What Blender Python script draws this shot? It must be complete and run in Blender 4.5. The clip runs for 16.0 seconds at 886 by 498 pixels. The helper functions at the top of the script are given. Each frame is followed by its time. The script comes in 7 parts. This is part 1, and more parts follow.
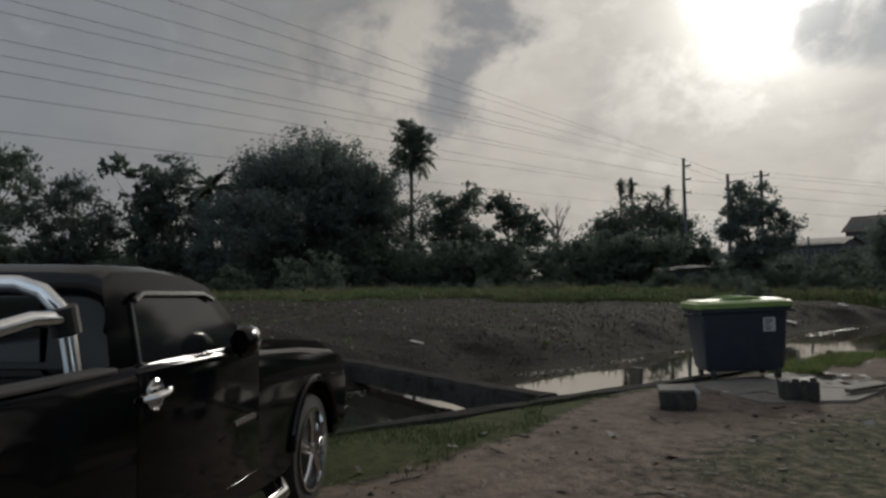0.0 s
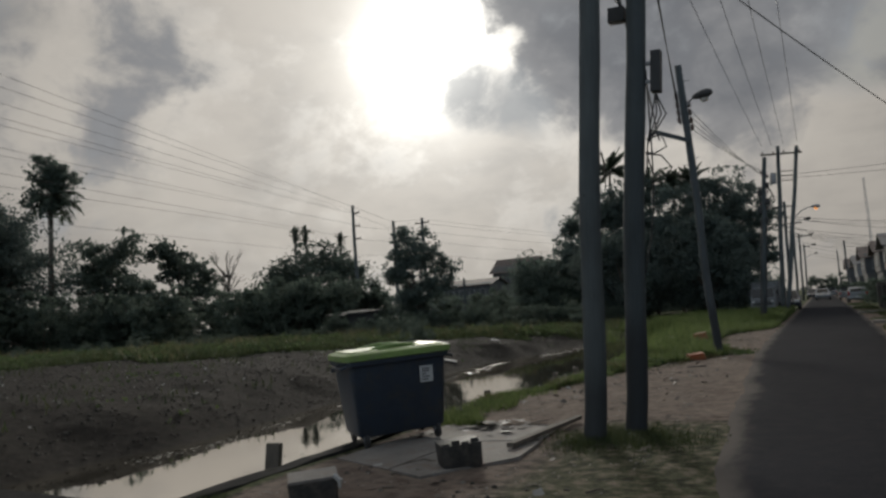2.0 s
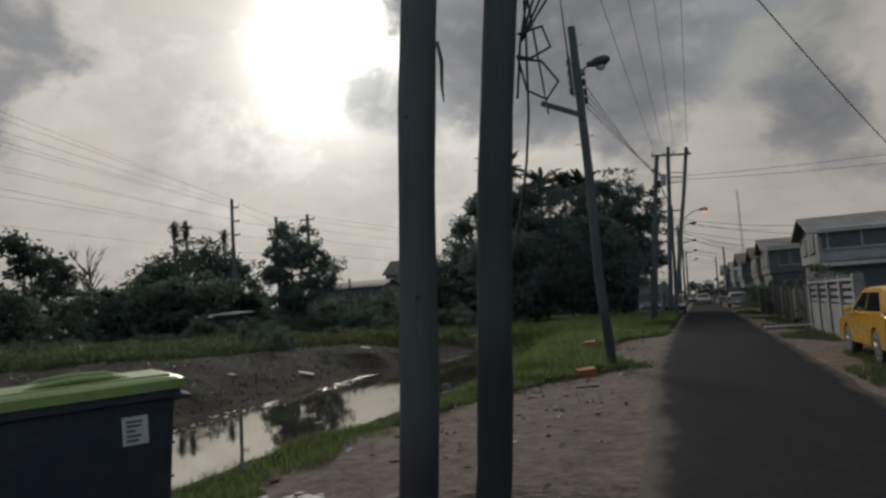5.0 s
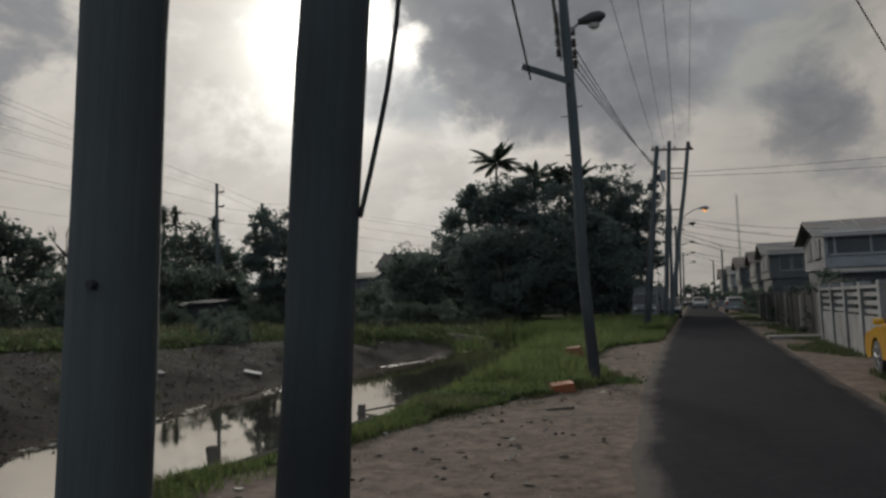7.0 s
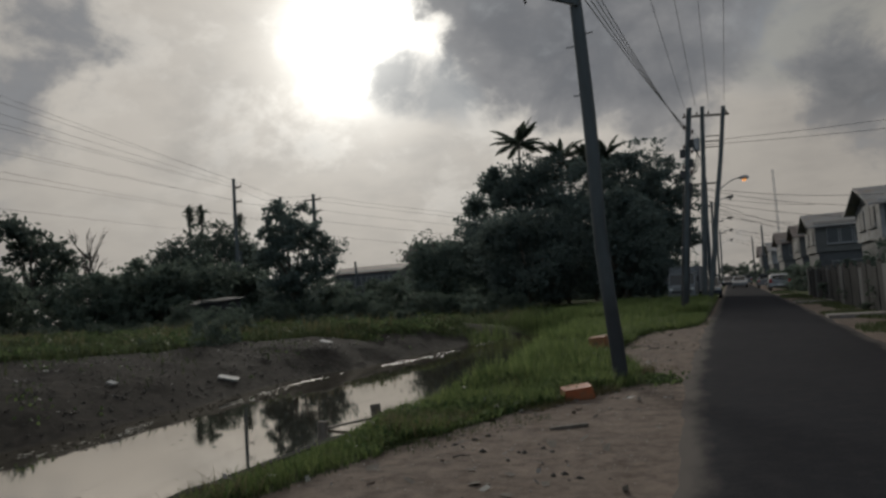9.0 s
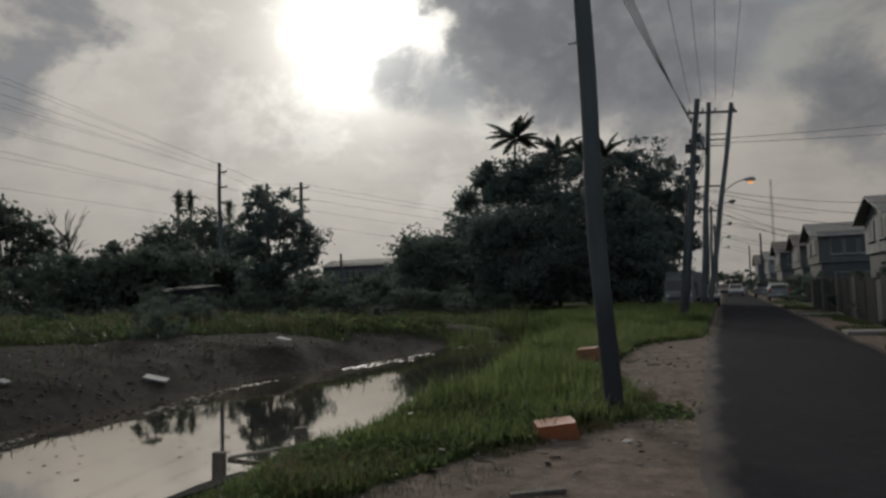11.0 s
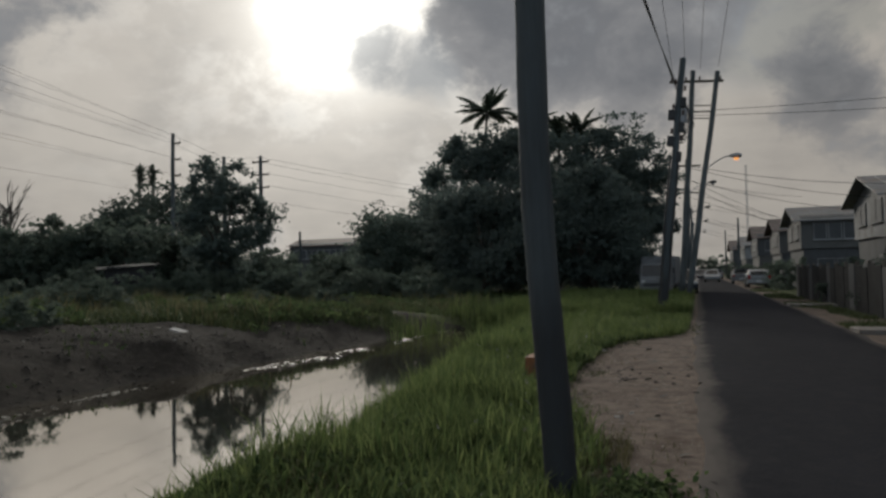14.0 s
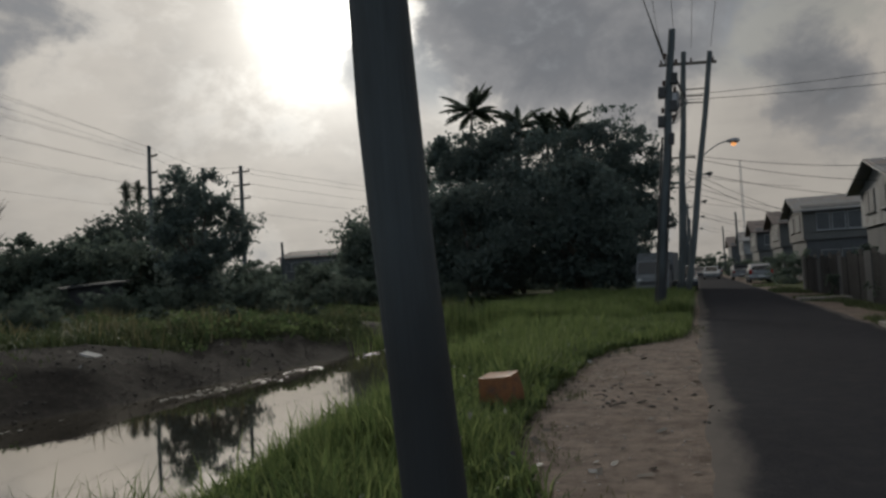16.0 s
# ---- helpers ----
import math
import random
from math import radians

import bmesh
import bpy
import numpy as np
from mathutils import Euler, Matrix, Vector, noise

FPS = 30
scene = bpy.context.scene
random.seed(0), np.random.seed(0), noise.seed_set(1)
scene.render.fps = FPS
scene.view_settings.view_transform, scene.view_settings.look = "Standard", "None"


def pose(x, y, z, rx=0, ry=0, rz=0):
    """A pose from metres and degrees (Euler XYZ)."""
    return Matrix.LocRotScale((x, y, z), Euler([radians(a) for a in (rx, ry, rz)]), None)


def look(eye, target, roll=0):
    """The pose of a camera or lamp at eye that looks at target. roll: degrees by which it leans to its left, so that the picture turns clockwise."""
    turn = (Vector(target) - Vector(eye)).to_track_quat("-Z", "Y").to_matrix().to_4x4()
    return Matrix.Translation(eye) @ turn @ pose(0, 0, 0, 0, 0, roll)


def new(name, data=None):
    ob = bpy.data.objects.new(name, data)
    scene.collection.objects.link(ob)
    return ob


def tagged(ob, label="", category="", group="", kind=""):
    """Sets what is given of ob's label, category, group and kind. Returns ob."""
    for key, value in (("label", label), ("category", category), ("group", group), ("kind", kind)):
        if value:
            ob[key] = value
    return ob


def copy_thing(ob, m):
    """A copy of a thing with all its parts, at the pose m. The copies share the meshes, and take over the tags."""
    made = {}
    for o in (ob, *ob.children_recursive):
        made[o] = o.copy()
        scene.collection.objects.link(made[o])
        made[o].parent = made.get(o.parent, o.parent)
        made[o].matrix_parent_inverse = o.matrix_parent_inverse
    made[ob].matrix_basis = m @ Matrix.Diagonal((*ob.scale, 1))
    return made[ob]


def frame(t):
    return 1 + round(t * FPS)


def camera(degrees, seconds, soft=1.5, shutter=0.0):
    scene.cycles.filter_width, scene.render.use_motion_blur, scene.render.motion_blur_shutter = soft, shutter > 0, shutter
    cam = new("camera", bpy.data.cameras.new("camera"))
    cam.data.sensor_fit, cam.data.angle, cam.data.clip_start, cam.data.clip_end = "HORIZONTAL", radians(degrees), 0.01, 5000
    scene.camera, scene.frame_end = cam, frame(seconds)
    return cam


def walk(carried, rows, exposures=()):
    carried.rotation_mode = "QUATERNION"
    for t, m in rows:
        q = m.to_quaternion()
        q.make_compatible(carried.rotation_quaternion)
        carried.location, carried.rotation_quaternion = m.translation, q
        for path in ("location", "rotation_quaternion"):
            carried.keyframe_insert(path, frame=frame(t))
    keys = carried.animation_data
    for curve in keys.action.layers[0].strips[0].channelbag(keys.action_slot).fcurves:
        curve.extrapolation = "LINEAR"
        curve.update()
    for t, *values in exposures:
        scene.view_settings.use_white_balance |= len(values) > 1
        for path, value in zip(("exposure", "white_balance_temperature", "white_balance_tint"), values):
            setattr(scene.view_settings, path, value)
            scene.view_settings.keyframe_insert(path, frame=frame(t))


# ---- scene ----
cam = camera(64.4, 16.0, soft=2.7)
PATH = [
    (0, (3.528, -9.997, 1.526), (1.913, -8.820, 1.617), -0.84),
    (0.5, (3.135, -9.453, 1.548), (1.593, -8.184, 1.647), -1.67),
    (1, (2.935, -8.932, 1.542), (1.555, -7.491, 1.681), -2.19),
    (1.5, (2.668, -8.376, 1.528), (1.553, -6.725, 1.696), -3.3),
    (2, (2.465, -7.835, 1.530), (1.532, -6.076, 1.718), -4.2),
    (2.5, (2.253, -7.264, 1.525), (1.415, -5.456, 1.709), -3.7),
    (3, (2.096, -6.645, 1.516), (1.288, -4.825, 1.695), -2.8),
    (3.5, (1.960, -6.038, 1.515), (1.228, -4.184, 1.680), -4.5),
    (3.7, (1.930, -5.773, 1.519), (1.268, -3.893, 1.683), -4.5),
    (5.8, (1.840, -3.190, 1.539), (1.148, -1.322, 1.715), -3.1),
    (6, (1.834, -2.933, 1.544), (1.124, -1.073, 1.720), -3.3),
    (6.5, (1.781, -2.258, 1.518), (1.179, -0.357, 1.683), -2.9),
    (7, (1.740, -1.579, 1.536), (1.079, 0.303, 1.695), -2),
    (7.5, (1.661, -0.903, 1.530), (0.989, 0.975, 1.682), -4.6),
    (8, (1.634, -0.169, 1.502), (0.938, 1.702, 1.621), -3.4),
    (8.5, (1.568, 0.572, 1.465), (0.833, 2.427, 1.586), -3.8),
    (9, (1.549, 1.255, 1.435), (0.802, 3.105, 1.571), -4.1),
    (9.5, (1.437, 1.844, 1.446), (0.688, 3.693, 1.591), -5.5),
    (10, (1.364, 2.489, 1.423), (0.624, 4.342, 1.556), -4.6),
    (10.2, (1.314, 2.719, 1.431), (0.597, 4.581, 1.566), -3.2),
    (12.3, (1.004, 5.266, 1.419), (0.262, 7.120, 1.537), -1.4),
    (12.5, (0.983, 5.545, 1.424), (0.219, 7.391, 1.537), -2.7),
    (13, (0.947, 6.053, 1.444), (0.182, 7.897, 1.553), -2.3),
    (13.5, (0.872, 6.641, 1.453), (0.118, 8.492, 1.539), -1.8),
    (14, (0.817, 7.165, 1.474), (0.142, 9.047, 1.546), -1.1),
    (14.5, (0.719, 7.770, 1.433), (0.048, 9.653, 1.508), -2.6),
    (15, (0.758, 8.205, 1.391), (0.098, 10.081, 1.598), -0.3),
    (15.5, (0.715, 8.857, 1.293), (0.012, 10.722, 1.470), -0.5),
    (16, (0.762, 9.632, 1.335), (0.095, 11.514, 1.429), -3.2),
]
walk(cam, [(t, look(eye, target, roll)) for t, eye, target, roll in PATH], [(0.0, 0.20, 6380, 8.5), (3.5, 0.22, 6380, 8.5), (7.0, 0.24, 6380, 8.5), (9.0, 0.08, 6380, 8.5), (12.5, 0.10, 6380, 8.5), (14.0, 0.15, 6380, 8.5), (16.0, 0.20, 6380, 8.5)])

# ---- light ----
SUN_DIR = Vector((-0.436, 0.829, 0.358)).normalized()
SUN_EL = math.asin(SUN_DIR.z)
SUN_AZ = math.atan2(SUN_DIR.x, SUN_DIR.y)

world = bpy.data.worlds.new("overcast_sky")
scene.world = world
world.use_nodes = True
WN, WL = world.node_tree.nodes, world.node_tree.links
WN.clear()


def wmath(op, a, b=0.0, c=None):
    n = WN.new("ShaderNodeMath")
    n.operation = op
    for i, v in enumerate((a, b, c)):
        if v is None:
            continue
        if isinstance(v, (int, float)):
            n.inputs[i].default_value = v
        else:
            WL.new(v, n.inputs[i])
    return n.outputs[0]


def wdot(vec, d):
    n = WN.new("ShaderNodeVectorMath")
    n.operation = "DOT_PRODUCT"
    WL.new(vec, n.inputs[0])
    n.inputs[1].default_value = d
    return n.outputs["Value"]


def wstep(v, lo, hi):
    n = WN.new("ShaderNodeMapRange")
    n.interpolation_type = "SMOOTHSTEP"
    WL.new(v, n.inputs[0])
    n.inputs[1].default_value, n.inputs[2].default_value = lo, hi
    return n.outputs[0]


def wmix(f, a, b):
    n = WN.new("ShaderNodeMix")
    n.data_type = "RGBA"
    for s, v in ((n.inputs[0], f), (n.inputs[6], a), (n.inputs[7], b)):
        if isinstance(v, (int, float)):
            s.default_value = v
        elif isinstance(v, tuple):
            s.default_value = (*v, 1)
        else:
            WL.new(v, s)
    return n.outputs[2]


def wscale(col, f):
    n = WN.new("ShaderNodeVectorMath")
    n.operation = "SCALE"
    WL.new(col, n.inputs[0])
    if isinstance(f, (int, float)):
        n.inputs[3].default_value = f
    else:
        WL.new(f, n.inputs[3])
    return n.outputs[0]


def wadd(a, b):
    n = WN.new("ShaderNodeVectorMath")
    n.operation = "ADD"
    WL.new(a, n.inputs[0])
    WL.new(b, n.inputs[1])
    return n.outputs[0]


def wnoise(vec, scale, detail, rough=0.55, dist=0.0):
    n = WN.new("ShaderNodeTexNoise")
    WL.new(vec, n.inputs["Vector"])
    n.inputs["Scale"].default_value = scale
    n.inputs["Detail"].default_value = detail
    n.inputs["Roughness"].default_value = rough
    n.inputs["Distortion"].default_value = dist
    return n.outputs[0]


sky = WN.new("ShaderNodeTexSky")
sky.sky_type = "NISHITA"
sky.sun_disc = False
sky.sun_elevation = SUN_EL
sky.sun_rotation = SUN_AZ
gen = WN.new("ShaderNodeTexCoord").outputs["Generated"]
norm = WN.new("ShaderNodeVectorMath")
norm.operation = "NORMALIZE"
WL.new(gen, norm.inputs[0])
way = norm.outputs[0]
sep = WN.new("ShaderNodeSeparateXYZ")
WL.new(way, sep.inputs[0])
up = wmath("MAXIMUM", sep.outputs[2], 0.0)
# cloud deck seen in perspective: directions laid on a flat layer
den = wmath("ADD", up, 0.16)
flat = WN.new("ShaderNodeCombineXYZ")
WL.new(wmath("DIVIDE", sep.outputs[0], den), flat.inputs[0])
WL.new(wmath("DIVIDE", sep.outputs[1], den), flat.inputs[1])
deck = flat.outputs[0]
n_mid = wnoise(deck, 3.0, 7.0, 0.6, 0.25)
squash = WN.new("ShaderNodeVectorMath")
squash.operation = "MULTIPLY"
WL.new(way, squash.inputs[0])
squash.inputs[1].default_value = (1.0, 1.0, 1.3)
billow = squash.outputs[0]
n_soft = wnoise(billow, 2.3, 5.0, 0.5, 0.2)
n_puff = wnoise(billow, 6.2, 9.0, 0.57, 0.35)
n_fine = wnoise(billow, 19.0, 7.0, 0.6, 0.3)
cosun = wdot(way, SUN_DIR)
cpos = wmath("MAXIMUM", cosun, 0.0)


def centred(v, k):
    return wmath("MULTIPLY", wmath("SUBTRACT", v, 0.5), k)


def bank_of_cloud(d, radius, weight):
    """1 in the middle of a cloud bank, falling to 0 at its radius in degrees."""
    n = WN.new("ShaderNodeMapRange")
    WL.new(wdot(way, Vector(d).normalized()), n.inputs[0])
    n.inputs[1].default_value, n.inputs[2].default_value = math.cos(radians(radius)), 1.0
    n.inputs[3].default_value, n.inputs[4].default_value = 0.0, weight
    return n.outputs[0]


def widest(banks):
    v = None
    for b in banks:
        m = bank_of_cloud(*b)
        v = m if v is None else wmath("MAXIMUM", v, m)
    return v


# the heavy banks beside the sun, the small one below it, and the ones farther round
mass = widest([((-0.173, 0.933, 0.316), 9.5, 0.95), ((-0.255, 0.90, 0.352), 6.5, 0.95), ((-0.075, 0.955, 0.27), 8.5, 0.9), ((-0.10, 0.91, 0.40), 13.0, 0.95),
               ((-0.31, 0.862, 0.40), 4.5, 0.7), ((0.163, 0.959, 0.231), 5.5, 0.85),
               ((0.30, 0.93, 0.22), 14.0, 0.5), ((-0.83, 0.472, 0.298), 6.5, 0.62), ((-0.733, 0.584, 0.352), 9.0, 0.42), ((-0.767, 0.584, 0.266), 5.0, 0.4)])
rag = wmath("ADD", centred(n_puff, 1.9), centred(n_fine, 0.75))
dens = wmath("ADD", mass, rag)
thick = wstep(dens, 0.20, 0.66)
veil = wstep(wmath("ADD", centred(n_soft, 1.0), wmath("ADD", centred(n_puff, 1.1), centred(n_mid, 0.5))), -0.26, 0.30)
lit = wmix(veil, (0.425, 0.388, 0.346), (0.262, 0.245, 0.228))
# bluish thin cloud away from the sun
blue = widest([((-0.95, 0.08, 0.34), 26.0, 1.0), ((0.075, 0.945, 0.335), 7.0, 1.0)])
lit = wmix(wmath("MULTIPLY", blue, 0.85), lit, (0.205, 0.222, 0.245))
# pale heaped cloud over the street
heap = wstep(wmath("ADD", widest([((0.135, 0.953, 0.272), 5.5, 0.9), ((0.19, 0.94, 0.285), 5.0, 0.8), ((0.04, 0.972, 0.225), 5.0, 0.5)]), rag), 0.30, 0.60)
lit = wmix(wmath("MULTIPLY", heap, 0.75), lit, (0.32, 0.31, 0.282))
shade = wmix(wstep(dens, 0.45, 1.15), (0.205, 0.205, 0.212), (0.112, 0.118, 0.132))
lit = wmix(wmath("MULTIPLY", thick, 0.9), lit, shade)
# warm haze low over the horizon towards the sun
lowv = wmath("MULTIPLY", wstep(up, 0.27, 0.02), wstep(cosun, 0.55, 0.97))
lit = wmix(wmath("MULTIPLY", lowv, 0.62), lit, (0.362, 0.326, 0.286))
lit = wscale(lit, wmath("ADD", 0.78, wmath("MULTIPLY", wstep(cosun, 0.80, 0.97), 0.22)))
# gaps of bluish sky away from the sun
gap = wmath("MULTIPLY", wstep(n_soft, 0.46, 0.34), wstep(cosun, 0.80, 0.45))
cloudy = wmix(wmath("MULTIPLY", gap, 0.6), lit, wscale(sky.outputs[0], 0.09))
# glow of the sun through the cloud, and bright rims where the cloud thins
thin = wmath("SUBTRACT", 1.0, wmath("MULTIPLY", thick, 0.93))
core = wmath("MULTIPLY", wmath("POWER", cpos, 430.0), 2.7)
halo = wmath("MULTIPLY", wmath("POWER", cpos, 80.0), 0.46)
wide = wmath("MULTIPLY", wmath("POWER", cpos, 9.0), 0.07)
rim = wmath("MULTIPLY", wmath("MULTIPLY", wstep(dens, -0.12, 0.22), wmath("POWER", cpos, 26.0)), 0.22)
tex = wmath("ADD", 0.35, wmath("ADD", wmath("MULTIPLY", n_puff, 0.95), wmath("MULTIPLY", n_fine, 0.35)))
glow = wmath("MULTIPLY", wmath("MULTIPLY", wmath("ADD", wmath("ADD", core, halo), wmath("ADD", wide, rim)), tex), thin)
gcol = WN.new("ShaderNodeRGB")
gcol.outputs[0].default_value = (1.0, 0.955, 0.87, 1)
# an overcast sky is brighter overhead than low down
# unseen sky opposite the sun is raised too, to brighten the backlit fronts
cloudy = wscale(cloudy, wmath("ADD", 1.0, wmath("ADD", wmath("MULTIPLY", wstep(up, 0.42, 0.95), 0.25), wmath("MULTIPLY", wstep(cosun, 0.15, -0.6), 0.9))))
# clouds opposite the sun, out of view, tinted blue to cool the shaded sides
tint = WN.new("ShaderNodeMix")
tint.data_type, tint.blend_type = "RGBA", "MULTIPLY"
WL.new(wstep(cosun, 0.55, -0.2), tint.inputs[0])
WL.new(cloudy, tint.inputs[6])
tint.inputs[7].default_value = (0.80, 0.99, 1.22, 1)
total = wadd(tint.outputs[2], wscale(gcol.outputs[0], glow))
# the small translucent cloud below the sun
scrap = wstep(wmath("ADD", widest([((-0.392, 0.869, 0.299), 4.0, 1.0), ((-0.352, 0.893, 0.285), 4.2, 0.72)]), wmath("MULTIPLY", rag, 1.15)), 0.12, 0.85)
total = wmix(wmath("MULTIPLY", scrap, 0.85), total, (0.30, 0.305, 0.31))
bg = WN.new("ShaderNodeBackground")
WL.new(total, bg.inputs[0])
bg.inputs[1].default_value = 1.06
WL.new(bg.outputs[0], WN.new("ShaderNodeOutputWorld").inputs[0])

sun_data = bpy.data.lights.new("sun", "SUN")
sun_data.energy, sun_data.angle, sun_data.color = 1.5, radians(12), (1.0, 0.93, 0.82)
sun = new("sun", sun_data)
sun.matrix_world = look(SUN_DIR * 100, (0, 0, 0))


# ---- materials ----
def nodes_of(name):
    m = bpy.data.materials.new(name)
    m.use_nodes = True
    nt = m.node_tree
    b = nt.nodes["Principled BSDF"]
    return m, nt, nt.nodes, nt.links, b


def noise_tex(nt, scale, detail=4.0, rough=0.55, coord="Object", stretch=None):
    tc = nt.nodes.new("ShaderNodeTexCoord")
    n = nt.nodes.new("ShaderNodeTexNoise")
    n.inputs["Scale"].default_value = scale
    n.inputs["Detail"].default_value = detail
    n.inputs["Roughness"].default_value = rough
    src = tc.outputs[coord]
    if stretch:
        mp = nt.nodes.new("ShaderNodeMapping")
        mp.inputs["Scale"].default_value = stretch
        nt.links.new(src, mp.inputs[0])
        src = mp.outputs[0]
    nt.links.new(src, n.inputs["Vector"])
    return n.outputs[0]


def ramp(nt, fac, stops):
    r = nt.nodes.new("ShaderNodeValToRGB")
    els = r.color_ramp.elements
    while len(els) < len(stops):
        els.new(0.5)
    for e, (p, c) in zip(els, stops):
        e.position, e.color = p, (*c, 1)
    nt.links.new(fac, r.inputs[0])
    return r.outputs[0]


def mixc(nt, f, a, b, blend="MIX"):
    n = nt.nodes.new("ShaderNodeMix")
    n.data_type, n.blend_type = "RGBA", blend
    for s, v in ((n.inputs[0], f), (n.inputs[6], a), (n.inputs[7], b)):
        if isinstance(v, (int, float)):
            s.default_value = v
        elif isinstance(v, tuple):
            s.default_value = (*v, 1)
        else:
            nt.links.new(v, s)
    return n.outputs[2]


def bump(nt, b, h, strength, dist=0.02):
    n = nt.nodes.new("ShaderNodeBump")
    n.inputs["Strength"].default_value = strength
    n.inputs["Distance"].default_value = dist
    nt.links.new(h, n.inputs["Height"])
    nt.links.new(n.outputs[0], b.inputs["Normal"])


def surf(name, c1, c2, rough=0.8, metal=0.0, s1=3.0, s2=40.0, bmp=0.3, dirt=None, stretch=None, spec=0.5, dist=0.01):
    """Two tones at two scales, with fine relief and dirt patches."""
    m, nt, N, L, b = nodes_of(name)
    big = noise_tex(nt, s1, 5, 0.6, stretch=stretch)
    fine = noise_tex(nt, s2, 4, 0.6, stretch=stretch)
    col = ramp(nt, big, [(0.32, c1), (0.68, c2)])
    col = mixc(nt, 0.35, col, ramp(nt, fine, [(0.3, tuple(v * 0.6 for v in c1)), (0.7, tuple(min(1, v * 1.25) for v in c2))]))
    if dirt:
        d = noise_tex(nt, s1 * 1.7, 6, 0.65)
        f = nt.nodes.new("ShaderNodeMapRange")
        L.new(d, f.inputs[0])
        f.inputs[1].default_value, f.inputs[2].default_value = 0.5, 0.68
        col = mixc(nt, f.outputs[0], col, dirt)
    L.new(col, b.inputs["Base Color"])
    b.inputs["Roughness"].default_value = rough
    b.inputs["Metallic"].default_value = metal
    b.inputs["Specular IOR Level"].default_value = spec
    if bmp:
        bump(nt, b, fine, bmp, dist)
    return m


def leaf_mat(name, c1, c2, trans=0.35, rough=0.55):
    m, nt, N, L, b = nodes_of(name)
    g = N.new("ShaderNodeNewGeometry")
    oi = N.new("ShaderNodeObjectInfo")
    col = ramp(nt, g.outputs["Random Per Island"], [(0.0, c1), (1.0, c2)])
    hs = N.new("ShaderNodeHueSaturation")
    mr = N.new("ShaderNodeMapRange")
    L.new(oi.outputs["Random"], mr.inputs[0])
    mr.inputs[3].default_value, mr.inputs[4].default_value = 0.8, 1.2
    L.new(mr.outputs[0], hs.inputs["Value"])
    L.new(col, hs.inputs["Color"])
    L.new(hs.outputs[0], b.inputs["Base Color"])
    b.inputs["Roughness"].default_value = rough
    b.inputs["Specular IOR Level"].default_value = 0.08
    tr = N.new("ShaderNodeBsdfTranslucent")
    L.new(hs.outputs[0], tr.inputs[0])
    mx = N.new("ShaderNodeMixShader")
    mx.inputs[0].default_value = trans
    L.new(b.outputs[0], mx.inputs[1])
    L.new(tr.outputs[0], mx.inputs[2])
    L.new(mx.outputs[0], N["Material Output"].inputs[0])
    return m


def gloss(name, c, rough, metal=0.0, coat=0.0):
    m, nt, N, L, b = nodes_of(name)
    n = noise_tex(nt, 6.0, 5, 0.6)
    L.new(mixc(nt, n, tuple(v * 0.8 for v in c), tuple(min(1, v * 1.15) for v in c)), b.inputs["Base Color"])
    mr = N.new("ShaderNodeMapRange")
    L.new(noise_tex(nt, 3.0, 6, 0.65), mr.inputs[0])
    mr.inputs[3].default_value, mr.inputs[4].default_value = rough * 0.7, rough * 1.4
    L.new(mr.outputs[0], b.inputs["Roughness"])
    b.inputs["Metallic"].default_value = metal
    b.inputs["Coat Weight"].default_value = coat
    b.inputs["Coat Roughness"].default_value = 0.06
    return m


def glow_mat(name, c, strength):
    m, nt, N, L, b = nodes_of(name)
    b.inputs["Base Color"].default_value = (*c, 1)
    b.inputs["Emission Color"].default_value = (*c, 1)
    b.inputs["Emission Strength"].default_value = strength
    return m


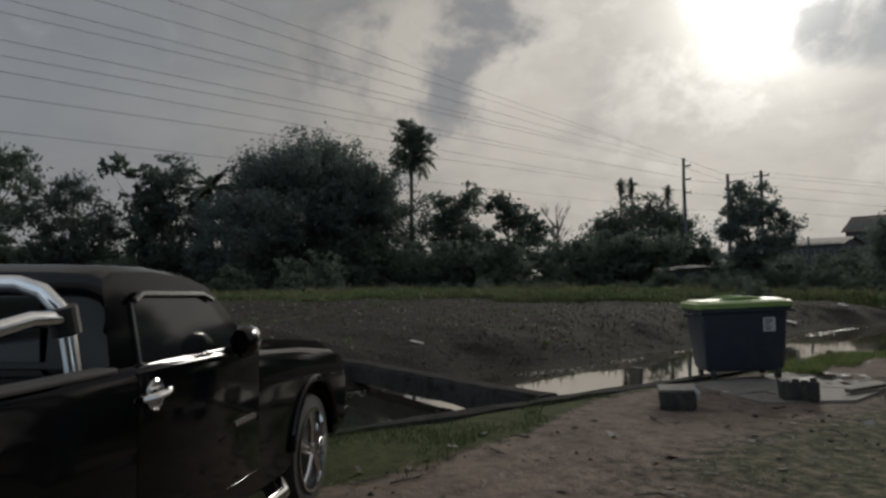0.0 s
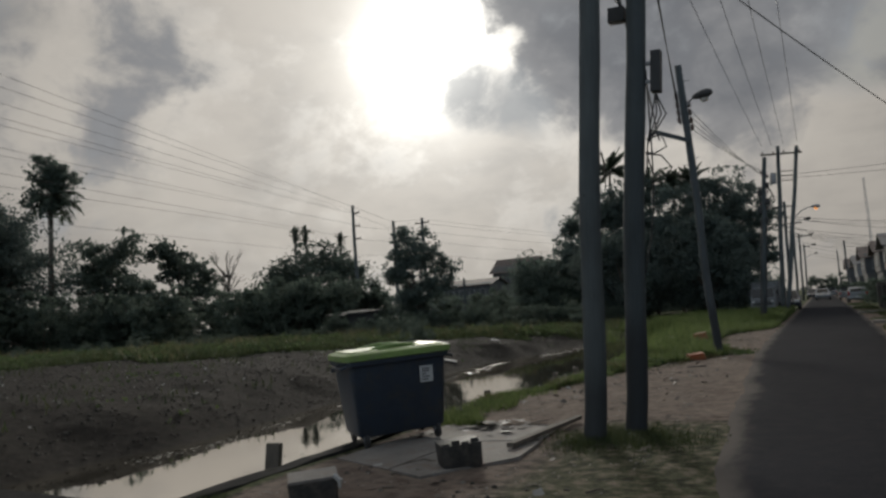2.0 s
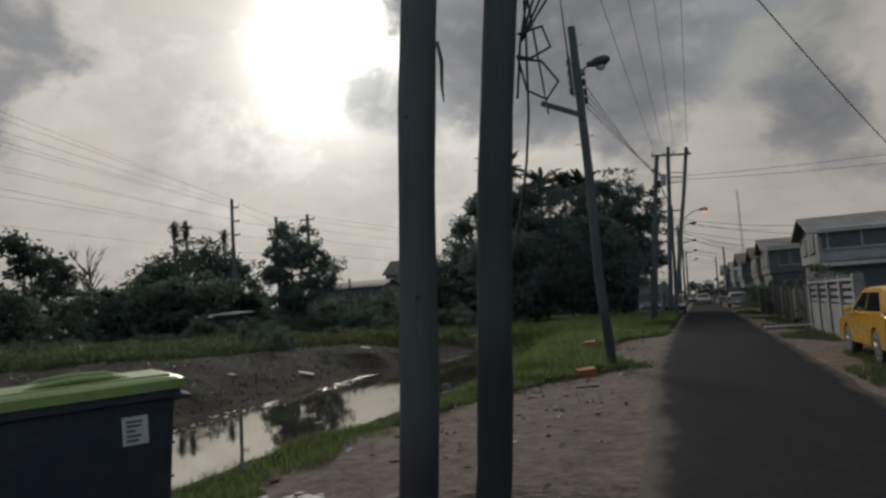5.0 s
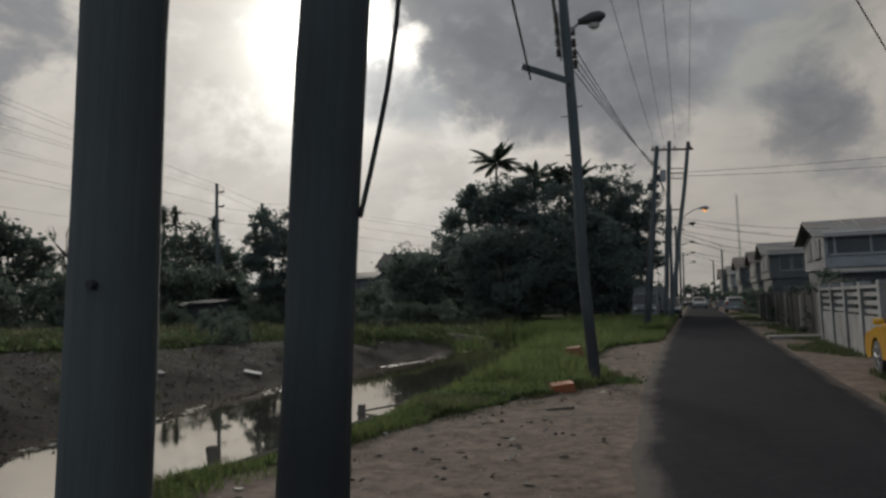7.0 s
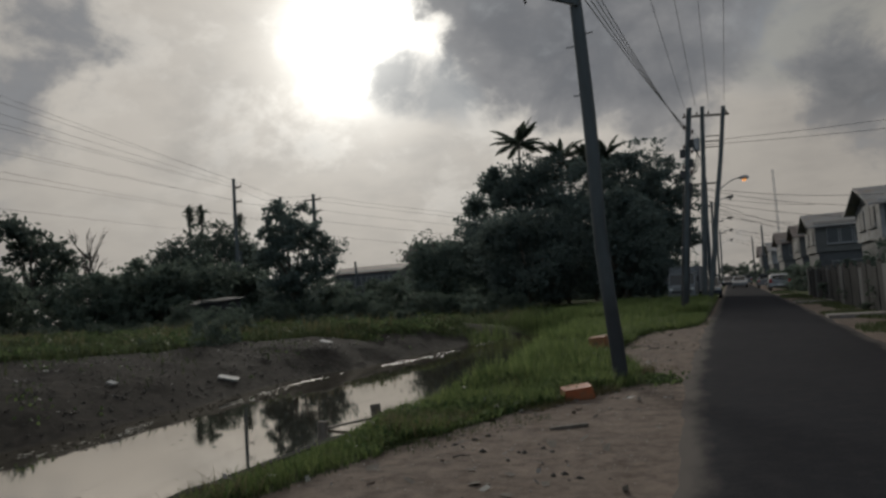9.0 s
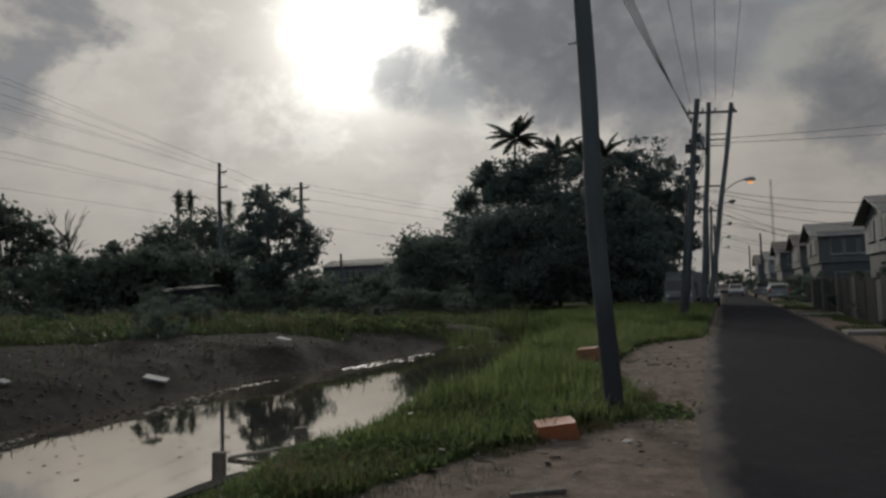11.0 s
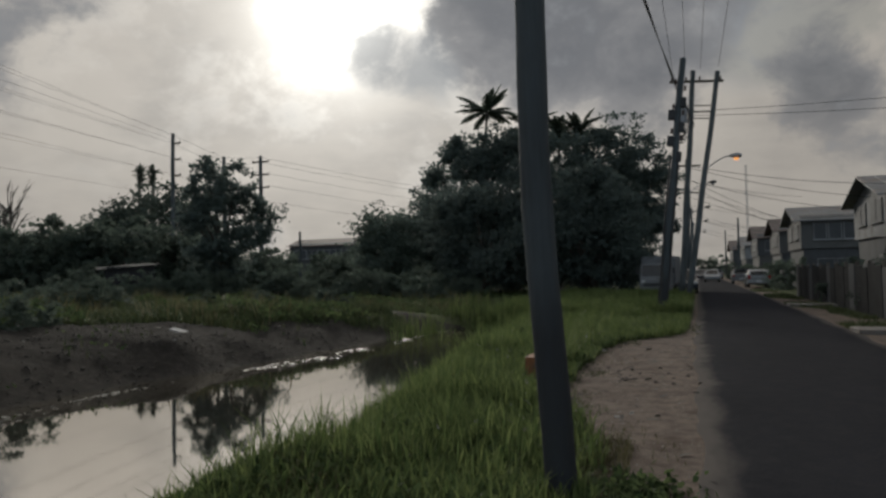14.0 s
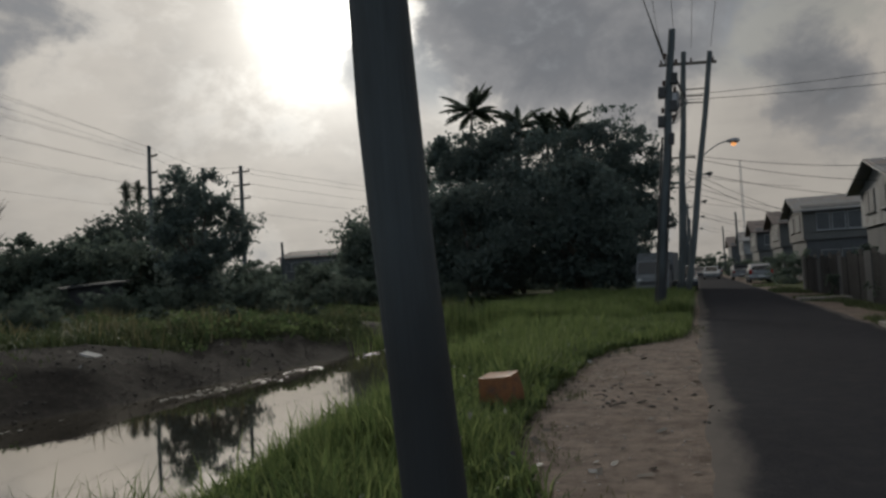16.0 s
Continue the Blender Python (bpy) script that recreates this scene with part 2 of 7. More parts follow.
def ground_mat():
    """Sandy verge, dug-over mud and grassy soil, by the zones stored in the sheet."""
    m, nt, N, L, b = nodes_of("earth")
    at = N.new("ShaderNodeAttribute")
    at.attribute_name = "zone"
    sp = N.new("ShaderNodeSeparateColor")
    L.new(at.outputs["Color"], sp.inputs[0])
    n1 = noise_tex(nt, 0.9, 6, 0.62)
    n2 = noise_tex(nt, 6.0, 6, 0.65)
    n3 = noise_tex(nt, 45.0, 4, 0.6)
    sand = ramp(nt, n1, [(0.32, (0.084, 0.055, 0.039)), (0.5, (0.142, 0.115, 0.097)), (0.70, (0.257, 0.203, 0.164))])
    nb = noise_tex(nt, 2.3, 7, 0.7)
    sand = mixc(nt, 0.5, sand, ramp(nt, nb, [(0.37, (0.059, 0.038, 0.026)), (0.5, (0.157, 0.126, 0.106)), (0.66, (0.332, 0.260, 0.210))]))
    sand = mixc(nt, 0.45, sand, ramp(nt, n2, [(0.33, (0.076, 0.057, 0.048)), (0.5, (0.195, 0.158, 0.136)), (0.7, (0.314, 0.249, 0.204))]))
    mud = ramp(nt, n2, [(0.3, (0.018, 0.016, 0.014)), (0.55, (0.034, 0.030, 0.026)), (0.75, (0.064, 0.056, 0.048))])
    turf = ramp(nt, n2, [(0.3, (0.03, 0.042, 0.016)), (0.55, (0.062, 0.075, 0.03)), (0.75, (0.10, 0.095, 0.05))])

    def edge(v):
        a = N.new("ShaderNodeMath")
        a.operation = "ADD"
        L.new(v, a.inputs[0])
        s = N.new("ShaderNodeMath")
        s.operation, s.inputs[1].default_value, s.inputs[2].default_value = "MULTIPLY_ADD", 0.7, -0.35
        L.new(n2, s.inputs[0])
        L.new(s.outputs[0], a.inputs[1])
        r = N.new("ShaderNodeMapRange")
        r.interpolation_type = "SMOOTHSTEP"
        r.inputs[1].default_value, r.inputs[2].default_value = 0.38, 0.62
        L.new(a.outputs[0], r.inputs[0])
        return r.outputs[0]

    col = mixc(nt, edge(sp.outputs[1]), mud, turf)
    col = mixc(nt, edge(sp.outputs[0]), col, sand)
    col = mixc(nt, 0.25, col, mixc(nt, n3, (0.02, 0.018, 0.016), (0.34, 0.31, 0.28)), "OVERLAY")
    L.new(col, b.inputs["Base Color"])
    b.inputs["Roughness"].default_value = 0.95
    b.inputs["Specular IOR Level"].default_value = 0.08
    s = N.new("ShaderNodeMath")
    s.operation, s.inputs[1].default_value = "MULTIPLY_ADD", 2.0
    L.new(n2, s.inputs[0])
    L.new(n3, s.inputs[2])
    bump(nt, b, s.outputs[0], 0.7, 0.03)
    return m


def water_mat():
    """Still, dark water with an oily film: mostly mirror, a little murk."""
    m, nt, N, L, b = nodes_of("canal_water")
    b.inputs["Base Color"].default_value = (0.03, 0.027, 0.021, 1)
    b.inputs["Roughness"].default_value = 1.0
    b.inputs["Specular IOR Level"].default_value = 0.0
    gl = N.new("ShaderNodeBsdfGlossy")
    gl.inputs["Color"].default_value = (1.0, 0.965, 0.91, 1)
    gl.inputs["Roughness"].default_value = 0.035
    fr = N.new("ShaderNodeFresnel")
    fr.inputs["IOR"].default_value = 18.0
    bp = N.new("ShaderNodeBump")
    bp.inputs["Strength"].default_value, bp.inputs["Distance"].default_value = 0.022, 0.02
    L.new(noise_tex(nt, 2.6, 3, 0.5), bp.inputs["Height"])
    L.new(bp.outputs[0], gl.inputs["Normal"])
    mx = N.new("ShaderNodeMixShader")
    L.new(fr.outputs[0], mx.inputs[0])
    L.new(b.outputs[0], mx.inputs[1])
    L.new(gl.outputs[0], mx.inputs[2])
    L.new(mx.outputs[0], N["Material Output"].inputs[0])
    return m


def asphalt_mat():
    m, nt, N, L, b = nodes_of("asphalt")
    n1 = noise_tex(nt, 0.7, 6, 0.6, stretch=(1, 0.35, 1))
    n2 = noise_tex(nt, 60.0, 3, 0.6)
    n3 = noise_tex(nt, 5.0, 6, 0.65)
    col = ramp(nt, n1, [(0.3, (0.014, 0.0145, 0.018)), (0.7, (0.027, 0.0275, 0.032))])
    col = mixc(nt, 0.35, col, ramp(nt, n2, [(0.3, (0.012, 0.012, 0.015)), (0.75, (0.055, 0.055, 0.058))]))
    col = mixc(nt, 0.2, col, ramp(nt, n3, [(0.45, (0.024, 0.024, 0.028)), (0.75, (0.06, 0.056, 0.053))]))
    # sand blown over the ragged edges
    at = N.new("ShaderNodeAttribute")
    at.attribute_name = "worn_edge"
    ad = N.new("ShaderNodeMath")
    ad.operation, ad.inputs[1].default_value = "MULTIPLY_ADD", 0.9
    L.new(noise_tex(nt, 2.4, 7, 0.65, stretch=(1, 0.4, 1)), ad.inputs[0])
    L.new(at.outputs["Fac"], ad.inputs[2])
    ms = N.new("ShaderNodeMapRange")
    ms.interpolation_type = "SMOOTHSTEP"
    ms.inputs[1].default_value, ms.inputs[2].default_value = 0.86, 1.42
    L.new(ad.outputs[0], ms.inputs[0])
    col = mixc(nt, ms.outputs[0], col, (0.10, 0.09, 0.083))
    L.new(col, b.inputs["Base Color"])
    b.inputs["Roughness"].default_value = 0.95
    b.inputs["Specular IOR Level"].default_value = 0.02
    bump(nt, b, n2, 0.5, 0.008)
    return m


def pole_mat(name, c1, c2, foot):
    """Weathered timber with long checks, and a tarred foot."""
    m, nt, N, L, b = nodes_of(name)
    grain = noise_tex(nt, 5.0, 6, 0.65, stretch=(9, 9, 0.35))
    blot = noise_tex(nt, 1.6, 5, 0.6, stretch=(1, 1, 0.4))
    col = ramp(nt, grain, [(0.25, tuple(v * 1.15 for v in c1)), (0.75, tuple(v * 0.92 for v in c2))])
    col = mixc(nt, 0.45, col, ramp(nt, blot, [(0.35, tuple(v * 0.55 for v in c1)), (0.7, c2)]))
    tc = N.new("ShaderNodeTexCoord")
    sp = N.new("ShaderNodeSeparateXYZ")
    L.new(tc.outputs["Object"], sp.inputs[0])
    r = N.new("ShaderNodeMapRange")
    r.inputs[1].default_value, r.inputs[2].default_value, r.inputs[3].default_value, r.inputs[4].default_value = foot - 0.12, foot + 0.35, 0.7, 0.0
    L.new(sp.outputs[2], r.inputs[0])
    col = mixc(nt, r.outputs[0], col, (0.018, 0.018, 0.02))
    L.new(col, b.inputs["Base Color"])
    b.inputs["Roughness"].default_value = 0.85
    bump(nt, b, grain, 0.6, 0.012)
    return m


M_EARTH, M_WATER, M_ROAD = ground_mat(), water_mat(), asphalt_mat()
M_POLE = pole_mat("grey_pole_timber", (0.046, 0.053, 0.055), (0.100, 0.113, 0.116), 0.62)
M_POLE_DARK = pole_mat("dark_pole_timber", (0.034, 0.041, 0.045), (0.078, 0.092, 0.099), 1.15)
M_CONC = surf("old_concrete", (0.016, 0.016, 0.016), (0.042, 0.041, 0.039), 0.95, s1=2.0, s2=30, bmp=0.5, dirt=(0.014, 0.015, 0.013), spec=0.03)
M_SLAB = surf("pale_concrete", (0.12, 0.11, 0.10), (0.20, 0.185, 0.17), 0.9, s1=2.5, s2=30, bmp=0.4, dirt=(0.14, 0.11, 0.09))
M_TIMBER = surf("rotten_timber", (0.05, 0.042, 0.035), (0.13, 0.11, 0.09), 0.9, s1=4, s2=30, bmp=0.6, stretch=(1, 1, 0.3))
M_BINGREY = surf("dark_bin_plastic", (0.011, 0.019, 0.032), (0.019, 0.030, 0.048), 0.55, s1=4, s2=60, bmp=0.1, dirt=(0.028, 0.03, 0.033))
M_BINGREEN = surf("green_bin_lid_plastic", (0.14, 0.22, 0.06), (0.20, 0.29, 0.09), 0.42, s1=4, s2=40, bmp=0.1, dirt=(0.16, 0.19, 0.10))
M_RUBBER = surf("tyre_rubber", (0.015, 0.015, 0.016), (0.03, 0.03, 0.031), 0.8, s1=6, s2=70, bmp=0.2)
M_PAPER = surf("label_paper", (0.32, 0.33, 0.34), (0.48, 0.48, 0.47), 0.7, s1=8, s2=60, bmp=0.05)
M_INK = surf("label_ink", (0.05, 0.05, 0.06), (0.09, 0.09, 0.10), 0.7, s1=8, s2=60, bmp=0)
M_BLACKPAINT = gloss("black_car_paint", (0.003, 0.003, 0.004), 0.07, coat=0.0)
M_BLACKPAINT.node_tree.nodes["Principled BSDF"].inputs["Specular IOR Level"].default_value = 0.28
M_CHROME = gloss("chrome", (0.75, 0.75, 0.76), 0.12, metal=1.0)
M_GLASS = gloss("tinted_glass", (0.010, 0.012, 0.014), 0.06, coat=0.1)
M_LAMPGLASS = gloss("lamp_lens", (0.45, 0.45, 0.44), 0.12, coat=0.8)
M_BLACKTRIM = surf("black_trim_plastic", (0.012, 0.012, 0.013), (0.025, 0.025, 0.026), 0.6, s1=6, s2=60, bmp=0.1)
M_YELLOW = gloss("yellow_car_paint", (0.62, 0.33, 0.015), 0.22, coat=0.8)
M_WHITEPAINT = gloss("white_car_paint", (0.22, 0.23, 0.24), 0.25, coat=0.7)
M_DULLWHITE = surf("dull_white_truck_paint", (0.10, 0.104, 0.11), (0.16, 0.165, 0.17), 0.6, s1=1.5, s2=20, bmp=0.05, dirt=(0.09, 0.09, 0.09), spec=0.2)
M_DARKPAINT = gloss("dark_blue_car_paint", (0.03, 0.035, 0.045), 0.22, coat=0.8)
M_SILVER = gloss("silver_car_paint", (0.17, 0.175, 0.185), 0.25, coat=0.7)
M_REDLENS = gloss("red_lens", (0.30, 0.02, 0.015), 0.2, coat=0.6)
M_BARK = surf("bark", (0.045, 0.038, 0.032), (0.11, 0.095, 0.08), 0.95, s1=3, s2=25, bmp=0.6, stretch=(2, 2, 0.5))
M_PALMBARK = surf("palm_bark", (0.08, 0.07, 0.06), (0.17, 0.15, 0.13), 0.95, s1=3, s2=25, bmp=0.6, stretch=(1, 1, 3))
M_LEAF = leaf_mat("tree_leaves", (0.072, 0.092, 0.080), (0.115, 0.145, 0.122), 0.62)
M_LEAF_DARK = leaf_mat("dense_tree_leaves", (0.078, 0.100, 0.094), (0.118, 0.148, 0.134), 0.62)
M_BUSH = leaf_mat("bush_leaves", (0.068, 0.088, 0.074), (0.112, 0.14, 0.112), 0.62)
M_FROND = leaf_mat("palm_fronds", (0.06, 0.075, 0.062), (0.10, 0.122, 0.09), 0.4)
M_GRASS = leaf_mat("bank_grass", (0.052, 0.084, 0.030), (0.160, 0.195, 0.075), 0.6)
M_WEED = leaf_mat("weed_leaves", (0.05, 0.082, 0.036), (0.13, 0.17, 0.075), 0.6)
M_FIELD = leaf_mat("field_grass", (0.038, 0.058, 0.026), (0.095, 0.108, 0.050), 0.4)
M_DRYGRASS = leaf_mat("dry_grass", (0.08, 0.075, 0.04), (0.16, 0.145, 0.08), 0.4)
M_LITTER = leaf_mat("pale_litter", (0.06, 0.056, 0.052), (0.38, 0.37, 0.35), 0.2)
M_SCUM = leaf_mat("floating_scum", (0.05, 0.05, 0.045), (0.28, 0.27, 0.24), 0.0, 0.4)
M_CLOD = surf("earth_clods", (0.022, 0.020, 0.017), (0.055, 0.048, 0.041), 0.95, s1=6, s2=30, bmp=0.5)
M_PEBBLE = surf("pebbles", (0.13, 0.11, 0.10), (0.34, 0.31, 0.28), 0.9, s1=5, s2=30, bmp=0.4)
M_WIRE = surf("black_cable", (0.012, 0.012, 0.013), (0.03, 0.03, 0.03), 0.7, s1=4, s2=40, bmp=0)
M_STEEL = surf("galvanised_steel", (0.16, 0.165, 0.17), (0.30, 0.30, 0.31), 0.55, metal=0.6, s1=5, s2=50, bmp=0.1)
M_PORCELAIN = gloss("brown_porcelain", (0.05, 0.03, 0.025), 0.3)
M_AMBER = glow_mat("amber_lamp", (1.0, 0.40, 0.12), 0.9)
M_WALLWHITE = surf("white_house_paint", (0.16, 0.163, 0.168), (0.25, 0.253, 0.257), 0.85, s1=0.8, s2=20, bmp=0.2, dirt=(0.13, 0.125, 0.12))
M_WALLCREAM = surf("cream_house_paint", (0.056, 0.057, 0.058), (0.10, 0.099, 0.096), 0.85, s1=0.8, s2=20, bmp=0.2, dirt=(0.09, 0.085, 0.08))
M_WALLGREY = surf("grey_house_wall", (0.04, 0.042, 0.046), (0.075, 0.078, 0.083), 0.85, s1=0.8, s2=20, bmp=0.2, dirt=(0.045, 0.045, 0.047))
M_ZINC = surf("zinc_roof_sheet", (0.12, 0.124, 0.13), (0.20, 0.205, 0.21), 0.5, metal=0.35, s1=0.9, s2=12, bmp=0.15, dirt=(0.17, 0.13, 0.11))
M_ROOFRED = surf("rusty_roof_sheet", (0.07, 0.052, 0.047), (0.13, 0.10, 0.09), 0.7, s1=0.9, s2=12, bmp=0.2)
# dark colour for window panes, and for the veranda's painted shade
M_PANE_AND_SHADE = surf("dark_pane_and_veranda_shade", (0.02, 0.023, 0.027), (0.045, 0.05, 0.055), 0.4, s1=2, s2=20, bmp=0.05)
M_FENCE = surf("dark_fence_sheet", (0.022, 0.022, 0.023), (0.05, 0.05, 0.05), 0.9, s1=1.5, s2=20, bmp=0.2, spec=0.1)
M_ORANGE = surf("orange_plastic", (0.20, 0.048, 0.013), (0.30, 0.08, 0.024), 0.55, s1=5, s2=40, bmp=0.2, dirt=(0.16, 0.08, 0.04))
M_BROWNBOX = surf("faded_orange_plastic", (0.16, 0.06, 0.02), (0.24, 0.10, 0.035), 0.7, s1=5, s2=40, bmp=0.2, dirt=(0.09, 0.055, 0.04))
M_BOARD = surf("pale_board", (0.26, 0.255, 0.245), (0.40, 0.395, 0.38), 0.8, s1=4, s2=40, bmp=0.2, dirt=(0.25, 0.23, 0.2))
M_DARKBOX = surf("dirty_dark_plastic", (0.02, 0.02, 0.02), (0.045, 0.043, 0.04), 0.7, s1=5, s2=40, bmp=0.3, dirt=(0.08, 0.07, 0.06))


# ---- building blocks ----
class Geo:
    """Collects vertices and faces of one mesh."""

    def __init__(self):
        self.v, self.f = [], []

    def add(self, verts, faces):
        o = len(self.v)
        self.v += [tuple(p) for p in verts]
        self.f += [tuple(i + o for i in f) for f in faces]
        return self

    def box(self, x0, y0, z0, x1, y1, z1, m=None, bev=0.0):
        if bev > 0:
            bm = bmesh.new()
            bmesh.ops.create_cube(bm, size=1.0)
            bmesh.ops.scale(bm, vec=(x1 - x0, y1 - y0, z1 - z0), verts=bm.verts)
            bmesh.ops.translate(bm, vec=((x0 + x1) / 2, (y0 + y1) / 2, (z0 + z1) / 2), verts=bm.verts)
            bmesh.ops.bevel(bm, geom=bm.edges[:], offset=bev, segments=2, affect="EDGES", profile=0.6)
            bm.verts.index_update()
            vs, fs = [v.co.copy() for v in bm.verts], [[v.index for v in f.verts] for f in bm.faces]
            bm.free()
        else:
            vs = [Vector((x, y, z)) for z in (z0, z1) for x, y in ((x0, y0), (x1, y0), (x1, y1), (x0, y1))]
            fs = [(3, 2, 1, 0), (4, 5, 6, 7), (0, 1, 5, 4), (1, 2, 6, 5), (2, 3, 7, 6), (3, 0, 4, 7)]
        if m is not None:
            vs = [m @ v for v in vs]
        return self.add(vs, fs)

    def tube(self, pts, radii, sides=8, cap=True):
        pts = [Vector(p) for p in pts]
        if isinstance(radii, (int, float)):
            radii = [radii] * len(pts)
        vs, fs = [], []
        side = None
        for i, p in enumerate(pts):
            d = (pts[min(i + 1, len(pts) - 1)] - pts[max(i - 1, 0)]).normalized()
            if side is None:
                side = d.orthogonal().normalized()
            side = (side - d * side.dot(d)).normalized()
            other = d.cross(side)
            for k in range(sides):
                a = 2 * math.pi * k / sides
                vs.append(p + (side * math.cos(a) + other * math.sin(a)) * radii[i])
        for i in range(len(pts) - 1):
            for k in range(sides):
                a, b = i * sides + k, i * sides + (k + 1) % sides
                fs.append((a, b, b + sides, a + sides))
        if cap:
            fs.append(tuple(reversed(range(sides))))
            fs.append(tuple(range((len(pts) - 1) * sides, len(pts) * sides)))
        return self.add(vs, fs)

    def lathe(self, centre, axis, profile, sides=20):
        """profile: (radius, offset along the axis) pairs."""
        axis = Vector(axis).normalized()
        a = axis.orthogonal().normalized()
        b = axis.cross(a)
        vs, fs = [], []
        for r, h in profile:
            for k in range(sides):
                t = 2 * math.pi * k / sides
                vs.append(Vector(centre) + axis * h + (a * math.cos(t) + b * math.sin(t)) * r)
        for i in range(len(profile) - 1):
            for k in range(sides):
                p, q = i * sides + k, i * sides + (k + 1) % sides
                fs.append((p, q, q + sides, p + sides))
        return self.add(vs, fs)

    def prism(self, outline, x0, x1, axis="x"):
        """An outline in (y, z) drawn out along x (or in (x, z) along y)."""
        n = len(outline)
        if axis == "x":
            vs = [(x, p, q) for x in (x0, x1) for p, q in outline]
        else:
            vs = [(p, y, q) for y in (x0, x1) for p, q in outline]
        fs = [tuple(range(n)), tuple(reversed(range(n, 2 * n)))] + [(i, i + n, (i + 1) % n + n, (i + 1) % n) for i in range(n)]
        return self.add(vs, fs)

    def mesh(self, name, material, smooth=False):
        me = bpy.data.meshes.new(name)
        me.from_pydata(self.v, [], self.f)
        me.materials.append(material)
        me.validate()
        bm = bmesh.new()
        bm.from_mesh(me)
        bmesh.ops.recalc_face_normals(bm, faces=bm.faces[:])
        bm.to_mesh(me)
        bm.free()
        if smooth:
            me.shade_smooth()
            me.set_sharp_from_angle(angle=radians(40))
        return me


def part(name, geo, material, parent=None, label="", smooth=False):
    ob = new(name, geo.mesh(name, material, smooth))
    if parent is not None:
        ob.parent = parent
    if label:
        ob["label"] = label
    return ob


def thing(name, label, category, m=None, group="", kind=""):
    ob = tagged(new(name), label, category, group, kind)
    ob.empty_display_size = 0.2
    if m is not None:
        ob.matrix_world = m
    return ob


def raw_mesh(name, verts, faces, material):
    me = bpy.data.meshes.new(name)
    verts, faces = np.asarray(verts, dtype=np.float32), np.asarray(faces, dtype=np.int32)
    k = faces.shape[1]
    me.vertices.add(len(verts))
    me.vertices.foreach_set("co", verts.ravel())
    me.loops.add(faces.size)
    me.loops.foreach_set("vertex_index", faces.ravel())
    me.polygons.add(len(faces))
    me.polygons.foreach_set("loop_start", np.arange(0, faces.size, k, dtype=np.int32))
    me.update(calc_edges=True)
    me.materials.append(material)
    return me


RNG = np.random.default_rng(7)


def step(v, a, b):
    t = np.clip((v - a) / (b - a), 0, 1)
    return t * t * (3 - 2 * t)


def wavy(x, y, s, seed=0.0):
    """Cheap smooth ripples between about -1 and 1."""
    return (np.sin(x * s + 1.7 * np.sin(y * s * 0.73 + seed) + seed) + np.sin(y * s * 1.13 + 1.3 * np.sin(x * s * 0.61 + 2 * seed)) + np.sin((x + y) * s * 0.57 + seed * 3.1)) / 3


# ---- the lie of the land ----
WATER_Z = -0.40
FAR_Y = np.array([-60.0, -8.0, 0.0, 4.0, 8.0, 12.0, 16.0, 20.0, 24.0, 28.0, 31.0])
FAR_X = np.array([-8.2, -8.0, -7.7, -7.8, -8.4, -8.5, -8.8, -8.2, -7.7, -7.5, -7.0])
NEAR_Y = np.array([-60.0, 3.0, 5.0, 7.0, 10.0, 12.0, 14.0, 17.0, 21.0, 25.0, 30.0])
NEAR_X = np.array([-3.2, -3.2, -3.4, -3.55, -3.55, -3.45, -3.35, -3.75, -4.35, -4.8, -5.2])


def canal(y):
    return np.interp(y, FAR_Y, FAR_X), np.interp(y, NEAR_Y, NEAR_X)


def land(x, y):
    """Height of the ground."""
    x, y = np.asarray(x, float), np.asarray(y, float)
    far, near = canal(y)
    far = far + 0.18 * wavy(x * 0, y, 1.9, 2.0)
    near = near + 0.10 * wavy(x * 0, y, 2.3, 5.0) * step(y, 4, 7)
    open_ = 1 - step(y, 28.5, 32.0)
    rough = 0.025 * wavy(x, y, 2.1, 0.3) + 0.012 * wavy(x, y, 6.3, 1.1)
    base = rough * (0.6 - 0.6 * step(x, 0.6, 1.0) * (1 - step(x, 3.9, 4.3)))
    # the far side: a dug bank with mounds, then the rough field
    mound = 0.10 * wavy(x, y, 0.9, 1.0) + 0.06 * wavy(x, y, 2.7, 4.0) + 0.03 * wavy(x, y, 7.0, 2.0)
    bank = WATER_Z - 0.1 + 0.60 * step(far - x, -0.4, 1.7) + 0.34 * step(far - x, 0.8, 3.6) + mound * step(far - x, 0.0, 1.5) + 0.22 * step(-x, 12.5, 24)
    # near bank: steep under the kerb, a grassy slope further on
    soft = step(y, 3.0, 6.0)
    slope_w = 0.25 + 1.15 * soft
    drop = step(near + slope_w - x, 0.0, slope_w + 0.5)
    left = np.where(x < (far + near) / 2, bank, base * (1 - drop) + drop * (-0.85))
    bed = np.where((x > far + 0.4) & (x < near - 0.5), -0.9, left)
    filled = np.where(x < near + slope_w, 0.02 + 0.08 * wavy(x, y, 1.1, 0.5), base)
    filled = filled + 0.40 * step(-x, 8, 22)
    return np.where(x < near + slope_w, bed * open_ + filled * (1 - open_), base)


def sand_edge(y):
    """x at which the bare sand gives way to grass, towards the canal."""
    return np.interp(y, [-60, -7, -5, -3.2, 0, 4, 6, 8, 10, 11.5, 13.2, 14.4, 16, 18, 21, 22.5, 24, 26, 40],
                     [-1.2, -1.4, -1.9, -2.7, -2.75, -2.5, -1.9, -1.5, -0.75, 0.15, 0.05, -0.5, -0.75, -0.88, -0.82, -0.55, 0.45, 0.65, 0.7])


